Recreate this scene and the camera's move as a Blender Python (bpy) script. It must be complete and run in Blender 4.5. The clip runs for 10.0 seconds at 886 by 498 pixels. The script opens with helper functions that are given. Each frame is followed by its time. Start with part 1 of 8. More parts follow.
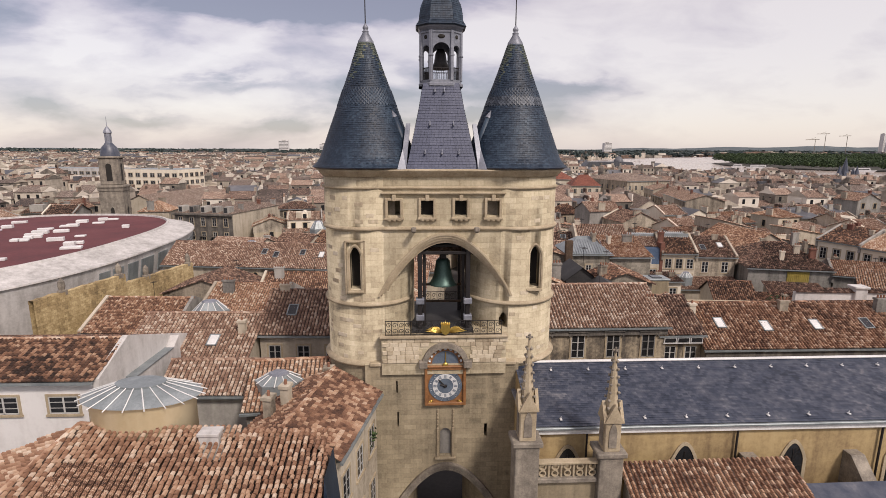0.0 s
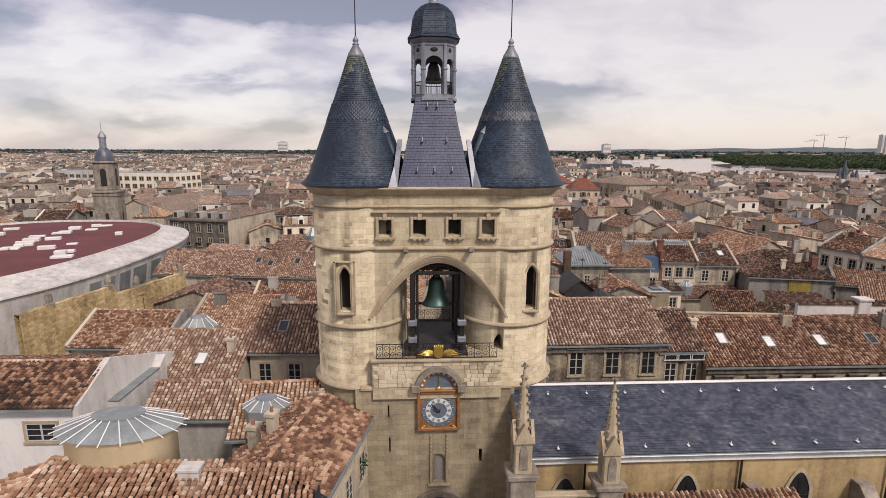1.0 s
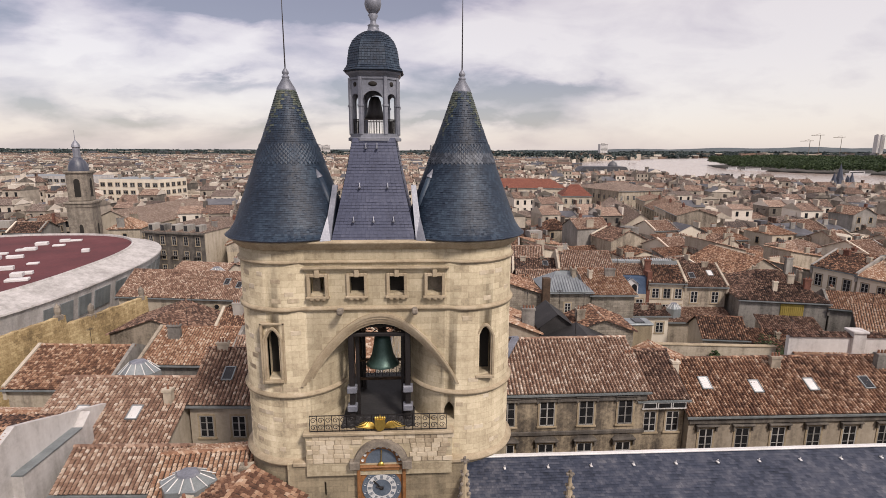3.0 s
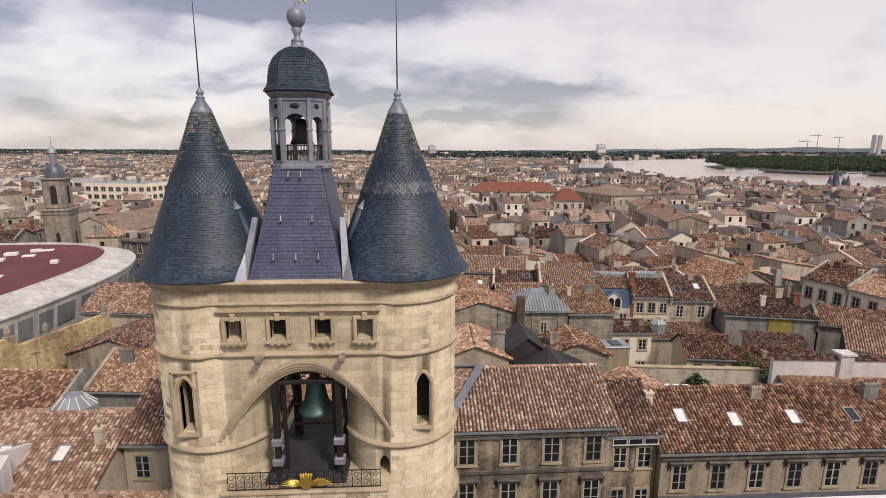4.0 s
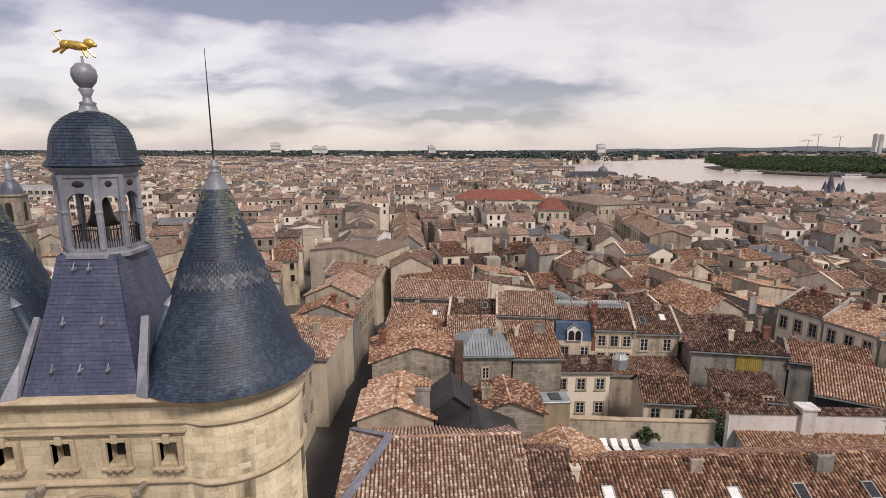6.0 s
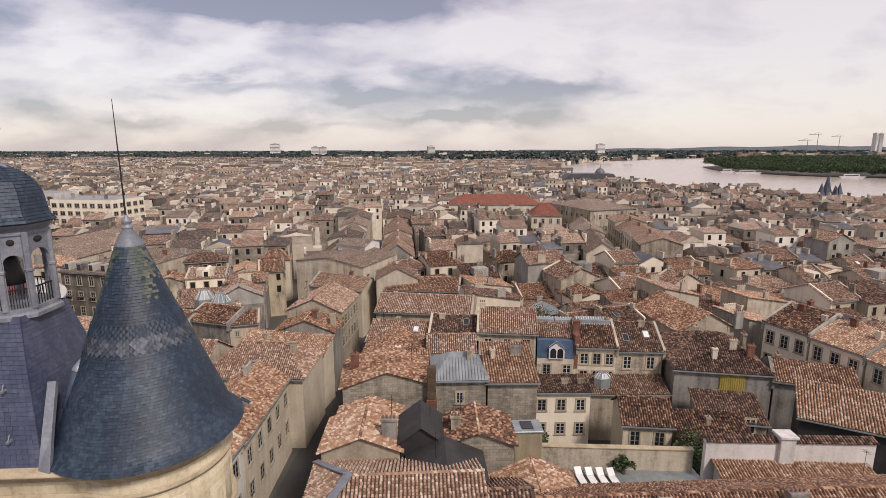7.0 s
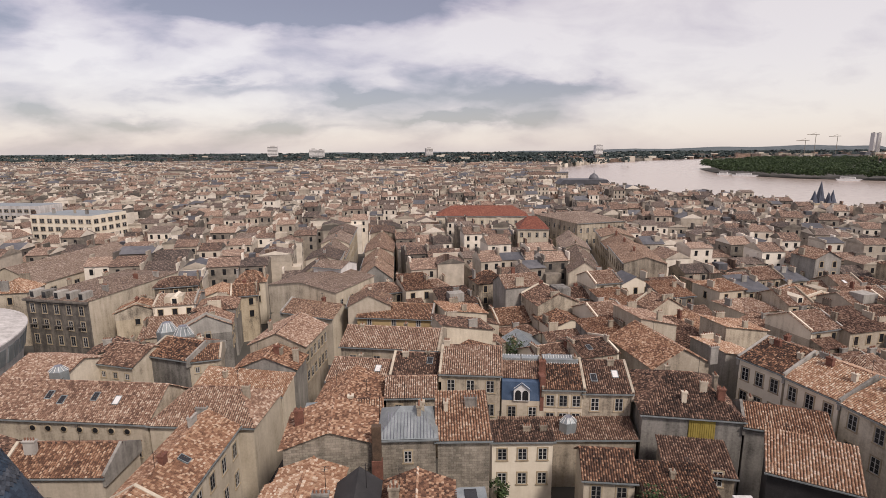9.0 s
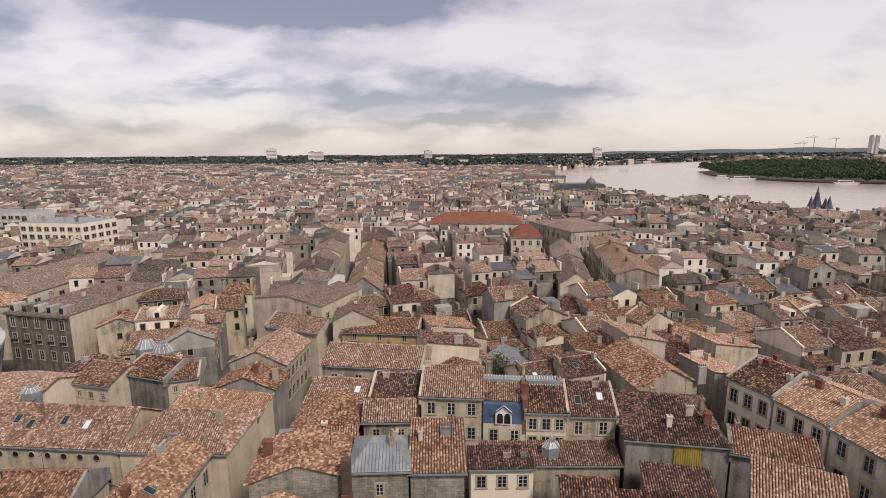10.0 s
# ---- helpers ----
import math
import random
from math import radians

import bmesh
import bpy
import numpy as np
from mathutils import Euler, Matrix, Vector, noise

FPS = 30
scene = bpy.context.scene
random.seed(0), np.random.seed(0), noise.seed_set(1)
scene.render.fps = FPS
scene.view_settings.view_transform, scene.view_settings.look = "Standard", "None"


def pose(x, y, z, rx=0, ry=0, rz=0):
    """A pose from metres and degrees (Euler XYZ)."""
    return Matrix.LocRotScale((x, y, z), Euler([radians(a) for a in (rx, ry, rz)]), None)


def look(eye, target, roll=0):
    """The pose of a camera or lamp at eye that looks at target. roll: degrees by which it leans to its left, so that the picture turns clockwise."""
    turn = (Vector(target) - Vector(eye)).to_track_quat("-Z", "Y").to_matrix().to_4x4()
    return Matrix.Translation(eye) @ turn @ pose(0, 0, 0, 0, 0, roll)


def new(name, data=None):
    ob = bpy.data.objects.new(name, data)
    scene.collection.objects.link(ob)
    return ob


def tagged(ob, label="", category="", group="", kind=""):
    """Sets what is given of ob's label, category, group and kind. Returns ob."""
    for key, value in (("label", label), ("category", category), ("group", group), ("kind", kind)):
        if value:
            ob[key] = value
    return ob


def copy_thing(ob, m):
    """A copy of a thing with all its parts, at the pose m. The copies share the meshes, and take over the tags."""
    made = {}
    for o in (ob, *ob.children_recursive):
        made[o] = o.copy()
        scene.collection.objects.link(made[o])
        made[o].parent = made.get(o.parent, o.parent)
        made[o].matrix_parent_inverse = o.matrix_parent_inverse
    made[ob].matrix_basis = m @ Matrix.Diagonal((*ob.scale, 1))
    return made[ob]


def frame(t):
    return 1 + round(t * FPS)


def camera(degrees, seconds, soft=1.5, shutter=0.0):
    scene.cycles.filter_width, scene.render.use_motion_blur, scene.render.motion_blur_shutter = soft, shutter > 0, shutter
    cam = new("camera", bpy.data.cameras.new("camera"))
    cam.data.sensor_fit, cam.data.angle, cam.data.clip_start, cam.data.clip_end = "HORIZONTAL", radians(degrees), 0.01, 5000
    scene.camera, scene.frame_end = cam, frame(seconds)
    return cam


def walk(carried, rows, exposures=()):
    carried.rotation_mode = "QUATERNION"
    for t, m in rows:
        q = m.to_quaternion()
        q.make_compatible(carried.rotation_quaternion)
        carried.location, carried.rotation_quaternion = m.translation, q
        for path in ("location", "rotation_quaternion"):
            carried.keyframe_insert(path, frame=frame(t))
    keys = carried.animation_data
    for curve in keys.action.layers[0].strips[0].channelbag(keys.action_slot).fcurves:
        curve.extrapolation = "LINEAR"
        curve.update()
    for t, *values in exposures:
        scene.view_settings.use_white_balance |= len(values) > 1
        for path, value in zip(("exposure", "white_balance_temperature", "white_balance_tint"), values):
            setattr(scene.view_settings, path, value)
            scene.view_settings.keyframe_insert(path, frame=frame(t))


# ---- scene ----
cam = camera(82.0, 10.0, soft=0.6)
PATH = [
    (0, (-1.2, -30.052, 26.586), (-1.109, -28.091, 26.202), 0.2),
    (0.5, (-1.002, -29.406, 27.007), (-0.91, -27.444, 26.626), 0.2),
    (1, (-0.784, -28.801, 27.483), (-0.69, -26.84, 27.103), 0.2),
    (1.5, (-0.445, -28.09, 28.045), (-0.35, -26.129, 27.664), 0.3),
    (2, (0.134, -27.264, 28.614), (0.23, -25.303, 28.233), 0.3),
    (3.5, (3.741, -23.745, 30.519), (3.849, -21.785, 30.136), 0.2),
    (4, (5.47, -22.382, 31.165), (5.579, -20.422, 30.783), 0.2),
    (4.5, (7.344, -21.072, 31.848), (7.453, -19.112, 31.468), 0.1),
    (5, (9.24, -19.837, 32.602), (9.348, -17.876, 32.222), 0.1),
    (5.5, (10.969, -18.788, 33.419), (11.075, -16.828, 33.037), 0.1),
    (7, (15.312, -16.573, 36.285), (15.416, -14.613, 35.901), -0.1),
    (7.5, (16.646, -15.831, 37.206), (16.751, -13.871, 36.825), -0.2),
    (8, (17.933, -15.169, 38.308), (18.038, -13.209, 37.927), -0.2),
    (8.5, (19.234, -14.39, 39.363), (19.339, -12.429, 38.983), -0.3),
    (9, (20.482, -13.54, 40.403), (20.588, -11.579, 40.023), -0.4),
    (9.5, (21.757, -12.575, 41.371), (21.862, -10.614, 40.993), -0.4),
    (10, (23.009, -11.759, 42.185), (23.117, -9.797, 41.813), -0.4),
]
walk(cam, [(t, look(eye, target, roll)) for t, eye, target, roll in PATH], exposures=[(0, -0.02, 6720, 16), (7, -0.02, 6720, 16), (10, -0.07, 6720, 16)])

# ---------------------------------------------------------------- world, sun
world = bpy.data.worlds.new("overcast_sky")
scene.world = world
world.use_nodes = True
wn, wl = world.node_tree.nodes, world.node_tree.links
wn.clear()
w_out = wn.new("ShaderNodeOutputWorld")
w_sum = wn.new("ShaderNodeAddShader")
w_sky = wn.new("ShaderNodeTexSky")
w_sky.sky_type = "NISHITA"
w_sky.sun_disc = False
w_sky.sun_elevation, w_sky.sun_rotation = radians(47), radians(146)
w_bg = wn.new("ShaderNodeBackground")
w_bg.inputs["Strength"].default_value = 0.05
wl.new(w_sky.outputs[0], w_bg.inputs[0])
w_tc = wn.new("ShaderNodeTexCoord")
w_sep = wn.new("ShaderNodeSeparateXYZ")
wl.new(w_tc.outputs["Generated"], w_sep.inputs[0])


def wmath(op, a, b=None):
    n = wn.new("ShaderNodeMath")
    n.operation = op
    for i, v in enumerate((a, b)):
        if v is None:
            continue
        if isinstance(v, (int, float)):
            n.inputs[i].default_value = v
        else:
            wl.new(v, n.inputs[i])
    return n.outputs[0]


# cloud deck: the direction laid out as a flat view towards the north, heaps of cloud over a ragged base
w_den = wmath("SQRT", wmath("ADD", wmath("MULTIPLY", w_sep.outputs[1], w_sep.outputs[1]), 0.03))
w_cx, w_cy = wmath("DIVIDE", w_sep.outputs[0], w_den), wmath("DIVIDE", w_sep.outputs[2], w_den)
w_comb = wn.new("ShaderNodeCombineXYZ")
wl.new(wmath("MULTIPLY", w_cx, 1.0), w_comb.inputs[0]), wl.new(wmath("MULTIPLY", w_cy, 2.7), w_comb.inputs[1])
w_n1, w_n2, w_n3 = [wn.new("ShaderNodeTexNoise") for _ in range(3)]
for n, sc, det, rough, off in ((w_n1, 4.2, 9, 0.55, (3.4, 7.2, 0)), (w_n2, 9.0, 6, 0.55, (6.1, 4.2, 0)), (w_n3, 6.0, 5, 0.5, (1.7, 2.9, 3))):
    n.inputs["Scale"].default_value, n.inputs["Detail"].default_value, n.inputs["Roughness"].default_value = sc, det, rough
    n.inputs["Distortion"].default_value = 0.25
    mp = wn.new("ShaderNodeMapping")
    mp.inputs["Location"].default_value = off
    wl.new(w_comb.outputs[0], mp.inputs[0]), wl.new(mp.outputs[0], n.inputs["Vector"])
w_ux = wmath("ADD", w_cx, wmath("MULTIPLY", wmath("SUBTRACT", w_n3.outputs[0], 0.5), 0.22))
w_uy = wmath("ADD", w_cy, wmath("MULTIPLY", wmath("SUBTRACT", w_n2.outputs[0], 0.5), 0.07))
# grey heaps (+) and bright breaks (-): middle u, v, half-widths, weight
HEAPS = (
    (-0.173, 0.258, 0.236, 0.036, 1.90),
    (-0.345, 0.116, 0.118, 0.014, 0.75),
    (-0.098, 0.094, 0.091, 0.018, 0.95),
    (0.051, 0.113, 0.152, 0.047, 0.55),
    (0.202, 0.100, 0.139, 0.030, 0.55),
    (0.073, 0.059, 0.159, 0.011, 0.85),
    (0.333, 0.112, 0.069, 0.015, 0.60),
    (-0.485, 0.047, 0.076, 0.017, 0.70),
    (-0.269, 0.039, 0.067, 0.015, 0.70),
    (-0.449, 0.093, 0.055, 0.012, 0.50),
    (-0.712, 0.228, 0.083, 0.097, 0.55),
    (-0.654, 0.065, 0.055, 0.014, 0.50),
    (-0.121, 0.041, 0.083, 0.010, 0.45),
    (-0.609, 0.176, 0.091, 0.025, -0.90),
    (-0.338, 0.197, 0.083, 0.036, -0.70),
    (0.709, 0.165, 0.360, 0.152, -0.28),
    (0.157, 0.213, 0.111, 0.055, -0.40),
)
w_heap = 0.0
for hu, hv, su, sv, wt in HEAPS:
    du = wmath("DIVIDE", wmath("SUBTRACT", w_ux, hu), su)
    dv = wmath("DIVIDE", wmath("SUBTRACT", w_uy, hv), sv)
    w_heap = wmath("ADD", w_heap, wmath("MULTIPLY", wmath("POWER", 2.718, wmath("MULTIPLY", wmath("ADD", wmath("MULTIPLY", du, du), wmath("MULTIPLY", dv, dv)), -1.0)), wt))
w_mix = wmath("ADD", 0.538, wmath("MULTIPLY", wmath("SUBTRACT", w_n1.outputs[0], 0.5), 0.46))
w_mix = wmath("ADD", w_mix, wmath("MULTIPLY", wmath("SUBTRACT", w_n2.outputs[0], 0.5), 0.10))
w_mix = wmath("SUBTRACT", w_mix, wmath("MULTIPLY", w_heap, 0.21))
w_mix = wmath("ADD", w_mix, wmath("MULTIPLY", w_sep.outputs[0], 0.04))
w_ramp = wn.new("ShaderNodeValToRGB")
w_ramp.color_ramp.elements[0].position, w_ramp.color_ramp.elements[0].color = 0.39, (0.27, 0.24, 0.275, 1)
w_ramp.color_ramp.elements[1].position, w_ramp.color_ramp.elements[1].color = 0.61, (0.98, 0.905, 0.845, 1)
for p, c in ((0.43, (0.42, 0.37, 0.41, 1)), (0.475, (0.60, 0.52, 0.55, 1)), (0.52, (0.80, 0.715, 0.70, 1))):
    w_ramp.color_ramp.elements.new(p).color = c
wl.new(w_mix, w_ramp.inputs[0])
# paler towards the horizon, as cloud seen through far air
w_low = wmath("POWER", wmath("SUBTRACT", 1.0, wmath("MINIMUM", wmath("MAXIMUM", w_sep.outputs[2], 0.0), 1.0)), 14.0)
w_pale = wn.new("ShaderNodeMix")
w_pale.data_type = "RGBA"
wl.new(wmath("MULTIPLY", w_low, 0.40), w_pale.inputs[0])
wl.new(w_ramp.outputs[0], w_pale.inputs[6])
w_pale.inputs[7].default_value = (0.80, 0.745, 0.75, 1)
w_cl = wn.new("ShaderNodeBackground")
w_cl.inputs["Strength"].default_value = 0.675
wl.new(w_pale.outputs[2], w_cl.inputs[0])
wl.new(w_bg.outputs[0], w_sum.inputs[0]), wl.new(w_cl.outputs[0], w_sum.inputs[1])
wl.new(w_sum.outputs[0], w_out.inputs[0])

sun_data = bpy.data.lights.new("sun", "SUN")
sun_data.energy, sun_data.angle, sun_data.color = 3.0, radians(9), (1.0, 0.93, 0.84)
sun = new("sun", sun_data)
sun.matrix_world = look((42, -62, 80), (0, 0, 0))

# ---------------------------------------------------------------- materials


def mat(name, rough=0.8, metal=0.0):
    m = bpy.data.materials.new(name)
    m.use_nodes = True
    b = m.node_tree.nodes["Principled BSDF"]
    b.inputs["Roughness"].default_value, b.inputs["Metallic"].default_value = rough, metal
    return m, m.node_tree.nodes, m.node_tree.links, b


def ramp(nodes, stops):
    r = nodes.new("ShaderNodeValToRGB")
    e = r.color_ramp.elements
    e[0].position, e[0].color = stops[0][0], (*stops[0][1], 1)
    e[1].position, e[1].color = stops[-1][0], (*stops[-1][1], 1)
    for p, c in stops[1:-1]:
        e.new(p).color = (*c, 1)
    return r


def tex_noise(nodes, links, scale, detail=4, rough=0.55, vec=None):
    n = nodes.new("ShaderNodeTexNoise")
    n.inputs["Scale"].default_value, n.inputs["Detail"].default_value, n.inputs["Roughness"].default_value = scale, detail, rough
    if vec is not None:
        links.new(vec, n.inputs["Vector"])
    return n


def mixc(nodes, links, kind, fac, a, b):
    n = nodes.new("ShaderNodeMix")
    n.data_type, n.blend_type = "RGBA", kind
    for i, v in ((0, fac), (6, a), (7, b)):
        if isinstance(v, (int, float)):
            n.inputs[i].default_value = v
        elif isinstance(v, tuple):
            n.inputs[i].default_value = (*v, 1)
        else:
            links.new(v, n.inputs[i])
    return n.outputs[2]


def nmath(nodes, links, op, a, b=None):
    n = nodes.new("ShaderNodeMath")
    n.operation = op
    for i, v in enumerate((a, b)):
        if v is None:
            continue
        if isinstance(v, (int, float)):
            n.inputs[i].default_value = v
        else:
            links.new(v, n.inputs[i])
    return n.outputs[0]


def bump(nodes, links, b, height, strength, dist):
    n = nodes.new("ShaderNodeBump")
    n.inputs["Strength"].default_value, n.inputs["Distance"].default_value = strength, dist
    links.new(height, n.inputs["Height"])
    links.new(n.outputs[0], b.inputs["Normal"])


def worn(name, stops, rough=0.85, metal=0.0, big=0.35, small=9.0, relief=0.3, dist=0.02, streak=0.0, vary=0.0, island=False):
    """Two scales of staining over a colour range; streak: rain marks, painted sheen on blue_slate_roof; vary:
    difference from thing to thing.
    """
    m, nd, lk, b = mat(name, rough, metal)
    geo = nd.new("ShaderNodeNewGeometry")
    pos = geo.outputs["Position"]
    n1, n2 = tex_noise(nd, lk, big, 5, 0.6, pos), tex_noise(nd, lk, small, 6, 0.65, pos)
    v = nmath(nd, lk, "ADD", nmath(nd, lk, "MULTIPLY", n1.outputs[0], 0.6), nmath(nd, lk, "MULTIPLY", n2.outputs[0], 0.4))
    if streak:
        mp = nd.new("ShaderNodeMapping")
        mp.inputs["Scale"].default_value = (1.3, 1.3, 0.14)
        lk.new(pos, mp.inputs[0])
        n3 = tex_noise(nd, lk, 1.0, 5, 0.6, mp.outputs[0])
        v = nmath(nd, lk, "ADD", nmath(nd, lk, "MULTIPLY", v, 1 - streak), nmath(nd, lk, "MULTIPLY", n3.outputs[0], streak))
    if vary:
        oi = nd.new("ShaderNodeObjectInfo")
        rnd = geo.outputs["Random Per Island"] if island else oi.outputs["Random"]
        v = nmath(nd, lk, "ADD", v, nmath(nd, lk, "MULTIPLY", nmath(nd, lk, "SUBTRACT", rnd, 0.5), vary))
    r = ramp(nd, stops)
    lk.new(v, r.inputs[0]), lk.new(r.outputs[0], b.inputs["Base Color"])
    if relief:
        bump(nd, lk, b, n2.outputs[0], relief, dist)
    return m


def tile_material(name, stops, island=False, relief=0.0):
    """Clay canal tiles: each cell of the roof's own grid (metres up and along the slope) takes a burnt colour of its own."""
    m, nd, lk, b = mat(name, 0.88)
    uv = nd.new("ShaderNodeUVMap")
    uv.uv_map = "UVMap"
    sep = nd.new("ShaderNodeSeparateXYZ")
    lk.new(uv.outputs[0], sep.inputs[0])
    cu = nmath(nd, lk, "FLOOR", nmath(nd, lk, "DIVIDE", sep.outputs[0], 0.27))
    cv = nmath(nd, lk, "FLOOR", nmath(nd, lk, "DIVIDE", sep.outputs[1], 0.22))
    cb = nd.new("ShaderNodeCombineXYZ")
    lk.new(cu, cb.inputs[0]), lk.new(cv, cb.inputs[1])
    oi = nd.new("ShaderNodeObjectInfo")
    geo = nd.new("ShaderNodeNewGeometry")
    rnd = geo.outputs["Random Per Island"] if island else oi.outputs["Random"]
    lk.new(nmath(nd, lk, "MULTIPLY", rnd, 57.0), cb.inputs[2])
    wh = nd.new("ShaderNodeTexWhiteNoise")
    lk.new(cb.outputs[0], wh.inputs["Vector"])
    pos = geo.outputs["Position"]
    n1, n2 = tex_noise(nd, lk, 0.45, 5, 0.65, pos), tex_noise(nd, lk, 14, 4, 0.6, pos)
    v = nmath(nd, lk, "ADD", nmath(nd, lk, "MULTIPLY", nmath(nd, lk, "POWER", wh.outputs["Value"], 2.0), 0.34), 0.05)
    n3 = tex_noise(nd, lk, 2.2, 4, 0.6, pos)
    v = nmath(nd, lk, "ADD", v, nmath(nd, lk, "MULTIPLY", n1.outputs[0], 0.34))
    v = nmath(nd, lk, "ADD", v, nmath(nd, lk, "MULTIPLY", n3.outputs[0], 0.27))
    v = nmath(nd, lk, "ADD", v, nmath(nd, lk, "MULTIPLY", nmath(nd, lk, "SUBTRACT", rnd, 0.5), 0.28))
    r = ramp(nd, stops)
    lk.new(v, r.inputs[0])
    lich = nmath(nd, lk, "MULTIPLY", n2.outputs[0], 0.85)
    col = mixc(nd, lk, "MULTIPLY", 0.55, r.outputs[0], lich)
    col = mixc(nd, lk, "MIX", 0.25, col, r.outputs[0])
    if relief:
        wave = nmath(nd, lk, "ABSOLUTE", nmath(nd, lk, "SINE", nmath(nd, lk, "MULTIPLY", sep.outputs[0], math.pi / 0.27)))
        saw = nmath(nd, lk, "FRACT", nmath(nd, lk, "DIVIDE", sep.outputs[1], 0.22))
        # shade in the channels between the covers, multiplied into the colour
        chan_shade = nmath(nd, lk, "ADD", nmath(nd, lk, "MULTIPLY", wave, 0.95), 0.28)
        col = mixc(nd, lk, "MULTIPLY", 1.0, col, chan_shade)
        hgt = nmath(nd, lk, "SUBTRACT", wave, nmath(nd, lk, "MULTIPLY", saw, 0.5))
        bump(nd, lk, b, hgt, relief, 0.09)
    else:
        bump(nd, lk, b, n2.outputs[0], 0.35, 0.02)
    lk.new(col, b.inputs["Base Color"])
    return m


def stone_material(name, stops, course=0.34, length=0.75, rough=0.9, joint=0.38, streak=0.3):
    """Dressed limestone in courses; the UV map runs round the wall in metres."""
    m, nd, lk, b = mat(name, rough)
    uv = nd.new("ShaderNodeUVMap")
    uv.uv_map = "UVMap"
    br = nd.new("ShaderNodeTexBrick")
    br.inputs["Scale"].default_value = 1.0
    br.inputs["Brick Width"].default_value, br.inputs["Row Height"].default_value = length, course
    br.inputs["Mortar Size"].default_value, br.inputs["Mortar Smooth"].default_value = 0.012, 0.3
    br.inputs["Color1"].default_value, br.inputs["Color2"].default_value = (0, 0, 0, 1), (1, 1, 1, 1)
    br.inputs["Mortar"].default_value = (0.5, 0.5, 0.5, 1)
    lk.new(uv.outputs[0], br.inputs["Vector"])
    geo = nd.new("ShaderNodeNewGeometry")
    pos = geo.outputs["Position"]
    n1, n2 = tex_noise(nd, lk, 0.33, 6, 0.62, pos), tex_noise(nd, lk, 7, 6, 0.65, pos)
    mp = nd.new("ShaderNodeMapping")
    mp.inputs["Scale"].default_value = (1.6, 1.6, 0.12)
    lk.new(pos, mp.inputs[0])
    n3 = tex_noise(nd, lk, 1.0, 5, 0.65, mp.outputs[0])
    v = nmath(nd, lk, "ADD", nmath(nd, lk, "MULTIPLY", n1.outputs[0], 0.42), nmath(nd, lk, "MULTIPLY", n2.outputs[0], 0.24))
    v = nmath(nd, lk, "ADD", v, nmath(nd, lk, "MULTIPLY", n3.outputs[0], streak))
    sp = nd.new("ShaderNodeSeparateColor")
    lk.new(br.outputs["Color"], sp.inputs[0])
    v = nmath(nd, lk, "ADD", v, nmath(nd, lk, "MULTIPLY", nmath(nd, lk, "SUBTRACT", sp.outputs[0], 0.5), 0.10))
    r = ramp(nd, stops)
    lk.new(v, r.inputs[0])
    dark = mixc(nd, lk, "MULTIPLY", nmath(nd, lk, "MULTIPLY", br.outputs["Fac"], joint), r.outputs[0], (0.45, 0.40, 0.34))
    lk.new(dark, b.inputs["Base Color"])
    hgt = nmath(nd, lk, "SUBTRACT", nmath(nd, lk, "MULTIPLY", n2.outputs[0], 0.5), br.outputs["Fac"])
    bump(nd, lk, b, hgt, 0.45, 0.02)
    return m


M = {}
M["stone"] = stone_material("limestone", [(0.31, (0.17, 0.138, 0.092)), (0.43, (0.37, 0.312, 0.212)), (0.55, (0.52, 0.452, 0.318)), (0.70, (0.66, 0.59, 0.46))], joint=0.26)
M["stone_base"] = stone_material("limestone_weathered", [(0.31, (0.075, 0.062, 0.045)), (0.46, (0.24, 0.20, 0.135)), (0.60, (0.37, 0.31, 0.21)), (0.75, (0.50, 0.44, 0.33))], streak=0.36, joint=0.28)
M["rubble"] = stone_material("rubble_stone", [(0.30, (0.12, 0.085, 0.045)), (0.44, (0.38, 0.28, 0.14)), (0.56, (0.60, 0.48, 0.27)), (0.72, (0.74, 0.66, 0.48))], course=0.28, length=0.42, joint=0.6, streak=0.25)
M["rubble_grey"] = stone_material("grey_rubble_stone", [(0.30, (0.055, 0.05, 0.043)), (0.44, (0.20, 0.178, 0.145)), (0.57, (0.34, 0.305, 0.25)), (0.74, (0.52, 0.475, 0.40))], course=0.26, length=0.5, joint=0.75, streak=0.3)
M["stone_one"] = worn("limestone_block", [(0.28, (0.30, 0.24, 0.165)), (0.48, (0.50, 0.42, 0.30)), (0.70, (0.66, 0.58, 0.45))], big=0.8, small=6, vary=0.3, relief=0.3)
M["slate_one"] = worn("diamond_slate", [(0.28, (0.012, 0.016, 0.024)), (0.50, (0.035, 0.045, 0.062)), (0.72, (0.10, 0.115, 0.14))], rough=0.5, big=0.8, small=6, vary=0.3, relief=0.3)
M["trim"] = worn("carved_limestone", [(0.30, (0.16, 0.125, 0.085)), (0.50, (0.38, 0.31, 0.21)), (0.72, (0.56, 0.48, 0.36))], big=0.9, streak=0.3)
M["grey_stone"] = worn("sooty_limestone", [(0.30, (0.05, 0.045, 0.04)), (0.48, (0.19, 0.165, 0.135)), (0.70, (0.42, 0.37, 0.30))], big=1.4, streak=0.35)
M["soot"] = worn("blackened_limestone", [(0.30, (0.025, 0.024, 0.024)), (0.48, (0.10, 0.09, 0.08)), (0.70, (0.28, 0.25, 0.21))], big=1.0, streak=0.45)
TERRA = [(0.21, (0.034, 0.020, 0.016)), (0.34, (0.165, 0.082, 0.052)), (0.47, (0.365, 0.198, 0.122)), (0.62, (0.56, 0.365, 0.245)), (0.82, (0.80, 0.67, 0.54))]
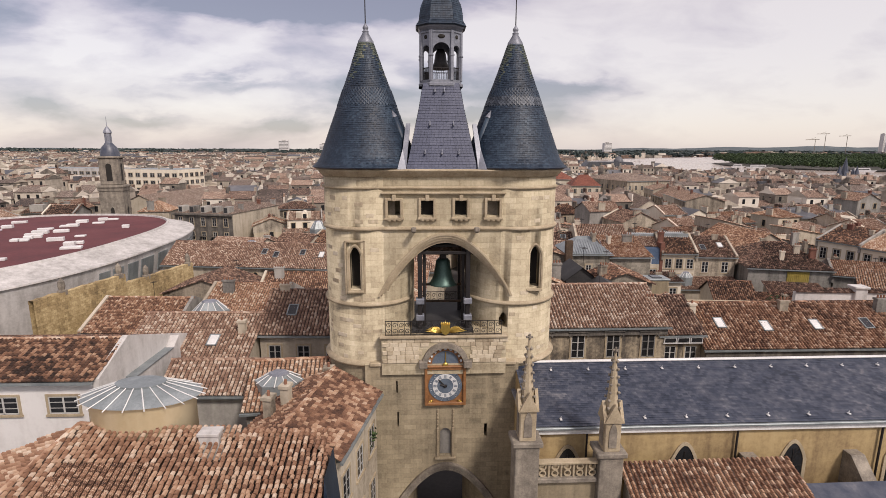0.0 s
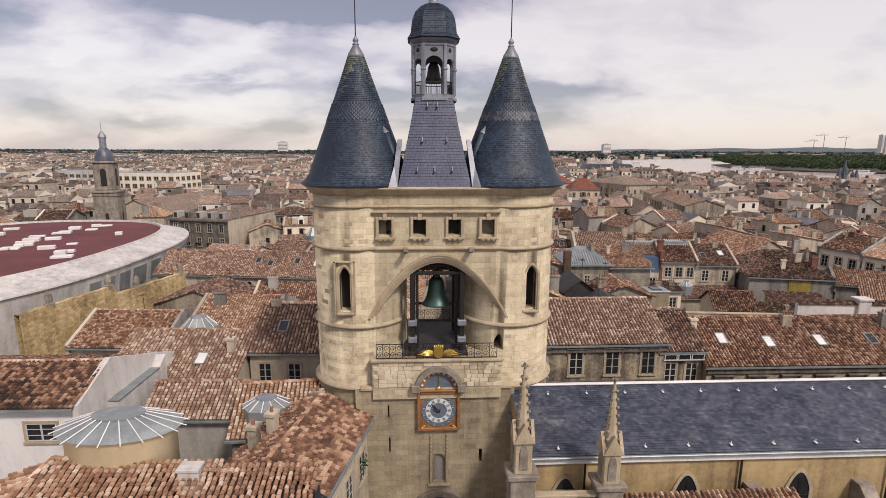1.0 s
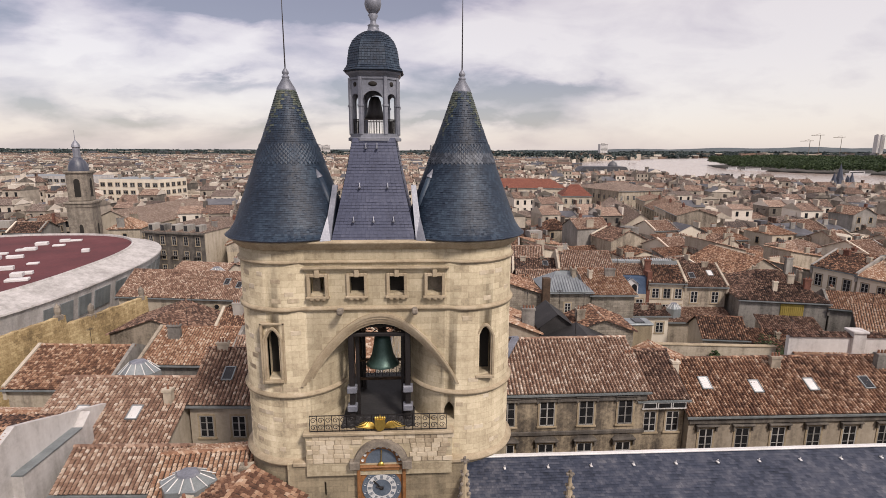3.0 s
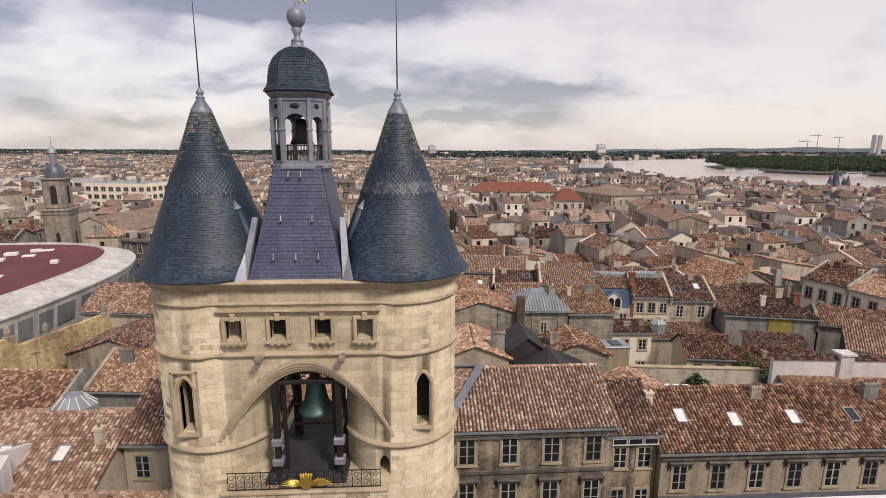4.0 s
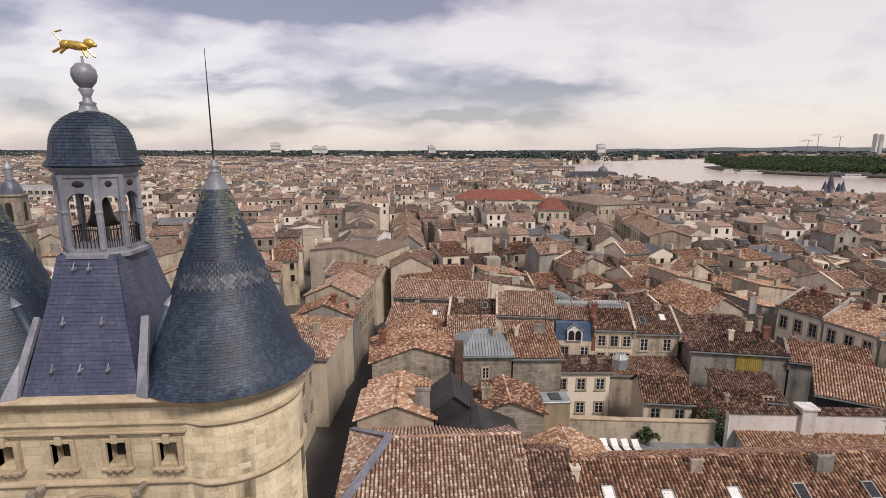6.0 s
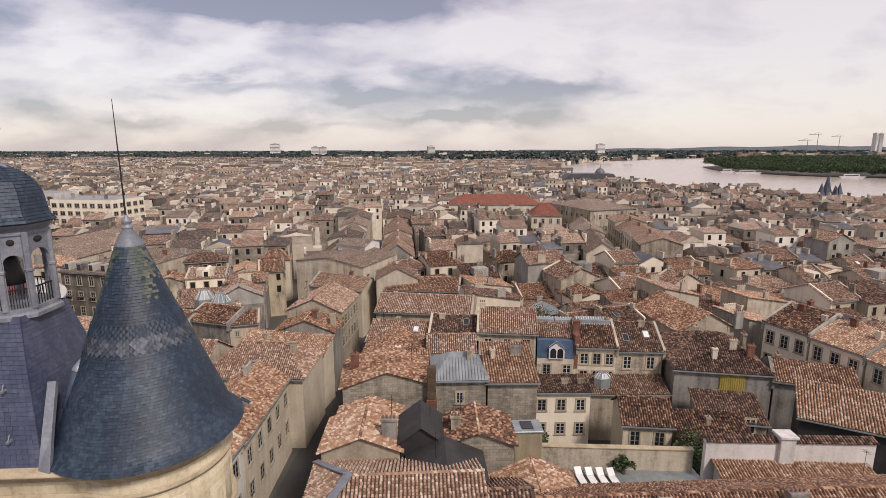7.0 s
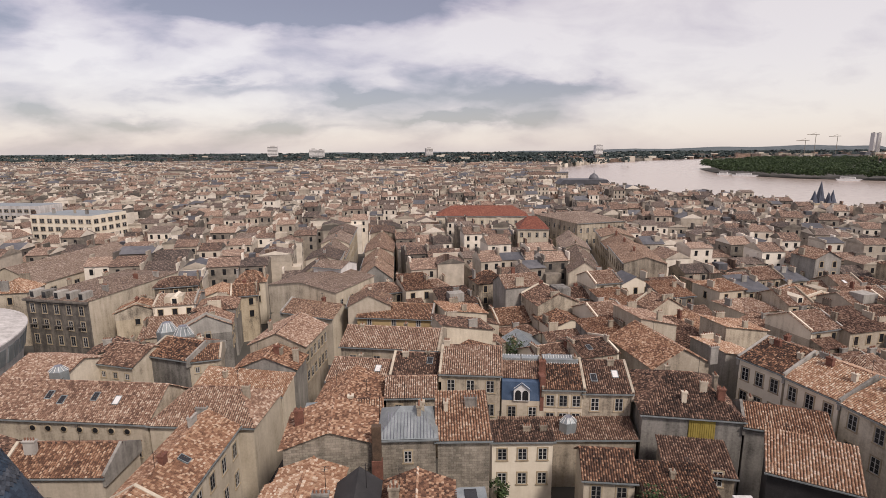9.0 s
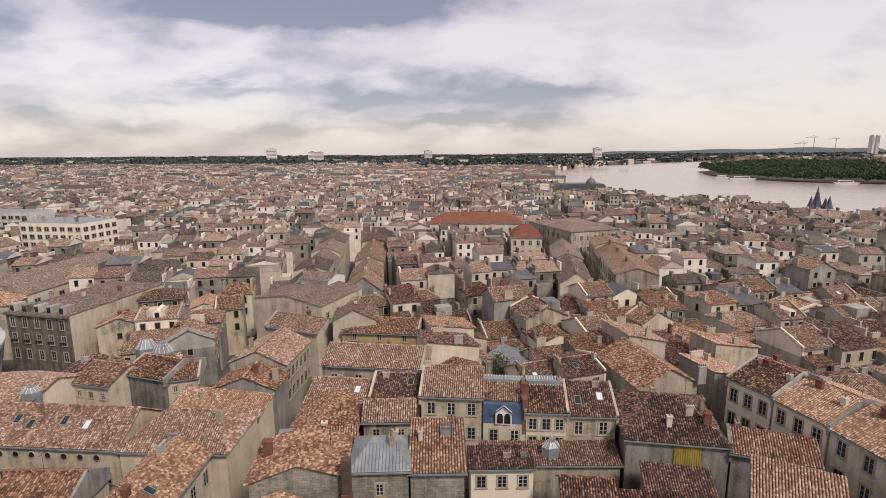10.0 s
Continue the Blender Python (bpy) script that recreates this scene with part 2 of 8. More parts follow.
BROWN = [(0.21, (0.030, 0.020, 0.017)), (0.34, (0.145, 0.082, 0.060)), (0.48, (0.325, 0.195, 0.138)), (0.64, (0.52, 0.365, 0.270)), (0.84, (0.78, 0.66, 0.55))]
# under-layer far darker than clay: the shade between covers as a colour
M["tile_gap"] = worn("tile_channel_shade", [(0.3, (0.022, 0.015, 0.012)), (0.6, (0.070, 0.046, 0.035)), (0.8, (0.14, 0.10, 0.078))], big=0.6, small=4, relief=0)
M["tile"] = tile_material("clay_tile", TERRA)
M["tile_brown"] = tile_material("clay_tile_brown", BROWN)
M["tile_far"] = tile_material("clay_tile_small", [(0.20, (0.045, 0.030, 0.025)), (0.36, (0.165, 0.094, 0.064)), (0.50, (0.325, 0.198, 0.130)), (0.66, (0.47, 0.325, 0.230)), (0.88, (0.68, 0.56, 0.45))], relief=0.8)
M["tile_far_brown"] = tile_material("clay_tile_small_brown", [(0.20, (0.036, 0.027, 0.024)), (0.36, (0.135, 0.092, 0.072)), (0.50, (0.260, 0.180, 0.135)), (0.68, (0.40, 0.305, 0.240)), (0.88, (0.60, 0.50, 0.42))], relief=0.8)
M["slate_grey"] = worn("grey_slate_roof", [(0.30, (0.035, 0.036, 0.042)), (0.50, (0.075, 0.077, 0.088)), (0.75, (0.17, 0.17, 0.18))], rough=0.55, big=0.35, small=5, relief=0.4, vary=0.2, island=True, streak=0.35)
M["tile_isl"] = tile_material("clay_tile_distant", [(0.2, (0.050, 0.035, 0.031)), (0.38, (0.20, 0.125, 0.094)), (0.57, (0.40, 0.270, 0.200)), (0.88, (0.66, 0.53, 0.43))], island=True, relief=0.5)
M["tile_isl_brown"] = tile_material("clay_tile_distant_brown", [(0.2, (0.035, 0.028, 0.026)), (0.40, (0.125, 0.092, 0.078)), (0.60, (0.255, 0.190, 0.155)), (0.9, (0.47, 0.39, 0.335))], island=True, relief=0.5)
M["slate"] = worn("blue_slate", [(0.30, (0.006, 0.012, 0.023)), (0.50, (0.013, 0.027, 0.050)), (0.74, (0.050, 0.082, 0.120))], rough=0.55, big=0.45, small=9, relief=0.4, vary=0.16, island=True, streak=0.3)
# the pale stops and strong streak paint the roof's sheen into its colour
M["slate_flat"] = worn("blue_slate_roof", [(0.30, (0.014, 0.019, 0.032)), (0.46, (0.040, 0.050, 0.078)), (0.60, (0.085, 0.092, 0.118)), (0.75, (0.20, 0.20, 0.215))], rough=0.42, big=0.35, small=5, relief=0.4, vary=0.16, island=True, streak=0.5)
M["slate_violet"] = worn("violet_slate", [(0.30, (0.026, 0.032, 0.062)), (0.50, (0.050, 0.060, 0.108)), (0.75, (0.11, 0.12, 0.175))], rough=0.5, big=0.5, small=5, relief=0.3, vary=0.08, island=True, streak=0.3)
M["slate_moss"] = worn("mossy_slate", [(0.30, (0.02, 0.028, 0.030)), (0.48, (0.060, 0.078, 0.066)), (0.62, (0.14, 0.145, 0.10)), (0.78, (0.26, 0.25, 0.17))], rough=0.65, big=1.2, small=6, relief=0.4, vary=0.14, island=True, streak=0.5)
M["lead"] = worn("lead_sheet", [(0.30, (0.10, 0.108, 0.13)), (0.50, (0.20, 0.212, 0.25)), (0.72, (0.40, 0.41, 0.45))], rough=0.5, metal=0.25, big=0.8, streak=0.3, relief=0.15)
M["zinc"] = worn("zinc_sheet", [(0.30, (0.13, 0.15, 0.16)), (0.50, (0.24, 0.27, 0.28)), (0.72, (0.40, 0.43, 0.44))], rough=0.45, metal=0.3, big=0.6, streak=0.35, relief=0.1)
M["tar"] = worn("black_roofing", [(0.30, (0.012, 0.012, 0.013)), (0.55, (0.030, 0.029, 0.030)), (0.8, (0.07, 0.068, 0.066))], rough=0.7, big=0.8)
PLASTER = {
    "cream": [(0.31, (0.12, 0.10, 0.078)), (0.46, (0.42, 0.365, 0.285)), (0.68, (0.63, 0.565, 0.46))],
    "grey": [(0.31, (0.07, 0.066, 0.06)), (0.48, (0.24, 0.228, 0.208)), (0.70, (0.42, 0.40, 0.365))],
    "sand": [(0.31, (0.085, 0.070, 0.055)), (0.46, (0.32, 0.275, 0.215)), (0.68, (0.52, 0.46, 0.375))],
    "pale": [(0.28, (0.34, 0.29, 0.22)), (0.44, (0.66, 0.59, 0.475)), (0.66, (0.78, 0.715, 0.60))],
    "stained": [(0.34, (0.035, 0.032, 0.03)), (0.44, (0.15, 0.125, 0.095)), (0.54, (0.40, 0.335, 0.24)), (0.68, (0.56, 0.48, 0.36))],
    "white": [(0.28, (0.34, 0.325, 0.31)), (0.45, (0.56, 0.54, 0.525)), (0.66, (0.71, 0.695, 0.68))],
    "butter": [(0.28, (0.46, 0.35, 0.19)), (0.46, (0.64, 0.52, 0.30)), (0.68, (0.74, 0.63, 0.42))],
    "ochre": [(0.30, (0.20, 0.135, 0.07)), (0.47, (0.42, 0.31, 0.155)), (0.70, (0.54, 0.42, 0.245))],
}
for key, stops in PLASTER.items():
    M[key] = worn("render_" + key, stops, big=0.28, small=4, streak=0.38, vary=0.24, relief=0.25)
M["walls_far"] = worn("render_mixed", [(0.22, (0.11, 0.098, 0.085)), (0.38, (0.30, 0.262, 0.215)), (0.56, (0.52, 0.46, 0.38)), (0.80, (0.76, 0.70, 0.61))], big=0.05, small=0.6, vary=0.62, island=True, relief=0)
M["glass"] = worn("window_glass", [(0.3, (0.008, 0.009, 0.011)), (0.7, (0.03, 0.032, 0.036))], rough=0.12, big=0.7, relief=0)
# near-black paint that stands for the shade inside openings and under the arch
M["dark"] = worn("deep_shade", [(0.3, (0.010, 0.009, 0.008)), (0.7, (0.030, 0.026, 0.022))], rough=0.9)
M["white_paint"] = worn("white_paint", [(0.3, (0.48, 0.47, 0.46)), (0.6, (0.76, 0.76, 0.75))], rough=0.5, relief=0.05)
M["window_paint"] = worn("window_paint", [(0.3, (0.24, 0.235, 0.225)), (0.6, (0.48, 0.475, 0.46))], rough=0.5, relief=0.05, vary=0.5)
M["wood"] = worn("dark_timber", [(0.3, (0.03, 0.02, 0.014)), (0.6, (0.11, 0.07, 0.045)), (0.8, (0.2, 0.14, 0.1))], big=2)
M["iron"] = worn("wrought_iron", [(0.3, (0.010, 0.009, 0.010)), (0.7, (0.05, 0.045, 0.045))], rough=0.5, metal=0.5)
M["gold"] = worn("gilding", [(0.3, (0.42, 0.27, 0.05)), (0.7, (0.85, 0.62, 0.18))], rough=0.32, metal=0.85, relief=0.1)
M["bronze"] = worn("green_bronze", [(0.3, (0.025, 0.05, 0.045)), (0.5, (0.06, 0.115, 0.10)), (0.75, (0.13, 0.21, 0.18))], rough=0.45, metal=0.4, big=1.2, streak=0.4)
M["brick"] = worn("red_brick", [(0.3, (0.07, 0.03, 0.022)), (0.55, (0.175, 0.075, 0.052)), (0.8, (0.30, 0.15, 0.11))], big=2)
M["copper_face"] = worn("clock_frame_wood", [(0.3, (0.13, 0.055, 0.02)), (0.6, (0.30, 0.14, 0.055)), (0.8, (0.42, 0.22, 0.09))], rough=0.5, big=2)
M["clock_blue"] = worn("clock_enamel", [(0.3, (0.06, 0.08, 0.11)), (0.6, (0.13, 0.165, 0.21)), (0.8, (0.22, 0.26, 0.30))], rough=0.35, big=2)
M["clock_pale"] = worn("clock_numerals", [(0.3, (0.45, 0.46, 0.46)), (0.7, (0.75, 0.76, 0.76))], rough=0.4)
M["asphalt"] = worn("asphalt", [(0.3, (0.030, 0.029, 0.030)), (0.55, (0.055, 0.052, 0.052)), (0.8, (0.10, 0.095, 0.09))], big=0.12, small=3)
M["ground"] = worn("city_ground", [(0.25, (0.035, 0.042, 0.035)), (0.5, (0.075, 0.07, 0.062)), (0.75, (0.15, 0.135, 0.12))], big=0.01, small=0.12, relief=0)
M["leaf"] = worn("foliage", [(0.3, (0.012, 0.026, 0.010)), (0.5, (0.035, 0.065, 0.022)), (0.75, (0.085, 0.125, 0.045))], rough=0.75, big=0.3, small=3, vary=0.35, island=True, relief=0)
# far woods and hills: the blue-grey of distant haze is mixed into the colours
M["far_wood"] = worn("hazed_foliage", [(0.3, (0.020, 0.033, 0.034)), (0.5, (0.036, 0.055, 0.054)), (0.75, (0.070, 0.095, 0.088))], rough=0.8, big=0.02, small=0.2, vary=0.35, island=True, relief=0)
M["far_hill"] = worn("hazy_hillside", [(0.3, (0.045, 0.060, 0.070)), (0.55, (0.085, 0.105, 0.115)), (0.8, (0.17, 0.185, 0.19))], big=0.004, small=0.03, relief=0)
M["bark"] = worn("bark", [(0.3, (0.04, 0.03, 0.02)), (0.7, (0.13, 0.10, 0.07))], big=2)
M["blue_slate_wall"] = worn("blue_mansard", [(0.3, (0.03, 0.055, 0.10)), (0.55, (0.06, 0.10, 0.17)), (0.8, (0.13, 0.18, 0.25))], rough=0.5, big=1)
M["red_roof"] = worn("red_membrane", [(0.3, (0.07, 0.018, 0.022)), (0.55, (0.125, 0.032, 0.036)), (0.8, (0.20, 0.075, 0.075))], big=0.15, small=2, relief=0)
M["red_tile"] = tile_material("red_clay_tile", [(0.22, (0.09, 0.03, 0.022)), (0.45, (0.24, 0.075, 0.05)), (0.66, (0.36, 0.13, 0.08)), (0.9, (0.46, 0.22, 0.15))], relief=0.7)
M["yellow_panel"] = worn("yellow_sheet", [(0.3, (0.20, 0.15, 0.03)), (0.6, (0.42, 0.33, 0.08)), (0.8, (0.5, 0.42, 0.15))], big=1, streak=0.5)
M["pot"] = worn("clay_pot", [(0.3, (0.13, 0.06, 0.04)), (0.7, (0.32, 0.16, 0.10))], big=3)
wm, wnd, wlk, wb = mat("river_water", 0.22)
wb.inputs["Base Color"].default_value = (0.20, 0.155, 0.13, 1)
wgeo = wnd.new("ShaderNodeNewGeometry")
wno = tex_noise(wnd, wlk, 0.15, 6, 0.65, wgeo.outputs["Position"])
# pale pinkish stops: part of the sky's reflection is painted into the water
wra = ramp(wnd, [(0.35, (0.36, 0.295, 0.26)), (0.65, (0.44, 0.365, 0.325))])
wlk.new(wno.outputs[0], wra.inputs[0]), wlk.new(wra.outputs[0], wb.inputs["Base Color"])
bump(wnd, wlk, wb, wno.outputs[0], 0.12, 0.5)
M["water"] = wm

# ---------------------------------------------------------------- building helpers


def finish(name, bm, material):
    me = bpy.data.meshes.new(name)
    bm.normal_update()
    bm.to_mesh(me)
    bm.free()
    for m in (material if isinstance(material, (list, tuple)) else [material]):
        me.materials.append(m)
    return me


def part(name, bm, material, parent, label=""):
    ob = new(name, finish(name, bm, material))
    ob.parent = parent
    if label:
        ob["label"] = label
    return ob


def share(name, me, parent, m):
    ob = new(name, me)
    ob.parent = parent
    ob.matrix_basis = m
    return ob


def thing(name, label, category, at=None, group="", kind=""):
    ob = new(name)
    ob.empty_display_size = 0.3
    if at is not None:
        ob.matrix_world = at
    return tagged(ob, label, category, group, kind)


def B():
    return bmesh.new()


def box(bm, x0, x1, y0, y1, z0, z1, mi=0):
    v = [bm.verts.new(p) for p in ((x0, y0, z0), (x1, y0, z0), (x1, y1, z0), (x0, y1, z0), (x0, y0, z1), (x1, y0, z1), (x1, y1, z1), (x0, y1, z1))]
    for f in ((0, 3, 2, 1), (4, 5, 6, 7), (0, 1, 5, 4), (1, 2, 6, 5), (2, 3, 7, 6), (3, 0, 4, 7)):
        bm.faces.new([v[i] for i in f]).material_index = mi
    return bm


def bevbox(bm, x0, x1, y0, y1, z0, z1, r=0.02, mi=0):
    b2 = box(B(), x0, x1, y0, y1, z0, z1)
    bmesh.ops.bevel(b2, geom=b2.edges[:], offset=r, segments=1, affect="EDGES")
    add(bm, b2, mi=mi)
    return bm


def add(bm, other, m=None, mi=None):
    if m is not None:
        other.transform(m)
    vm = {v: bm.verts.new(v.co) for v in other.verts}
    for f in other.faces:
        nf = bm.faces.new([vm[v] for v in f.verts])
        nf.material_index = f.material_index if mi is None else mi
        nf.smooth = f.smooth
    other.free()
    return bm


def lathe(bm, prof, seg=32, cx=0.0, cy=0.0, a0=0.0, a1=360.0, smooth=True, turn=0.0):
    full = abs(a1 - a0) >= 359.9
    n = seg if full else seg + 1
    rings = []
    for r, z in prof:
        if r < 1e-4:
            rings.append([bm.verts.new((cx, cy, z))])
        else:
            rings.append([bm.verts.new((cx + r * math.cos(radians(turn + a0 + (a1 - a0) * i / seg)), cy + r * math.sin(radians(turn + a0 + (a1 - a0) * i / seg)), z)) for i in range(n)])
    for ra, rb in zip(rings, rings[1:]):
        for i in range(seg):
            j = (i + 1) % n
            q = [ra[i % len(ra)], ra[j % len(ra)], rb[j % len(rb)], rb[i % len(rb)]]
            q = list(dict.fromkeys(q))
            if len(q) > 2:
                bm.faces.new(q).smooth = smooth
    return bm


def prism(bm, pts, y0, y1, mi=0):
    """A polygon of (x, z) pushed from y0 to y1."""
    a = [bm.verts.new((x, y0, z)) for x, z in pts]
    b = [bm.verts.new((x, y1, z)) for x, z in pts]
    bm.faces.new(a).material_index = mi
    bm.faces.new(b[::-1]).material_index = mi
    for i in range(len(pts)):
        j = (i + 1) % len(pts)
        bm.faces.new((a[j], a[i], b[i], b[j])).material_index = mi
    bmesh.ops.recalc_face_normals(bm, faces=bm.faces[:])
    return bm


def arch_pts(x0, x1, zs, za, n=10, pointed=True, z0=None):
    """Outline of an arched opening from z0 up: springing at zs, crown at za."""
    cx, w = (x0 + x1) / 2, (x1 - x0) / 2
    pts = []
    for i in range(n + 1):
        s = i / n
        if pointed:
            x = x0 + w * s
            z = zs + (za - zs) * math.sin(s * math.pi / 2) ** 0.85
        else:
            a = math.pi - s * math.pi / 2
            x, z = cx + w * math.cos(a), zs + (za - zs) * math.sin(a)
        pts.append((x, z))
    right = [(2 * cx - x, z) for x, z in pts[:-1]][::-1]
    out = pts + right
    if z0 is not None:
        out = [(x0, z0)] + out + [(x1, z0)]
    return out


def beam(bm, a, b, r, seg=6):
    a, b = Vector(a), Vector(b)
    d = b - a
    t = d.to_track_quat("Z", "Y").to_matrix().to_4x4()
    return add(bm, lathe(B(), [(0, 0), (r, 0), (r, d.length), (0, d.length)], seg, smooth=False), Matrix.Translation(a) @ t)


def wall_uv(ob, cx=None):
    """UV in metres: along the wall and up."""
    me = ob.data
    uv = me.uv_layers.new(name="UVMap") if "UVMap" not in me.uv_layers else me.uv_layers["UVMap"]
    for p in me.polygons:
        n = p.normal
        for li in p.loop_indices:
            co = me.vertices[me.loops[li].vertex_index].co
            if abs(n.z) > 0.8:
                uv.data[li].uv = (co.x, co.y)
            elif abs(n.y) > abs(n.x):
                uv.data[li].uv = (co.x, co.z)
            else:
                uv.data[li].uv = (co.y, co.z)
    return ob


def shingle(me_name, polys, mats, tile_w=0.27, tile_h=0.22, lift=0.115, flat=False, base_mi=0, jitter=0.012, seed=1, pick=None, picked=None):
    """Roof covering: polys are flat outlines whose first edge is the eave. Each tile is a curved cover with a stepped lower end."""
    rng = np.random.default_rng(seed)
    V, F, U, under = [], [], [], set()
    base = 0
    for poly in polys:
        P = [np.array(p, float) for p in poly]
        o = P[0]
        ex = P[1] - P[0]
        ex = ex / np.linalg.norm(ex)
        nrm = np.cross(ex, P[-1] - P[0])
        nrm = nrm / np.linalg.norm(nrm)
        ey = np.cross(nrm, ex)
        if nrm[2] < 0:
            nrm = -nrm
        q = [((p - o) @ ex, (p - o) @ ey) for p in P]
        # under-layer
        V += [tuple(p) for p in P]
        under.add(len(F))
        F.append(tuple(range(base, base + len(P))))
        U += list(q)
        base += len(P)
        if flat:
            continue
        umin, umax = min(a for a, _ in q), max(a for a, _ in q)
        cells = []
        for i in range(int(math.floor(umin / tile_w)), int(math.ceil(umax / tile_w))):
            uc = (i + 0.5) * tile_w
            vs = [b + (d - b) * (uc - a) / (c - a) for (a, b), (c, d) in zip(q, q[1:] + q[:1]) if (a - uc) * (c - uc) < 0]
            if len(vs) > 1:
                cells += [(uc, j) for j in range(int(round(min(vs) / tile_h)), int(round(max(vs) / tile_h)))]
        if pick and poly is polys[0]:
            for uc, j in [c for c in cells if pick[0] < c[0] < pick[1] and pick[2] < c[1] * tile_h < pick[3]][:300]:
                cells.remove((uc, j))
                m = Matrix(((ex[0], ey[0], nrm[0], 0), (ex[1], ey[1], nrm[1], 0), (ex[2], ey[2], nrm[2], 0), (0, 0, 0, 1)))
                m.translation = Vector(o + ex * uc + ey * (j * tile_h + rng.normal(0, jitter)))
                picked.append(m)
        if not cells:
            continue
        C = np.array(cells, float)
        n = len(C)
        jit = rng.normal(0, jitter, (n, 3))
        hw = tile_w * 0.365
        pts = np.empty((n, 8, 3))
        for k, (dx, hh) in enumerate(((-hw, 0.0), (-hw * 0.45, 0.82), (hw * 0.45, 0.82), (hw, 0.0))):
            across = (C[:, 0] + dx + jit[:, 2])[:, None] * ex
            up0 = hh * (lift + 0.028 + np.abs(jit[:, 1])) + 0.028
            pts[:, k] = o + across + (C[:, 1] * tile_h - 0.03 + jit[:, 0])[:, None] * ey + up0[:, None] * nrm
            pts[:, k + 4] = o + across + ((C[:, 1] + 1) * tile_h)[:, None] * ey + (hh * (lift - 0.012) + 0.004) * nrm
        V += [tuple(p) for p in pts.reshape(-1, 3).tolist()]
        for b0 in range(base, base + 8 * n, 8):
            F += [(b0, b0 + 1, b0 + 5, b0 + 4), (b0 + 1, b0 + 2, b0 + 6, b0 + 5), (b0 + 2, b0 + 3, b0 + 7, b0 + 6), (b0, b0 + 3, b0 + 2, b0 + 1)]
        U += np.repeat(np.stack([C[:, 0], (C[:, 1] + 0.5) * tile_h], 1), 8, 0).tolist()
        base += 8 * n
    me = bpy.data.meshes.new(me_name)
    me.from_pydata(V, [], F)
    uv = me.uv_layers.new(name="UVMap")
    idx = np.empty(len(me.loops), dtype=np.int32)
    me.loops.foreach_get("vertex_index", idx)
    uv.data.foreach_set("uv", np.array(U, dtype=np.float32)[idx].ravel())
    for m in mats:
        me.materials.append(m)
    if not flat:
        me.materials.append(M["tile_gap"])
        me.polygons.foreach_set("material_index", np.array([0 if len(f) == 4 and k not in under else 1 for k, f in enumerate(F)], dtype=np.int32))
    me.update()
    return me

# ---------------------------------------------------------------- ground, streets, river
bm = B()
box(bm, -4600, 4600, -400, 4800, -6, 0.0)
ground = new("ground", finish("ground", bm, M["ground"]))
tagged(ground, "flat grey-brown city ground reaching the horizon", "ground", kind="structure")


def sheet(name, pts, z, material, label, category, z0=None):
    b = B()
    top = [b.verts.new((x, y, z)) for x, y in pts]
    low = [b.verts.new((x, y, z - 0.3 if z0 is None else z0)) for x, y in pts]
    b.faces.new(top)
    for i in range(len(pts)):
        j = (i + 1) % len(pts)
        b.faces.new((top[i], low[i], low[j], top[j]))
    bmesh.ops.recalc_face_normals(b, faces=b.faces[:])
    ob = new(name, finish(name, b, material))
    return tagged(ob, label, category, kind="structure")


BANK_Y = (0, 223, 256, 301, 339, 382, 432, 520, 614, 900, 1130, 1191, 1455, 1553, 1745, 1956, 2600)
BANK_X = (420, 258, 236, 213, 193, 182, 164, 172, 192, 268, 308, 384, 545, 665, 846, 1150, 2000)
ISLAND = [(590, 990), (531, 844), (509, 747), (525, 650), (564, 604), (640, 540), (900, 420), (1500, 500), (1700, 1500), (1100, 1450), (800, 1150)]
sheet("river", [(x, y) for x, y in zip(BANK_X[1:-1], BANK_Y[1:-1])] + [(1330, 1956), (960, 1250), (1000, 560), (900, 300), (420, 120)], 0.35, M["water"],
      "wide brown river, the mirrored overcast sky partly painted in as a pale tint", "water")
road = sheet("road", [(-3.2, -60), (3.9, -60), (3.9, 30), (7.5, 60), (6.4, 180), (1.6, 180), (2.4, 60), (-0.4, 30), (-3.2, 10)], 0.02, M["asphalt"], "narrow grey asphalt street passing under the gate", "road")

# ---------------------------------------------------------------- houses
HOUSES = []     # footprints already taken: centre x, y and radius


def casement_meshes(w, h):
    s = B()
    for x0, x1, z0, z1 in ((-w / 2 - 0.14, -w / 2, -0.1, h + 0.14), (w / 2, w / 2 + 0.14, -0.1, h + 0.14), (-w / 2, w / 2, h, h + 0.14)):
        box(s, x0, x1, -0.05, 0.03, z0, z1)
    box(s, -w / 2 - 0.2, w / 2 + 0.2, -0.12, 0.03, -0.14, -0.02)
    f = B()
    for x0, x1, z0, z1 in ((-w / 2, -w / 2 + 0.07, 0, h), (w / 2 - 0.07, w / 2, 0, h), (-0.05, 0.05, 0, h), (-w / 2, w / 2, 0, 0.08), (-w / 2, w / 2, h - 0.07, h)):
        box(f, x0, x1, -0.035, 0.0, z0, z1)
    for k in (1, 2):
        box(f, -w / 2, w / 2, -0.025, -0.003, h * k / 3 - 0.02, h * k / 3 + 0.02)
    p = B()
    box(p, -w / 2, w / 2, -0.012, 0.02, -0.02, h)
    return finish("window", s, M["trim"]), finish("window_frame", f, M["window_paint"]), finish("pane", p, M["glass"])


CASE = {}


def window(parent, w, h, m, full=True):
    key = (round(w, 2), round(h, 2))
    if key not in CASE:
        CASE[key] = casement_meshes(w, h)
    s, f, p = CASE[key]
    ob = share("window", s, parent, m)
    share("pane", p, ob, Matrix())
    if full:
        share("window_frame", f, ob, Matrix())
    return ob


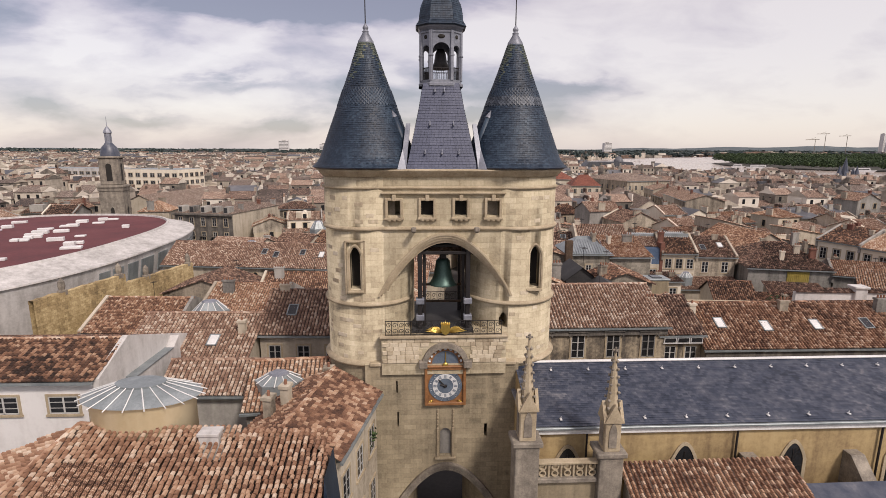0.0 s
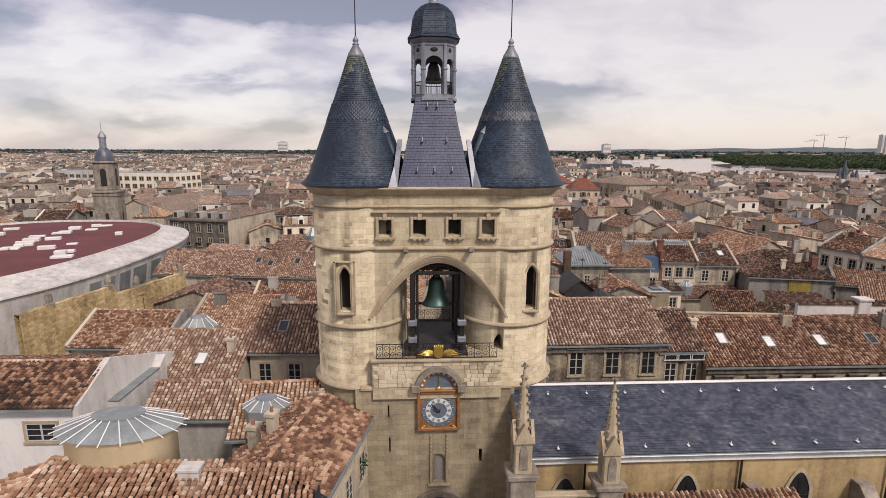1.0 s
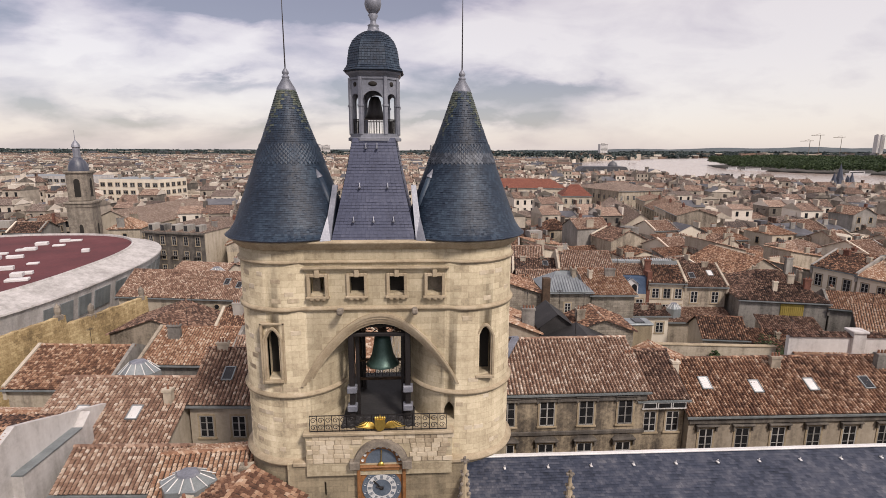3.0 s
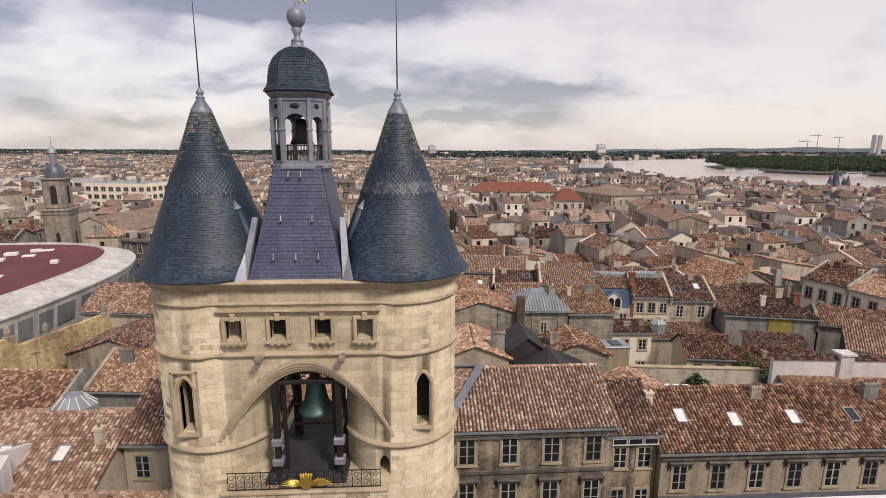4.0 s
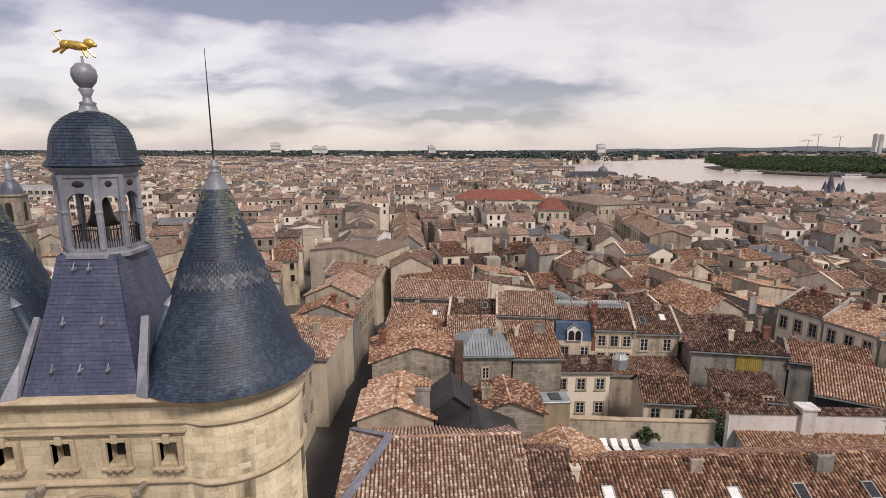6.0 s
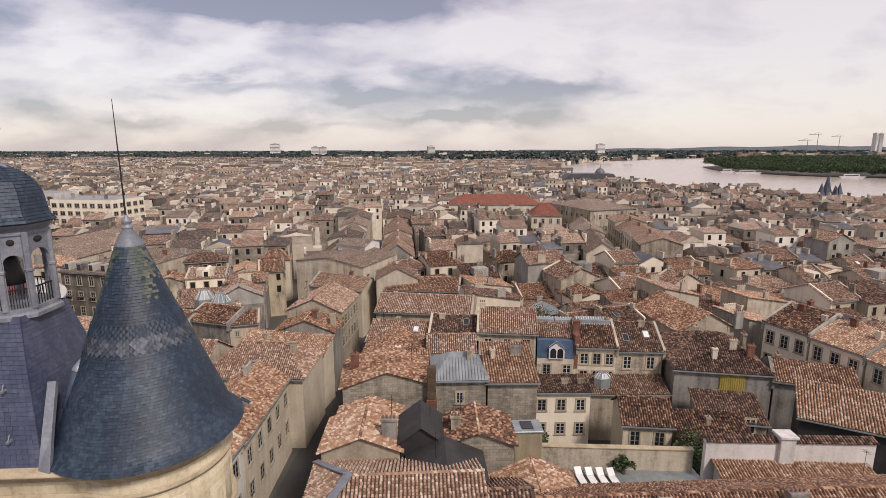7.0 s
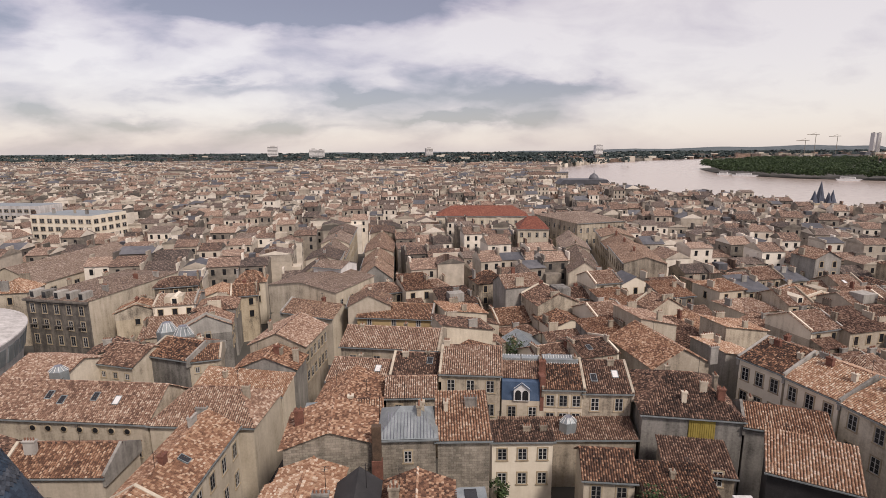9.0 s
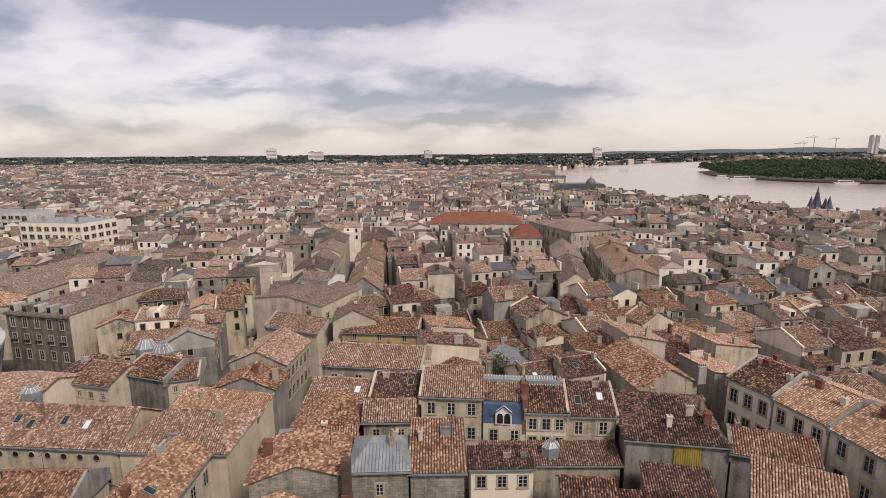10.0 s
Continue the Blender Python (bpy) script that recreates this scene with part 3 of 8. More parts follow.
def chimney_mesh(w, d, h, pots, mats):
    b = B()
    box(b, -w / 2, w / 2, -d / 2, d / 2, -1.2, h - 0.18)
    box(b, -w / 2 - 0.07, w / 2 + 0.07, -d / 2 - 0.07, d / 2 + 0.07, h - 0.18, h)
    for i in range(pots):
        x = (i + 0.5) / pots * w - w / 2
        add(b, lathe(B(), [(0, h), (0.09, h), (0.075, h + 0.28), (0.0, h + 0.28)], 8, x, 0, smooth=False), mi=1)
    return finish("chimney", b, mats)


CHIM = [chimney_mesh(0.8, 0.4, 1.2, 3, [M["sand"], M["pot"]]), chimney_mesh(1.2, 0.45, 1.4, 4, [M["grey"], M["pot"]]),
        chimney_mesh(0.55, 0.45, 1.1, 1, [M["cream"], M["pot"]]), chimney_mesh(0.8, 0.5, 1.3, 2, [M["brick"], M["pot"]])]


def roof_polys(w, d, e, r, kind, o=0.28):
    if kind == "gx":
        k = (r - e) / (d / 2) * o
        return [[(-o, -o, e - k), (w + o, -o, e - k), (w + o, d / 2, r), (-o, d / 2, r)], [(w + o, d + o, e - k), (-o, d + o, e - k), (-o, d / 2, r), (w + o, d / 2, r)]]
    if kind == "gy":
        k = (r - e) / (w / 2) * o
        return [[(-o, d + o, e - k), (-o, -o, e - k), (w / 2, -o, r), (w / 2, d + o, r)], [(w + o, -o, e - k), (w + o, d + o, e - k), (w / 2, d + o, r), (w / 2, -o, r)]]
    if kind == "hip":
        h = min(d / 2, w * 0.45)
        k = (r - e) / (d / 2) * o
        a, b = (h * 0.8, d / 2, r), (w - h * 0.8, d / 2, r)
        c = [(-o, -o, e - k), (w + o, -o, e - k), (w + o, d + o, e - k), (-o, d + o, e - k)]
        return [[c[0], c[1], b, a], [c[1], c[2], b], [c[2], c[3], a, b], [c[3], c[0], a]]
    if kind == "hipl":
        k = (r - e) / (d / 2) * o
        a, b = (3.0, d / 2, r), (w + o, d / 2, r)
        c = [(-o, -o, e - k), (w + o, -o, e - k), (w + o, d + o, e - k), (-o, d + o, e - k)]
        return [[c[0], c[1], b, a], [c[2], c[3], a, b], [c[3], c[0], a]]
    if kind == "mono":
        k = (r - e) / d * o
        return [[(-o, -o, e - k), (w + o, -o, e - k), (w + o, d + o, r + k), (-o, d + o, r + k)]]
    return [[(0, 0, e), (w, 0, e), (w, d, e), (0, d, e)]]


def wall_bm(w, d, e, r, kind, z0=0.0):
    b = B()
    if kind == "gx":
        prof = [(0, z0), (d, z0), (d, e), (d / 2, r - 0.03), (0, e)]
    elif kind == "mono":
        prof = [(0, z0), (d, z0), (d, r - 0.03), (0, e)]
    elif kind == "gy":
        return prism(b, [(0, z0), (w, z0), (w, e), (w / 2, r - 0.03), (0, e)], 0, d)
    else:
        return box(b, 0, w, 0, d, z0, e - 0.02 if kind in ("hip", "hipl") else e)
    prism(b, prof, 0, w)                       # profile in (depth, height), pushed along x
    b.transform(Matrix(((0, 1, 0, 0), (1, 0, 0, 0), (0, 0, 1, 0), (0, 0, 0, 1))))
    bmesh.ops.recalc_face_normals(b, faces=b.faces[:])
    return b


def house(label, p0, p1, d, e, r, kind="gx", wall="cream", roof="tile", tiles=True, rows=(), side=(), chim=(), ww=1.0, wh=1.7, gutter=True, full=True, seed=1, skylights=(), hood="", cat="house", group="city houses", z0=0.0):
    """A house: front eave runs from p0 to p1, its depth goes to the left of that line."""
    ax = Vector((p1[0] - p0[0], p1[1] - p0[1]))
    w = ax.length
    m = Matrix.Translation((p0[0], p0[1], 0)) @ Matrix.Rotation(math.atan2(ax.y, ax.x), 4, "Z")
    c = m @ Vector((w / 2, d / 2, 0))
    HOUSES.append((p0, math.atan2(ax.y, ax.x), w, d))
    h = thing("house", label, cat, m, group)
    wo = part("wall", wall_bm(w, d, e, r, kind, z0), M[wall], h)
    if wall in ("stone", "stone_base", "rubble_grey"):
        wall_uv(wo)
    polys = roof_polys(w, d, e + 0.02, r + 0.02, kind)
    ro = new("roof", shingle("roof", polys, [M[roof]], flat=not tiles, seed=seed))
    ro.parent = h
    if gutter and kind in ("gx", "hip", "hipl", "mono"):
        k = 0.28 * (r - e) / (d / 2 if kind != "mono" else d)
        b = B()
        box(b, -0.3, w + 0.3, -0.42, -0.27, e - k - 0.16, e - k - 0.03)
        box(b, -0.05, w + 0.05, -0.27, 0.02, e - k - 0.20, e - k - 0.1)
        part("gutter", b, M["zinc"], h, "grey zinc gutter")
    if tiles and kind in ("gx", "hip", "hipl", "gy"):
        b = B()
        if kind == "gx":
            a, z = (-0.28, d / 2, r + 0.06), (w + 0.28, d / 2, r + 0.06)
        elif kind == "gy":
            a, z = (w / 2, -0.28, r + 0.06), (w / 2, d + 0.28, r + 0.06)
        elif kind == "hipl":
            a, z = (3.0, d / 2, r + 0.06), (w + 0.28, d / 2, r + 0.06)
        else:
            hh = min(d / 2, w * 0.45) * 0.8
            a, z = (hh, d / 2, r + 0.06), (w - hh, d / 2, r + 0.06)
        A, Z = Vector(a), Vector(z)
        n = max(2, int((Z - A).length / 0.4))
        for i in range(n):
            beam(b, A.lerp(Z, i / n) + Vector((0, 0, 0.012 * (i % 2))), A.lerp(Z, (i + 1.06) / n), 0.12 if i % 2 else 0.11, 6)
        uvm = finish("ridge", b, M[roof])
        u = uvm.uv_layers.new(name="UVMap")
        for p in uvm.polygons:
            for li in p.loop_indices:
                q = uvm.vertices[uvm.loops[li].vertex_index].co
                u.data[li].uv = (q.x + q.y, 0.1)
        rr = new("ridge", uvm)
        rr.parent = h
        tagged(rr, "half-round clay ridge tiles", kind="stuff")
    for z, n in rows:
        for i in range(n):
            x = (i + 0.5) / n * w
            window(h, ww, wh, pose(x, 0, z), full)
            if hood:
                q = bevbox(B(), x - ww / 2 - 0.34, x + ww / 2 + 0.34, -0.3, 0.02, z + wh + 0.22, z + wh + 0.36, 0.03)
                for sx in (-1, 1):
                    bevbox(q, x + sx * (ww / 2 + 0.2) - 0.08, x + sx * (ww / 2 + 0.2) + 0.08, -0.22, 0.02, z + wh - 0.2, z + wh + 0.22, 0.03)
                if hood == "arched":
                    add(q, lathe(B(), [(ww / 2 + 0.3, -0.26), (ww / 2 + 0.3, 0.0), (0, 0.0)], 12, 0, 0, 0, 180, smooth=False), Matrix.Translation((x, -0.02, z + wh + 0.3)) @ Matrix.Diagonal((1, 1, 0.45, 1)) @ Matrix.Rotation(math.pi / 2, 4, "X"))
                part("window_hood", q, M["soot"], h, "soot-black carved stone hood")
    if hood:
        part("eaves_band", bevbox(bevbox(B(), -0.05, w + 0.05, -0.2, 0.02, e - 0.85, e - 0.35, 0.04), -0.05, w + 0.05, -0.14, 0.02, rows[0][0] - 0.75, rows[0][0] - 0.45, 0.03), M["soot"], h, "soot-black moulded band")
    for z, n, which in side:
        for i in range(n):
            y = (i + 0.5) / n * d
            window(h, ww, wh, pose(0, y, z, 0, 0, -90) if which == "l" else pose(w, y, z, 0, 0, 90), full)
    for x, y, z, k in chim:
        share("chimney", CHIM[k % 4], h, pose(x, y, z))
    if full and p0[1] > 11 and w < 16:
        # patched gable copings, spare chimneys and aerials of an old roofscape
        cr = random.Random(seed * 7 + 1)
        if kind == "gx":
            for x in (-0.3, w - 0.02):
                if cr.random() < 0.6:
                    q = prism(B(), [(-0.2, e - 1.2), (d + 0.1, e - 1.2), (d + 0.1, e + 0.2), (d / 2, r + 0.26), (-0.2, e + 0.16)], x, x + 0.32)
                    q.transform(Matrix(((0, 1, 0, 0), (1, 0, 0, 0), (0, 0, 1, 0), (0, 0, 0, 1))))
                    bmesh.ops.recalc_face_normals(q, faces=q.faces[:])
                    part("party_wall", q, M[cr.choice(["cream", "grey", "sand"])], h, "raised plastered gable coping")
        for i in range(cr.choice([0, 0, 1, 1, 2])):
            share("chimney", CHIM[cr.choice([0, 0, 0, 1, 2, 2, 3])], h, pose(cr.uniform(0.4, w - 0.4), d * cr.uniform(0.38, 0.62), r - 0.7, 0, 0, cr.choice([0, 90])))
        if cr.random() < 0.55:
            x, y, k = cr.uniform(0.5, w - 0.5), d * 0.5, cr.uniform(1.4, 2.4)
            q = beam(B(), (x, y, r - 0.3), (x, y, r + k), 0.025, 4)
            for i in range(4):
                beam(q, (x - 0.3, y + 0.2 * i - 0.3, r + k - 0.15), (x + 0.3, y + 0.2 * i - 0.3, r + k - 0.15), 0.014, 4)
            beam(q, (x, y - 0.4, r + k - 0.15), (x, y + 0.4, r + k - 0.15), 0.018, 4)
            part("aerial", q, M["iron"], h, "thin metal television aerial")
    for x, t in skylights:
        e2 = Vector((0, d / 2, r - e)).normalized()
        base = Vector((x, 0, e)) + e2 * t
        s = B()
        for q in ((-0.42, -0.34, -0.6, 0.6), (0.34, 0.42, -0.6, 0.6), (-0.42, 0.42, -0.6, -0.52), (-0.42, 0.42, 0.52, 0.6)):
            box(s, q[0], q[1], q[2], q[3], 0.02, 0.2)
        ob = part("skylight", s, M["zinc"], h, "flat roof window")
        ob.matrix_basis = Matrix.Translation(base) @ Matrix.Rotation(math.atan2(r - e, d / 2), 4, "X")
        g = box(B(), -0.34, 0.34, -0.52, 0.52, 0.08, 0.17)
        part("pane", g, M["white_paint"] if int(x * 7) % 2 == 0 else M["glass"], ob)
    return h

# ---------------------------------------------------------------- the gate tower
LX, RX, CY, RB = -4.38, 4.68, 2.60, 2.80
MX = 0.25       # middle of the gate


def solid(b):
    bmesh.ops.remove_doubles(b, verts=b.verts[:], dist=1e-5)
    bmesh.ops.recalc_face_normals(b, faces=b.faces[:])
    return finish("solid", b, M["stone"])


def carve(me, others, op):
    """Mesh after joining or cutting with the other meshes."""
    a = new("solid", me)
    kill = [a]
    for o in others:
        t = new("solid", o)
        kill.append(t)
        md = a.modifiers.new("m", "BOOLEAN")
        md.operation, md.solver, md.object = op, "EXACT", t
    bpy.context.view_layer.update()
    out = bpy.data.meshes.new_from_object(a.evaluated_get(bpy.context.evaluated_depsgraph_get()))
    for k in kill:
        bpy.data.objects.remove(k)
    return out


gate = thing("gate_tower", "medieval cream limestone bell gate with twin round towers under slate cones", "tower", pose(0, 0, 0))
middle = solid(box(B(), LX, RX, 0.0, 6.4, 0, 25.35))
lower = solid(box(B(), -4.6, 4.9, -0.55, 3.0, 0, 13.6))
para = solid(box(B(), -3.55, 4.05, -0.75, 1.2, 13.0, 15.45))
void_bell = solid(prism(B(), arch_pts(-3.3, 4.0, 18.0, 21.25, 14, True, 15.5), -1.5, 9.0))
void_gate = solid(prism(B(), arch_pts(-2.7, 3.5, 3.2, 6.3, 12, True, -1.0), -1.5, 9.0))
cuts = [void_bell, void_gate]
core = carve(middle, [lower, para], "UNION")
core = carve(core, cuts, "DIFFERENCE")
drums = [solid(lathe(B(), [(0, 0), (RB + 0.12, 0), (RB + 0.06, 13.6), (RB, 13.6), (RB, 25.35), (0, 25.35)], 72, x, CY)) for x in (LX, RX)]
body = carve(core, drums, "UNION")
holes = []
for x in (-2.70, -0.75, 1.25, 3.16):
    holes.append(solid(box(B(), x - 0.36, x + 0.36, -1.5, 1.3, 22.72, 23.62)))
for x in (-5.06, 5.80):
    holes.append(solid(prism(B(), arch_pts(x - 0.3, x + 0.3, 20.4, 20.85, 8, True, 18.3), -2, 1.9)))
holes.append(solid(prism(B(), arch_pts(3.68, 4.2, 16.3, 16.72, 8, True, 15.75), -2, 1.9)))
holes.append(solid(box(B(), 2.82, 3.02, -2, 1.0, 8.6, 9.5)))
for x, z0, z1 in ((-2.72, 13.9, 14.4), (-2.66, 11.7, 12.5), (-2.62, 9.4, 10.4)):
    holes.append(solid(box(B(), x - 0.05, x + 0.05, -2, 0.6, z0, z1)))
holes.append(solid(prism(B(), arch_pts(0.0, 0.72, 8.85, 9.25, 8, False, 7.35), -2, -0.25)))
holes.append(solid(box(B(), RX + 1.6, RX + 3.4, CY - 0.3, CY + 0.3, 18.3, 20.6)))
body = carve(body, holes, "DIFFERENCE")
body.name = "masonry"
mas = new("masonry", body)
mas.parent = gate
mas["label"] = "coursed cream limestone walls with stained joints"
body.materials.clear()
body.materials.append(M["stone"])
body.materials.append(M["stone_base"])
if "UVMap" not in body.uv_layers:
    body.uv_layers.new(name="UVMap")
uvl = body.uv_layers["UVMap"]
for p in body.polygons:
    c, n = p.center, p.normal
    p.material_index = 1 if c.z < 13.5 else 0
    for li in p.loop_indices:
        co = body.vertices[body.loops[li].vertex_index].co
        axis = LX if c.x < MX else RX
        rad = Vector((c.x - axis, c.y - CY))
        if abs(rad.length - RB) < 0.2 and abs(n.z) < 0.3:
            u = math.atan2(co.x - axis, -(co.y - CY)) * RB + axis
        elif abs(n.x) > abs(n.y):
            u = co.y
        else:
            u = co.x
        uvl.data[li].uv = (u, co.z if abs(n.z) < 0.8 else co.y)
    p.use_smooth = abs(Vector((c.x - (LX if c.x < MX else RX), c.y - CY)).length - RB) < 0.08 and abs(n.z) < 0.2 and abs(c.x - MX) > 3.4

# plan outline of the front, left flank to right flank
def outline(off, blend=0.9, flat=0.0, xa=None):
    R, pts = RB + off, []
    y_mid = flat - off
    for i in range(0, 41):
        a = radians(90 + i * 4.6)
        pts.append((LX + R * math.cos(a), CY + R * math.sin(a)))
    left = [p for p in pts if not (p[0] > LX and p[1] > y_mid - 0.02)]
    right = [(LX + RX - x, y) for x, y in left][::-1]
    return left + [(left[-1][0] + 0.6, y_mid), (right[0][0] - 0.6, y_mid)] + right


def course(name, prof, parent, material, label="", flat=0.0, skip=None):
    """A moulding carried along the outline; prof is (projection, height)."""
    b = B()
    rows = [[b.verts.new((x, y, z)) for x, y in outline(o, flat=flat)] for o, z in prof]
    for ra, rb in zip(rows, rows[1:]):
        for i in range(len(ra) - 1):
            f = b.faces.new((ra[i], ra[i + 1], rb[i + 1], rb[i]))
            f.smooth = True
    bmesh.ops.recalc_face_normals(b, faces=b.faces[:])
    ob = part(name, b, material, parent, label)
    return ob


course("cornice", [(-0.05, 24.98), (0.10, 25.0), (0.13, 25.1), (0.26, 25.16), (0.28, 25.26), (0.40, 25.33), (0.42, 25.42), (-0.2, 25.46)], gate, M["trim"], "moulded stone cornice")
course("string_course", [(-0.05, 24.26), (0.10, 24.3), (0.13, 24.4), (-0.05, 24.46)], gate, M["trim"])
course("string_course", [(-0.05, 21.82), (0.13, 21.86), (0.16, 21.96), (0.10, 22.04), (-0.05, 22.08)], gate, M["trim"])
for cx, a0, a1 in ((LX, 120, 340), (RX, 200, 420)):
    for z in (17.25,):
        b = lathe(B(), [(RB - 0.05, z - 0.1), (RB + 0.14, z - 0.02), (RB + 0.18, z + 0.1), (RB - 0.05, z + 0.22)], 44, cx, CY, a0, a1)
        part("string_course", b, M["trim"], gate)
    b = lathe(B(), [(RB - 0.02, 13.36), (RB + 0.24, 13.43), (RB + 0.3, 13.57), (RB - 0.05, 13.76)], 44, cx, CY, a0, a1)
    part("string_course", b, M["trim"], gate)
b = B()
bevbox(b, -4.3, -1.1, -0.68, -0.3, 13.5, 13.72, 0.04)
part("string_course", b, M["trim"], gate)
b = bevbox(B(), 1.75, 4.7, -0.68, -0.3, 13.5, 13.72, 0.04)
part("string_course", b, M["trim"], gate)
b = bevbox(B(), -3.65, 4.15, -0.92, -0.35, 15.36, 15.52, 0.03)
part("balcony_ledge", b, M["trim"], gate, "worn stone balcony ledge")
# parapet of small squared stones, each with its own face
srng = random.Random(17)
stone_me = [finish("stone", bevbox(B(), -l / 2, l / 2, -0.05, 0.06, -0.125, 0.125, 0.014), M["stone_one"]) for l in (0.36, 0.44, 0.52, 0.30)]
stone_l = (0.36, 0.44, 0.52, 0.30)
for row in range(6):
    x = -3.5 - (0.15 if row % 2 else 0)
    z = 13.89 + row * 0.262
    while x < 3.95:
        k = srng.randrange(4)
        cxs = x + stone_l[k] / 2
        if not (abs(cxs - 0.33) < 1.55 and z < 15.15 - 0.25 * abs(cxs - 0.33)) and -3.4 < cxs < 3.9:
            share("stone", stone_me[k], mas, pose(cxs, -0.755 + srng.uniform(-0.012, 0.012), z, srng.uniform(-1, 1), srng.uniform(-0.8, 0.8), srng.uniform(-1, 1)))
        x += stone_l[k] + 0.02
# a scatter of renewed blocks standing a little proud on the round towers
for k in range(150):
    left = srng.random() < 0.5
    a = radians(srng.uniform(205, 330) if left else srng.uniform(210, 350))
    z = 13.9 + 0.34 * srng.randrange(30)
    if 18.0 < z < 21.4 and abs(math.degrees(a) - (256 if left else 294)) < 20 or abs(z - 17.3) < 0.3 or abs(z - 21.95) < 0.3 or abs(z - 24.4) < 0.3 or z > 24.7:
        continue
    R = RB - 0.044
    cxx = LX if left else RX
    px, py = cxx + R * math.cos(a), CY + R * math.sin(a)
    if abs(px - MX) < 3.9:
        continue
    share("stone", stone_me[srng.randrange(3)], mas, pose(px, py, z, 0, 0, math.degrees(a) + 90))

# archivolt of the bell opening: three stepped rings
for k, (g, y, t) in enumerate(((-0.18, 0.06, 0.18), (0.0, -0.06, 0.16), (0.16, -0.15, 0.15), (0.31, -0.22, 0.14))):
    inn = arch_pts(-3.3 - g, 4.0 + g, 18.1 - 0.1 * k, 21.25 + g, 24, True)
    outr = arch_pts(-3.3 - g - t, 4.0 + g + t, 18.1 - 0.1 * k, 21.25 + g + t, 24, True)
    b = B()
    ring = [[b.verts.new((x, yy, z)) for x, z in pts] for pts, yy in ((inn, 0.25), (inn, y), (outr, y), (outr, 0.25))]
    for ra, rb in zip(ring, ring[1:]):
        for i in range(len(ra) - 1):
            b.faces.new((ra[i], ra[i + 1], rb[i + 1], rb[i]))
    bmesh.ops.recalc_face_normals(b, faces=b.faces[:])
    part("archivolt", b, M["trim"], gate)
for k, (g, y, t) in enumerate(((0.0, -0.62, 0.2), (0.2, -0.70, 0.22), (0.42, -0.78, 0.14))):
    inn = arch_pts(-2.7 - g, 3.5 + g, 3.2, 6.3 + g, 20, True)
    outr = arch_pts(-2.7 - g - t, 3.5 + g + t, 3.2, 6.3 + g + t, 20, True)
    b = B()
    ring = [[b.verts.new((x, yy, z)) for x, z in pts] for pts, yy in ((inn, -0.3), (inn, y), (outr, y), (outr, -0.3))]
    for ra, rb in zip(ring, ring[1:]):
        for i in range(len(ra) - 1):
            b.faces.new((ra[i], ra[i + 1], rb[i + 1], rb[i]))
    bmesh.ops.recalc_face_normals(b, faces=b.faces[:])
    part("archivolt", b, M["grey_stone"], gate)

# square attic windows with carved frames
b = bevbox(B(), -3.45, 3.9, -0.24, 0.05, 24.02, 24.12, 0.02)
box(b, -3.38, 3.84, -0.14, 0.03, 23.94, 24.02)
part("window_cornice", b, M["trim"], gate)
for x in (-2.70, -0.75, 1.25, 3.16):
    y = -0.13 if abs(x) < 2 else -0.22
    b = B()
    for x0, x1, z0, z1 in ((-0.52, -0.36, 22.6, 23.78), (0.36, 0.52, 22.6, 23.78), (-0.36, 0.36, 23.62, 23.78)):
        bevbox(b, x + x0, x + x1, y, 0.25, z0, z1, 0.02)
    bevbox(b, x - 0.58, x + 0.58, y - 0.06, 0.25, 22.5, 22.62, 0.02)
    for s in (-0.3, 0.0, 0.3):
        add(b, lathe(B(), [(0, -0.06), (0.13, -0.04), (0.13, 0.04), (0, 0.06)], 10), Matrix.Translation((x + s, y, 22.5)) @ Matrix.Rotation(math.pi / 2, 4, "X"))
    bevbox(b, x - 0.12, x + 0.12, y - 0.07, 0.25, 23.6, 23.98, 0.03)
    ws = part("window_surround", b, M["trim"], gate, "carved stone window surround with keystone")
    # the two middle boards carry the shade of the room in their colour
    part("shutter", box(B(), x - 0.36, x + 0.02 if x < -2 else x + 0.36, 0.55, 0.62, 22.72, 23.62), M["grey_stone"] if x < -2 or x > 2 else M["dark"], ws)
# lancets
for x, sq in ((-5.06, True), (5.80, False)):
    b = B()
    yb = CY - math.sqrt(RB ** 2 - (abs(x - (LX if x < 0 else RX))) ** 2)
    for g, y, t in ((0.0, yb - 0.06, 0.09), (0.09, yb - 0.14, 0.10)):
        inn, outr = arch_pts(x - 0.3 - g, x + 0.3 + g, 20.4, 20.85 + g, 10, True, 18.2), arch_pts(x - 0.3 - g - t, x + 0.3 + g + t, 20.4, 20.85 + g + t, 10, True, 18.2)
        ring = [[b.verts.new((px, yy, pz)) for px, pz in pts] for pts, yy in ((inn, yb + 0.4), (inn, y), (outr, y), (outr, yb + 0.4))]
        for ra, rb in zip(ring, ring[1:]):
            for i in range(len(ra) - 1):
                b.faces.new((ra[i], ra[i + 1], rb[i + 1], rb[i]))
    bevbox(b, x - 0.5, x + 0.5, yb - 0.22, yb + 0.4, 18.06, 18.22, 0.03)
    if sq:
        for x0, x1, z0, z1 in ((-0.62, -0.5, 18.0, 21.25), (0.5, 0.62, 18.0, 21.25), (-0.62, 0.62, 21.15, 21.27)):
            bevbox(b, x + x0, x + x1, yb - 0.1, yb + 0.4, z0, z1, 0.02)
    bmesh.ops.recalc_face_normals(b, faces=b.faces[:])
    ln = part("window_surround", b, M["trim"], gate, "pointed lancet window surround")
    # near-black plate: the unlit inside of the lancet, painted
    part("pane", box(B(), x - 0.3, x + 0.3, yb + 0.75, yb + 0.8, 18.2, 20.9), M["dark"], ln)
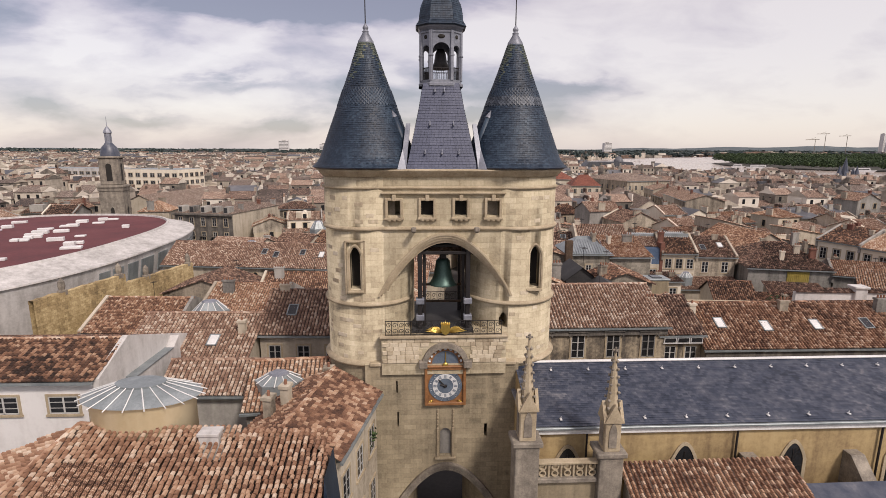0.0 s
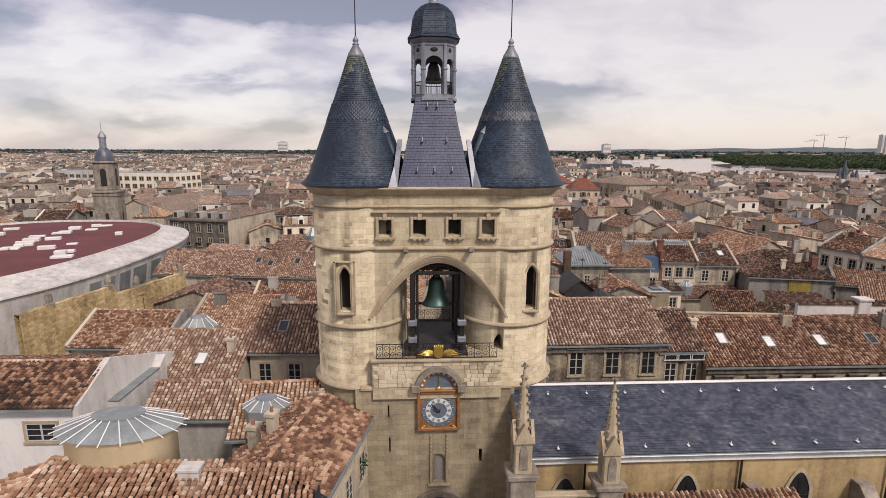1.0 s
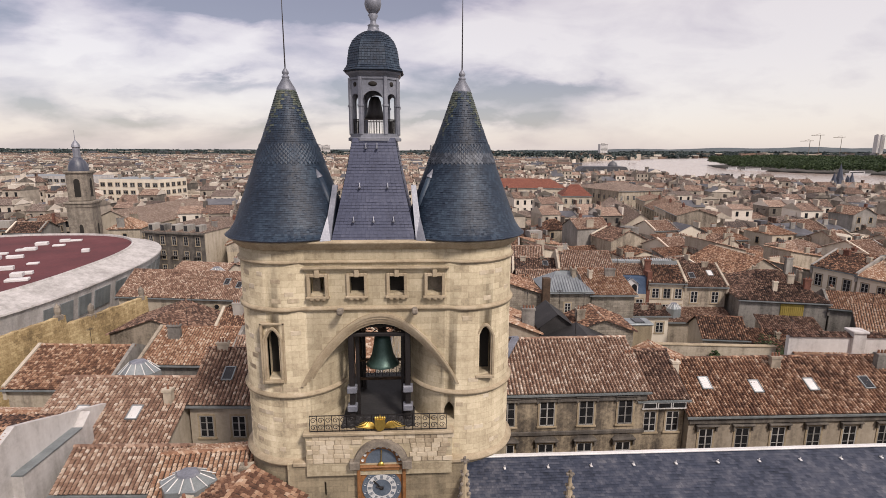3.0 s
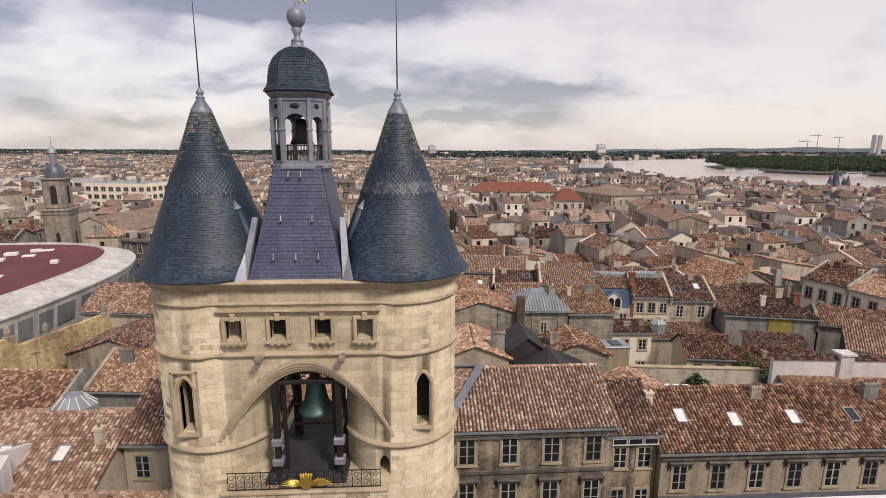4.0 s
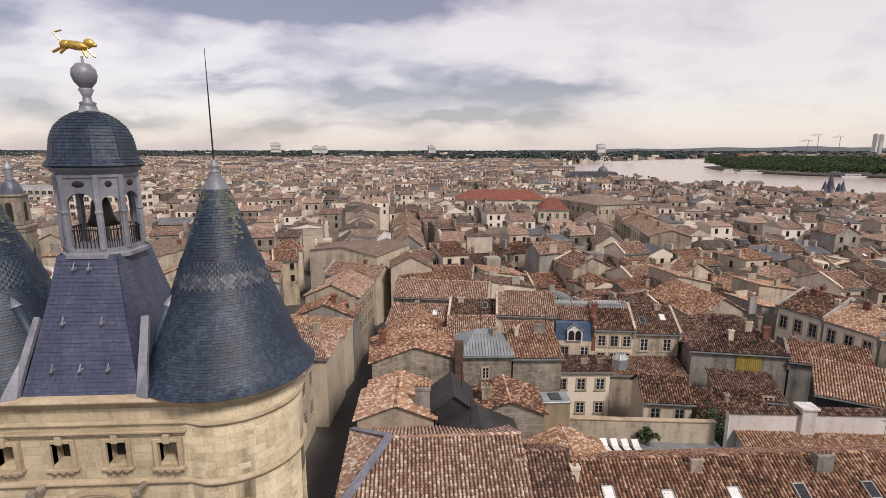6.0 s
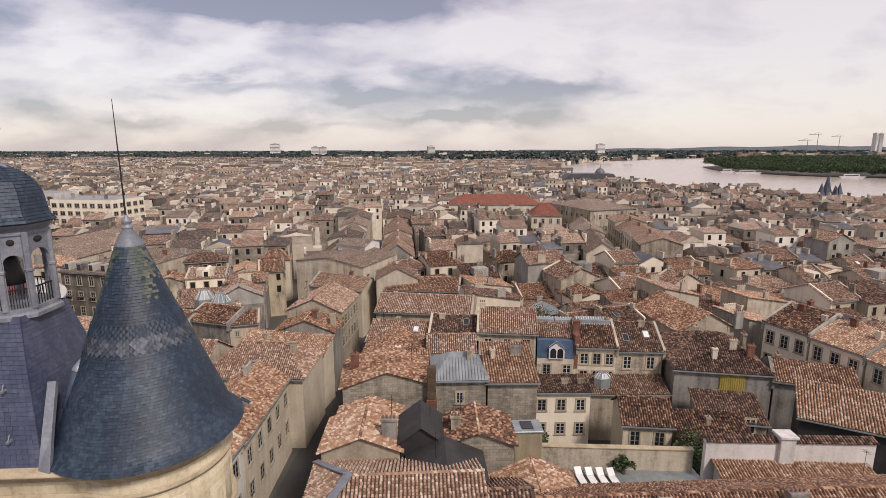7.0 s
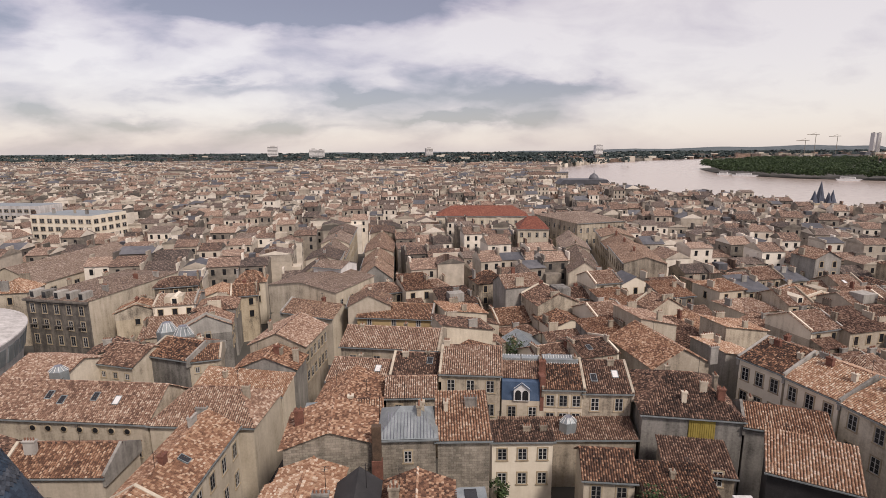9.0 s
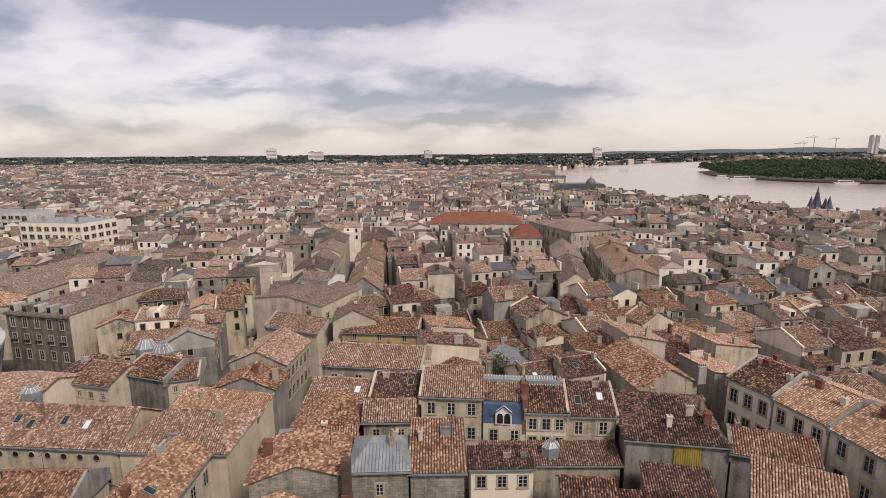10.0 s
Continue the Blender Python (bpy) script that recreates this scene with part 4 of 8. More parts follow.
# gargoyle spouts on the middle string course
for x in (-1.55, 2.15):
    b = B()
    bevbox(b, x - 0.12, x + 0.12, -0.75, 0.0, 21.78, 22.02, 0.05)
    bevbox(b, x - 0.15, x + 0.15, -0.85, -0.55, 21.84, 22.14, 0.06)
    part("gargoyle", b, M["grey_stone"], gate, "weathered carved stone spout")


def cone_slates(cx, cy, prof, n0, seed, band=None, singles=None):
    """Rows of thin slates round a cone whose profile is (r, z), lowest first."""
    rng = np.random.default_rng(seed)
    V, F, FM_ = [], [], []
    P = np.array(prof)
    L = np.concatenate([[0], np.cumsum(np.hypot(np.diff(P[:, 0]), np.diff(P[:, 1])))])
    row = 0.115
    n_rows = int(L[-1] / row)
    for j in range(n_rows):
        s0, s1 = j * row, min((j + 1.15) * row, L[-1])
        r0, z0 = np.interp(s0, L, P[:, 0]), np.interp(s0, L, P[:, 1])
        r1, z1 = np.interp(s1, L, P[:, 0]), np.interp(s1, L, P[:, 1])
        dia = band and band[0] < z0 < band[1]
        if dia and singles is not None and len(singles) < 5:
            singles.append((r0, z0, r1, z1, j))
            continue
        wid = 0.2 if dia else 0.15
        n = max(8, int(2 * math.pi * (np.interp(29.6, [p[1] for p in prof], [p[0] for p in prof]) if dia else r0) / wid))
        for i in range(n):
            a = 2 * math.pi * (i + 0.5 * (j % 2) + rng.normal(0, 0.03)) / n
            h = math.pi / n * 0.97
            out = 0.028 + abs(rng.normal(0, 0.007)) + (0.02 if dia else 0)
            b0 = len(V)
            if dia:
                pts = ((a, r0 + out + 0.01, z0 - 0.06), (a + h, (r0 + r1) / 2 + out, (z0 + z1) / 2), (a, r1 + 0.006, z1 + 0.04), (a - h, (r0 + r1) / 2 + out, (z0 + z1) / 2))
                V += [(cx + r * math.cos(t), cy + r * math.sin(t), z) for t, r, z in pts]
                F += [(b0, b0 + 1, b0 + 2, b0 + 3)]
                FM_.append(0)
                continue
            dz = rng.normal(0, 0.008)
            pts = ((a - h, r0 + out, z0 + dz), (a + h, r0 + out, z0 + dz), (a + h, r1 + 0.006, z1), (a - h, r1 + 0.006, z1), (a - h, r0, z0 + dz), (a + h, r0, z0 + dz))
            V += [(cx + r * math.cos(t), cy + r * math.sin(t), z) for t, r, z in pts]
            F += [(b0, b0 + 1, b0 + 2, b0 + 3), (b0 + 4, b0 + 5, b0 + 1, b0)]
            # verdigris and lichen run down from the lead cap
            FM_ += [1 if z0 > 31.3 + 1.7 * rng.random() + 0.9 * math.sin(a * 3.1 + seed) else 0] * 2
    me = bpy.data.meshes.new("slate_covering")
    me.from_pydata(V, [], F)
    me.materials.append(M["slate"])
    me.materials.append(M["slate_moss"])
    me.polygons.foreach_set("material_index", np.array(FM_, dtype=np.int32))
    return me


CONE = [(3.42, 25.54), (3.18, 25.74), (2.94, 26.1), (2.12, 28.3), (1.50, 29.95), (0.96, 31.4), (0.42, 32.95)]
for k, cx in enumerate((LX, RX)):
    b = lathe(B(), [(0, 25.4), (3.36, 25.46), *[(r, z) for r, z in CONE], (0, 33.0)], 64, cx, CY)
    rf = part("roof_cone", b, M["slate_flat"], gate, "steep conical roof of blue-grey slate")
    lone = [] if k == 1 else None
    ob = new("slate_covering", cone_slates(cx, CY, CONE, 90, 5 + k, (29.15, 30.05), lone))
    if lone:
        n = int(2 * math.pi * 1.63 / 0.2)
        for r0, z0, r1, z1, j in lone:
            q = B()
            h = math.pi / n * 0.97
            rm = (r0 + r1) / 2
            pts = ((r0 + 0.06, 0, z0 - 0.06), (rm * math.cos(h) + 0.05, rm * math.sin(h), (z0 + z1) / 2), (r1 + 0.01, 0, z1 + 0.04), (rm * math.cos(h) + 0.05, -rm * math.sin(h), (z0 + z1) / 2))
            vv = [q.verts.new(p) for p in pts]
            vb = [q.verts.new((p[0] - 0.03, p[1], p[2])) for p in pts]
            q.faces.new(vv)
            for t in range(4):
                q.faces.new((vv[t], vb[t], vb[(t + 1) % 4], vv[(t + 1) % 4]))
            bmesh.ops.recalc_face_normals(q, faces=q.faces[:])
            sm = finish("slate", q, M["slate_one"])
            for i in range(n):
                share("slate", sm, rf, pose(cx, CY, 0, 0, 0, math.degrees(2 * math.pi * (i + 0.5 * (j % 2)) / n)))
    ob.parent = rf
    tagged(ob, "courses of small blue-grey slates with a diamond band", kind="stuff")
    b = lathe(B(), [(0.48, 32.82), (0.47, 32.92), (0.17, 33.42), (0.19, 33.46), (0.2, 33.5), (0.15, 33.55), (0.11, 33.58), (0.17, 33.66), (0.17, 33.75), (0.07, 33.88), (0.05, 33.95), (0, 33.95)], 20, cx, CY)
    cap = part("finial", b, M["lead"], gate, "lead cap and knob")
    b = lathe(B(), [(0.035, 33.9), (0.028, 36), (0.012, 38.05), (0, 38.05)], 6, cx, CY)
    part("lightning_rod", b, M["iron"], gate, "thin dark iron rod")

# central pavilion roof
PAV = [(25.40, 2.10, 2.66), (26.0, 1.96, 2.45), (27.2, 1.70, 2.1), (29.0, 1.32, 1.6), (30.45, 1.07, 1.22)]
PX, PY = 0.13, 2.75


def pav_ring(z):
    zs = [q[0] for q in PAV]
    return np.interp(z, zs, [q[1] for q in PAV]), np.interp(z, zs, [q[2] for q in PAV])


b = B()
rings = []
for z, hx, hy in PAV:
    rings.append([b.verts.new((PX + sx * hx, PY + sy * hy, z)) for sx, sy in ((-1, -1), (1, -1), (1, 1), (-1, 1))])
for ra, rb in zip(rings, rings[1:]):
    for i in range(4):
        b.faces.new((ra[i], ra[(i + 1) % 4], rb[(i + 1) % 4], rb[i]))
pv = part("pavilion_roof", b, M["slate_violet"], gate, "steep four-sided slate roof between the cones")
V, F = [], []
rng = np.random.default_rng(11)
z = 25.42
while z < 30.3:
    z1 = z + 0.155
    (a0, c0), (a1, c1) = pav_ring(z), pav_ring(z1 + 0.02)
    for side in range(4):
        half = a0 if side % 2 == 0 else c0
        n = int(2 * half / 0.2)
        for i in range(n):
            s0, s1 = (i + 0.02) / n * 2 - 1, (i + 0.98) / n * 2 - 1
            o = 0.03 + abs(rng.normal(0, 0.006))
            for s, f0, f1, zz, oo in ((s0, a0, c0, z, o), (s1, a0, c0, z, o), (s1, a1, c1, z1 + 0.02, 0.008), (s0, a1, c1, z1 + 0.02, 0.008)):
                p = ((s * f0, -f1 - oo), (f0 + oo, s * f1), (-s * f0, f1 + oo), (-f0 - oo, -s * f1))[side]
                V.append((PX + p[0], PY + p[1], zz))
            F.append((len(V) - 4, len(V) - 3, len(V) - 2, len(V) - 1))
    z = z1
me = bpy.data.meshes.new("slate_covering")
me.from_pydata(V, [], F)
me.materials.append(M["slate_violet"])
ob = new("slate_covering", me)
ob.parent = pv
tagged(ob, "even courses of violet-blue slates", kind="stuff")
for z, xs in ((26.3, (-1.1, 0, 1.1)), (27.95, (-0.95, 0.95)), (29.9, (-0.7, 0.3))):
    for x in xs:
        hx, hy = pav_ring(z)
        b = B()
        bevbox(b, PX + x * hx / 2.1 - 0.05, PX + x * hx / 2.1 + 0.05, PY - hy - 0.22, PY - hy + 0.02, z, z + 0.1, 0.015)
        beam(b, (PX + x * hx / 2.1, PY - hy - 0.2, z), (PX + x * hx / 2.1, PY - hy - 0.05, z + 0.28), 0.025, 5)
        part("roof_hook", b, M["lead"], pv, "small metal roof hook")
# lead valleys beside the pavilion
for s in (-1, 1):
    b = B()
    pts = [(PX + s * 2.1, -0.12, 25.45), (PX + s * 2.6, -0.3, 25.44), (PX + s * 2.3, 0.5, 26.6), (PX + s * 2.12, 1.3, 28.1), (PX + s * 1.86, 1.25, 28.1), (PX + s * 2.0, 0.45, 26.6)]
    top = [b.verts.new(p) for p in pts]
    low = [b.verts.new((x, y + 0.12, z - 0.12)) for x, y, z in pts]
    b.faces.new((top[0], top[1], top[2], top[5])), b.faces.new((top[5], top[2], top[3], top[4]))
    for i in range(6):
        b.faces.new((top[i], top[(i + 1) % 6], low[(i + 1) % 6], low[i]))
    bmesh.ops.recalc_face_normals(b, faces=b.faces[:])
    part("lead_valley", b, M["lead"], gate, "pale lead valley flashing")
    # dormer spout peeping from the cone
    cx = LX if s < 0 else RX
    b = lathe(B(), [(0.24, -0.3), (0.17, 1.3), (0.0, 1.3)], 10)
    tm = Matrix.Translation((cx - s * 2.12, CY - 1.15, 27.25)) @ Matrix.Rotation(radians(s * 19), 4, "Y")
    b.transform(tm)
    vt = part("vent_turret", b, M["slate"], gate, "small slate turret against the cone")
    b = lathe(B(), [(0.2, 1.28), (0.0, 1.75)], 10)
    b.transform(tm)
    part("cap", b, M["lead"], vt, "pale pointed cap")

# lantern: a square with cut corners, broad faces open in round arches
def cut_square(h, z, cut=0.52):
    return [(PX + x, PY + y, z) for x, y in ((h * cut, -h), (h, -h * cut), (h, h * cut), (h * cut, h), (-h * cut, h), (-h, h * cut), (-h, -h * cut), (-h * cut, -h))]


def cut_loft(prof, cap=True):
    q = B()
    rows_ = [[q.verts.new(p) for p in cut_square(h, z)] for h, z in prof]
    for ra_, rb_ in zip(rows_, rows_[1:]):
        for k in range(8):
            q.faces.new((ra_[k], ra_[(k + 1) % 8], rb_[(k + 1) % 8], rb_[k]))
    if cap:
        q.faces.new(rows_[-1])
    return q


part("lantern_base", cut_loft([(1.34, 30.3), (1.34, 30.44), (1.24, 30.5), (1.24, 30.66)]), M["lead"], gate, "lead-clad octagonal base")
ring8 = cut_square(1.2, 0)
for i in range(8):
    A_, C_ = Vector(ring8[i]), Vector(ring8[(i + 1) % 8])
    side_w, mid_ = (C_ - A_).length, (A_ + C_) / 2
    face_m = Matrix.Translation(mid_) @ Matrix.Rotation(math.atan2(C_.y - A_.y, C_.x - A_.x), 4, "Z")
    b = bevbox(B(), -0.10, 0.10, -0.07, 0.13, 30.6, 33.42, 0.025)
    bevbox(b, -0.13, 0.13, -0.10, 0.13, 31.98, 32.1, 0.02)
    b.transform(Matrix.Translation(A_) @ Matrix.Rotation(math.atan2(A_.y - PY, A_.x - PX) + math.pi / 2, 4, "Z"))
    part("lantern_post", b, M["lead"], gate)
    ow, top_ = side_w / 2 - 0.13, 32.75 if side_w > 1 else 32.62
    ar = arch_pts(-ow, ow, top_ - ow * 0.9, top_, 8, False)
    b = B()
    b.faces.new([b.verts.new((x, 0.0, z)) for x, z in [(-side_w / 2, 30.66), (-ow, 30.66)] + ar + [(ow, 30.66), (side_w / 2, 30.66), (side_w / 2, 33.45), (-side_w / 2, 33.45)]])
    ex = bmesh.ops.extrude_face_region(b, geom=b.faces[:])
    bmesh.ops.translate(b, verts=[v for v in ex["geom"] if isinstance(v, bmesh.types.BMVert)], vec=(0, 0.12, 0))
    bmesh.ops.recalc_face_normals(b, faces=b.faces[:])
    b.transform(face_m)
    pan = part("lantern_arch", b, M["lead"], gate)
    k_ = 0.22 if side_w > 1 else 0.12
    b = lathe(B(), [(0, -0.012), (1, -0.012), (1, 0.05)], 14)
    b.transform(face_m @ Matrix.Translation((0, 0, 33.08)) @ Matrix.Diagonal((k_, 1, 0.12, 1)) @ Matrix.Rotation(-math.pi / 2, 4, "X"))
    # the hole is a plate with its inner shade painted on
    part("oculus", b, M["dark"], pan, "near-black plate painted as the shade in a small oval opening")
    b = B()
    for t in range(-3, 4):
        box(b, t * ow / 3.5 - 0.012, t * ow / 3.5 + 0.012, 0.05, 0.08, 30.6, 31.35)
    box(b, -ow, ow, 0.04, 0.09, 31.33, 31.38)
    b.transform(face_m)
    tagged(part("lantern_rail", b, M["iron"], gate), "iron guard bars", kind="stuff")
part("lantern_cornice", cut_loft([(1.14, 33.28), (1.25, 33.32), (1.25, 33.40), (1.2, 33.44), (1.34, 33.6), (1.38, 33.7)]), M["lead"], gate)
DP = [(1.48, 33.74), (1.44, 33.82), (1.30, 34.02), (1.26, 34.4), (1.20, 34.8), (1.04, 35.2), (0.76, 35.52), (0.42, 35.74)]
dome_ob = part("dome", cut_loft([(1.40, 33.68)] + DP), M["slate"], gate, "bell-shaped octagonal slate dome")
part("dome_cap", lathe(B(), [(0.55, 35.68), (0.32, 35.8), (0.26, 36.0), (0.3, 36.06), (0.16, 36.14), (0.14, 36.3), (0.26, 36.55), (0.22, 36.6), (0, 36.6)], 20, PX, PY), M["lead"], gate, "lead neck")
part("ball", lathe(B(), [(0.0, 36.55), (0.2, 36.62), (0.36, 36.82), (0.43, 37.05), (0.4, 37.28), (0.24, 37.47), (0.05, 37.52), (0.04, 37.75), (0, 37.75)], 24, PX, PY), M["lead"], gate, "round lead ball")
V, F = [], []
drng = np.random.default_rng(4)
DL = np.concatenate([[0], np.cumsum([math.hypot(q[0] - p[0], q[1] - p[1]) for p, q in zip(DP, DP[1:])])])
for j in range(int(DL[-1] / 0.13)):
    s0, s1 = j * 0.13, min(j * 0.13 + 0.15, DL[-1])
    (r0, z0), (r1, z1) = [(np.interp(q, DL, [p[0] for p in DP]), np.interp(q, DL, [p[1] for p in DP])) for q in (s0, s1)]
    lo_, hi_ = cut_square(r0, z0), cut_square(r1, z1)
    for f in range(8):
        A0, A1, C0, C1 = [Vector(p) for p in (lo_[f], lo_[(f + 1) % 8], hi_[f], hi_[(f + 1) % 8])]
        out_ = Vector(((A0 + A1).x / 2 - PX, (A0 + A1).y / 2 - PY, 0)).normalized()
        n = max(2, int((A1 - A0).length / 0.14))
        for i in range(n):
            o = 0.022 + abs(drng.normal(0, 0.006))
            k = len(V)
            for fr, P_, Q_, oo in (((i + 0.04) / n, A0, A1, o), ((i + 0.96) / n, A0, A1, o), ((i + 0.96) / n, C0, C1, 0.004), ((i + 0.04) / n, C0, C1, 0.004)):
                V.append(tuple(P_.lerp(Q_, fr) + out_ * oo + Vector((0, 0, oo * 0.3))))
            F.append((k, k + 1, k + 2, k + 3))
me = bpy.data.meshes.new("slate_covering")
me.from_pydata(V, [], F)
me.materials.append(M["slate"])
ob = new("slate_covering", me)
ob.parent = dome_ob
tagged(ob, "small slates covering the dome", kind="stuff")
small_bell = part("small_bell", lathe(B(), [(0, 32.6), (0.2, 32.56), (0.32, 32.3), (0.40, 31.8), (0.56, 31.4), (0.5, 31.4), (0, 31.6)], 24, PX, PY), M["iron"], gate, "small dark bell in the lantern")
vane = B()
for c, s in (((0, 0, 0), (0.48, 0.13, 0.17)), ((-0.42, 0, 0.16), (0.2, 0.12, 0.17)), ((0.36, 0, -0.02), (0.2, 0.12, 0.17)), ((-0.6, 0, 0.12), (0.1, 0.08, 0.08))):
    q = B()
    bmesh.ops.create_icosphere(q, subdivisions=2, radius=1)
    add(vane, q, Matrix.Translation(c) @ Matrix.Diagonal((*s, 1)))
for x, z, dx in ((-0.35, -0.05, -0.3), (-0.2, -0.1, -0.18), (0.3, -0.1, 0.22), (0.42, -0.1, 0.34)):
    beam(vane, (x, 0, z), (x + dx, 0, z - 0.26), 0.05)
beam(vane, (0.5, 0, 0.06), (0.75, 0, 0.34), 0.035), beam(vane, (0.75, 0, 0.34), (0.5, 0, 0.46), 0.03)
vane.transform(pose(PX - 0.15, PY, 38.12, 0, 8, 8) @ Matrix.Diagonal((-1, 1, 1, 1)))
bmesh.ops.recalc_face_normals(vane, faces=vane.faces[:])
part("weather_vane", vane, M["gold"], gate, "gilded leaping animal weather vane")

# ---------------------------------------------------------------- the great bell and its frame
bell = thing("great_bell", "large green bronze bell hanging in the open arch", "bell", pose(0.3, 2.4, 19.65))
bx, by = 0.0, 0.0
part("bell_body", lathe(B(), [(0.05, 0.0), (0.32, -0.02), (0.45, -0.18), (0.51, -0.65), (0.62, -1.2), (0.82, -1.62), (0.95, -1.74), (0.9, -1.76), (0.72, -1.58), (0.36, -0.7), (0, -0.4)], 40, bx, by), M["bronze"], bell)
part("clapper", lathe(B(), [(0.04, -0.45), (0.05, -1.6), (0.13, -1.8), (0.1, -2.0), (0, -2.0)], 10, bx, by), M["iron"], bell)
part("crown", bevbox(B(), -0.22, 0.22, -0.3, 0.3, -0.04, 0.55, 0.06), M["iron"], bell)
by = 2.4
frame_ = thing("bell_frame", "dark timber and iron bell frame with grey stone blocks", "bell frame", pose(0, 0, 0))
part("headstock", bevbox(B(), -1.3, 2.0, by - 0.25, by + 0.25, 20.15, 20.5, 0.04), M["wood"], frame_)
for x in (-1.2, 1.75):
    for y in (0.35, 4.3):
        ps = part("post", bevbox(B(), x - 0.14, x + 0.14, y - 0.14, y + 0.14, 15.5, 20.9, 0.03), M["iron"], frame_)
        if y < 1:
            for z in (16.15, 17.2):
                part("stone_block", bevbox(B(), x - 0.26, x + 0.26, y - 0.28, y + 0.2, z, z + 0.36, 0.04), M["lead"], ps, "pale grey carved block")
    part("side_beam", bevbox(B(), x - 0.12, x + 0.12, 0.2, 4.5, 20.6, 20.9, 0.03), M["wood"], frame_)
    part("side_beam", bevbox(B(), x - 0.1, x + 0.1, 0.3, 4.4, 17.6, 17.8, 0.03), M["wood"], frame_)
    b = B()
    beam(b, (x, 0.4, 17.8), (x, 2.3, 20.5), 0.1), beam(b, (x, 4.2, 17.8), (x, 2.5, 20.5), 0.1)
    part("brace", b, M["wood"], frame_)
part("cross_beam", bevbox(B(), -1.3, 1.9, 0.25, 0.45, 20.3, 20.5, 0.03), M["iron"], frame_)
# near-black boards put the shade at the arch crown into colour
part("ceiling_boards", bevbox(B(), -2.4, 3.1, 0.5, 6.1, 20.72, 20.86, 0.02), M["dark"], frame_, "boarded ceiling painted near-black as the shade under the arch")
for x in (-0.92, 1.48):
    part("post", bevbox(B(), x - 0.09, x + 0.09, 0.7, 0.9, 15.5, 20.7, 0.02), M["iron"], frame_)
    part("post", bevbox(B(), x - 0.09, x + 0.09, 3.9, 4.1, 15.5, 20.7, 0.02), M["iron"], frame_)
for z in (17.4, 16.2):
    part("cross_beam", bevbox(B(), -1.2, 1.75, 3.8, 3.95, z, z + 0.16, 0.02), M["wood"], frame_)
# ragged lattice hanging under the arch
rng = random.Random(4)
b = B()
for i in range(90):
    x = -1.5 + 3.6 * rng.random()
    z = 20.15 + 0.75 * rng.random() * (1 - abs(x - 0.3) / 2.4)
    beam(b, (x, 0.55 + rng.random(), z), (x + rng.uniform(-0.5, 0.5), 0.6 + rng.random(), z + rng.uniform(-0.1, 0.3)), 0.03, 4)
part("lattice", b, M["wood"], frame_, "tangle of dark battens under the arch")
deck = thing("bell_floor", "dark grey boarded floor under the bell", "floor", pose(0, 0, 0))
part("boards", bevbox(B(), -1.75, 2.1, -0.3, 6.2, 15.46, 15.6, 0.02), M["tar"], deck)

# balcony rail
rail = thing("balcony_rail", "dark wrought-iron scrolled balcony railing on the stone ledge", "railing", pose(0, 0, 0))


def scroll(bm, cx, z, r, y):
    prev = None
    for i in range(14):
        a = i * 0.62
        rr = r * (1 - i / 17)
        p = (cx + rr * math.cos(a), y, z + rr * math.sin(a))
        if prev:
            beam(bm, prev, p, 0.018, 4)
        prev = p


def rail_panel(x0, x1, y):
    b = B()
    for z in (15.56, 16.42):
        beam(b, (x0, y, z), (x1, y, z), 0.028, 5)
    n = max(1, int(round((x1 - x0) / 0.42)))
    for i in range(n + 1):
        x = x0 + (x1 - x0) * i / n
        beam(b, (x, y, 15.5), (x, y, 16.44), 0.02, 4)
        if i < n:
            for s, zz in ((0.13, 15.78), (0.13, 16.16)):
                scroll(b, x + (x1 - x0) / n / 2, zz, 0.17, y)
    return b


for x0, x1 in ((-3.3, -1.4), (2.0, 3.75)):
    part("rail_panel", rail_panel(x0, x1, -0.72), M["iron"], rail)
part("rail_panel", rail_panel(-1.4, 2.0, -0.72), M["iron"], rail)
part("rail_panel", rail_panel(-1.3, 1.8, 5.7), M["iron"], rail)
crest = thing("gilded_crest", "gilded shield with outspread leaf sprays on the balcony rail", "ornament", pose(0.32, -0.8, 15.9) @ Matrix.Diagonal((0.78, 1, 0.78, 1)))
b = B()
prism(b, [(-0.34, 0.42), (0.34, 0.42), (0.36, -0.05), (0.22, -0.3), (0, -0.42), (-0.22, -0.3), (-0.36, -0.05)], -0.1, 0.02)
part("shield", b, M["gold"], crest, "gilded shield")
b = B()
for s in (-1, 1):
    for i in range(9):
        a = radians(10 + i * 9)
        l = 1.45 - i * 0.11
        q = lathe(B(), [(0, 0), (0.06, l * 0.4), (0.045, l * 0.8), (0, l)], 5)
        add(b, q, Matrix.Translation((s * 0.25, 0, -0.28)) @ Matrix.Rotation(s * (math.pi / 2 - a * 0.75), 4, "Y"))
for x in (-0.3, -0.15, 0, 0.15, 0.3):
    add(b, lathe(B(), [(0.07, 0.4), (0.09, 0.52), (0.02, 0.62 + 0.1 * (abs(x) < 0.1)), (0, 0.62)], 6, x, 0))
part("leaf_spray", b, M["gold"], crest)

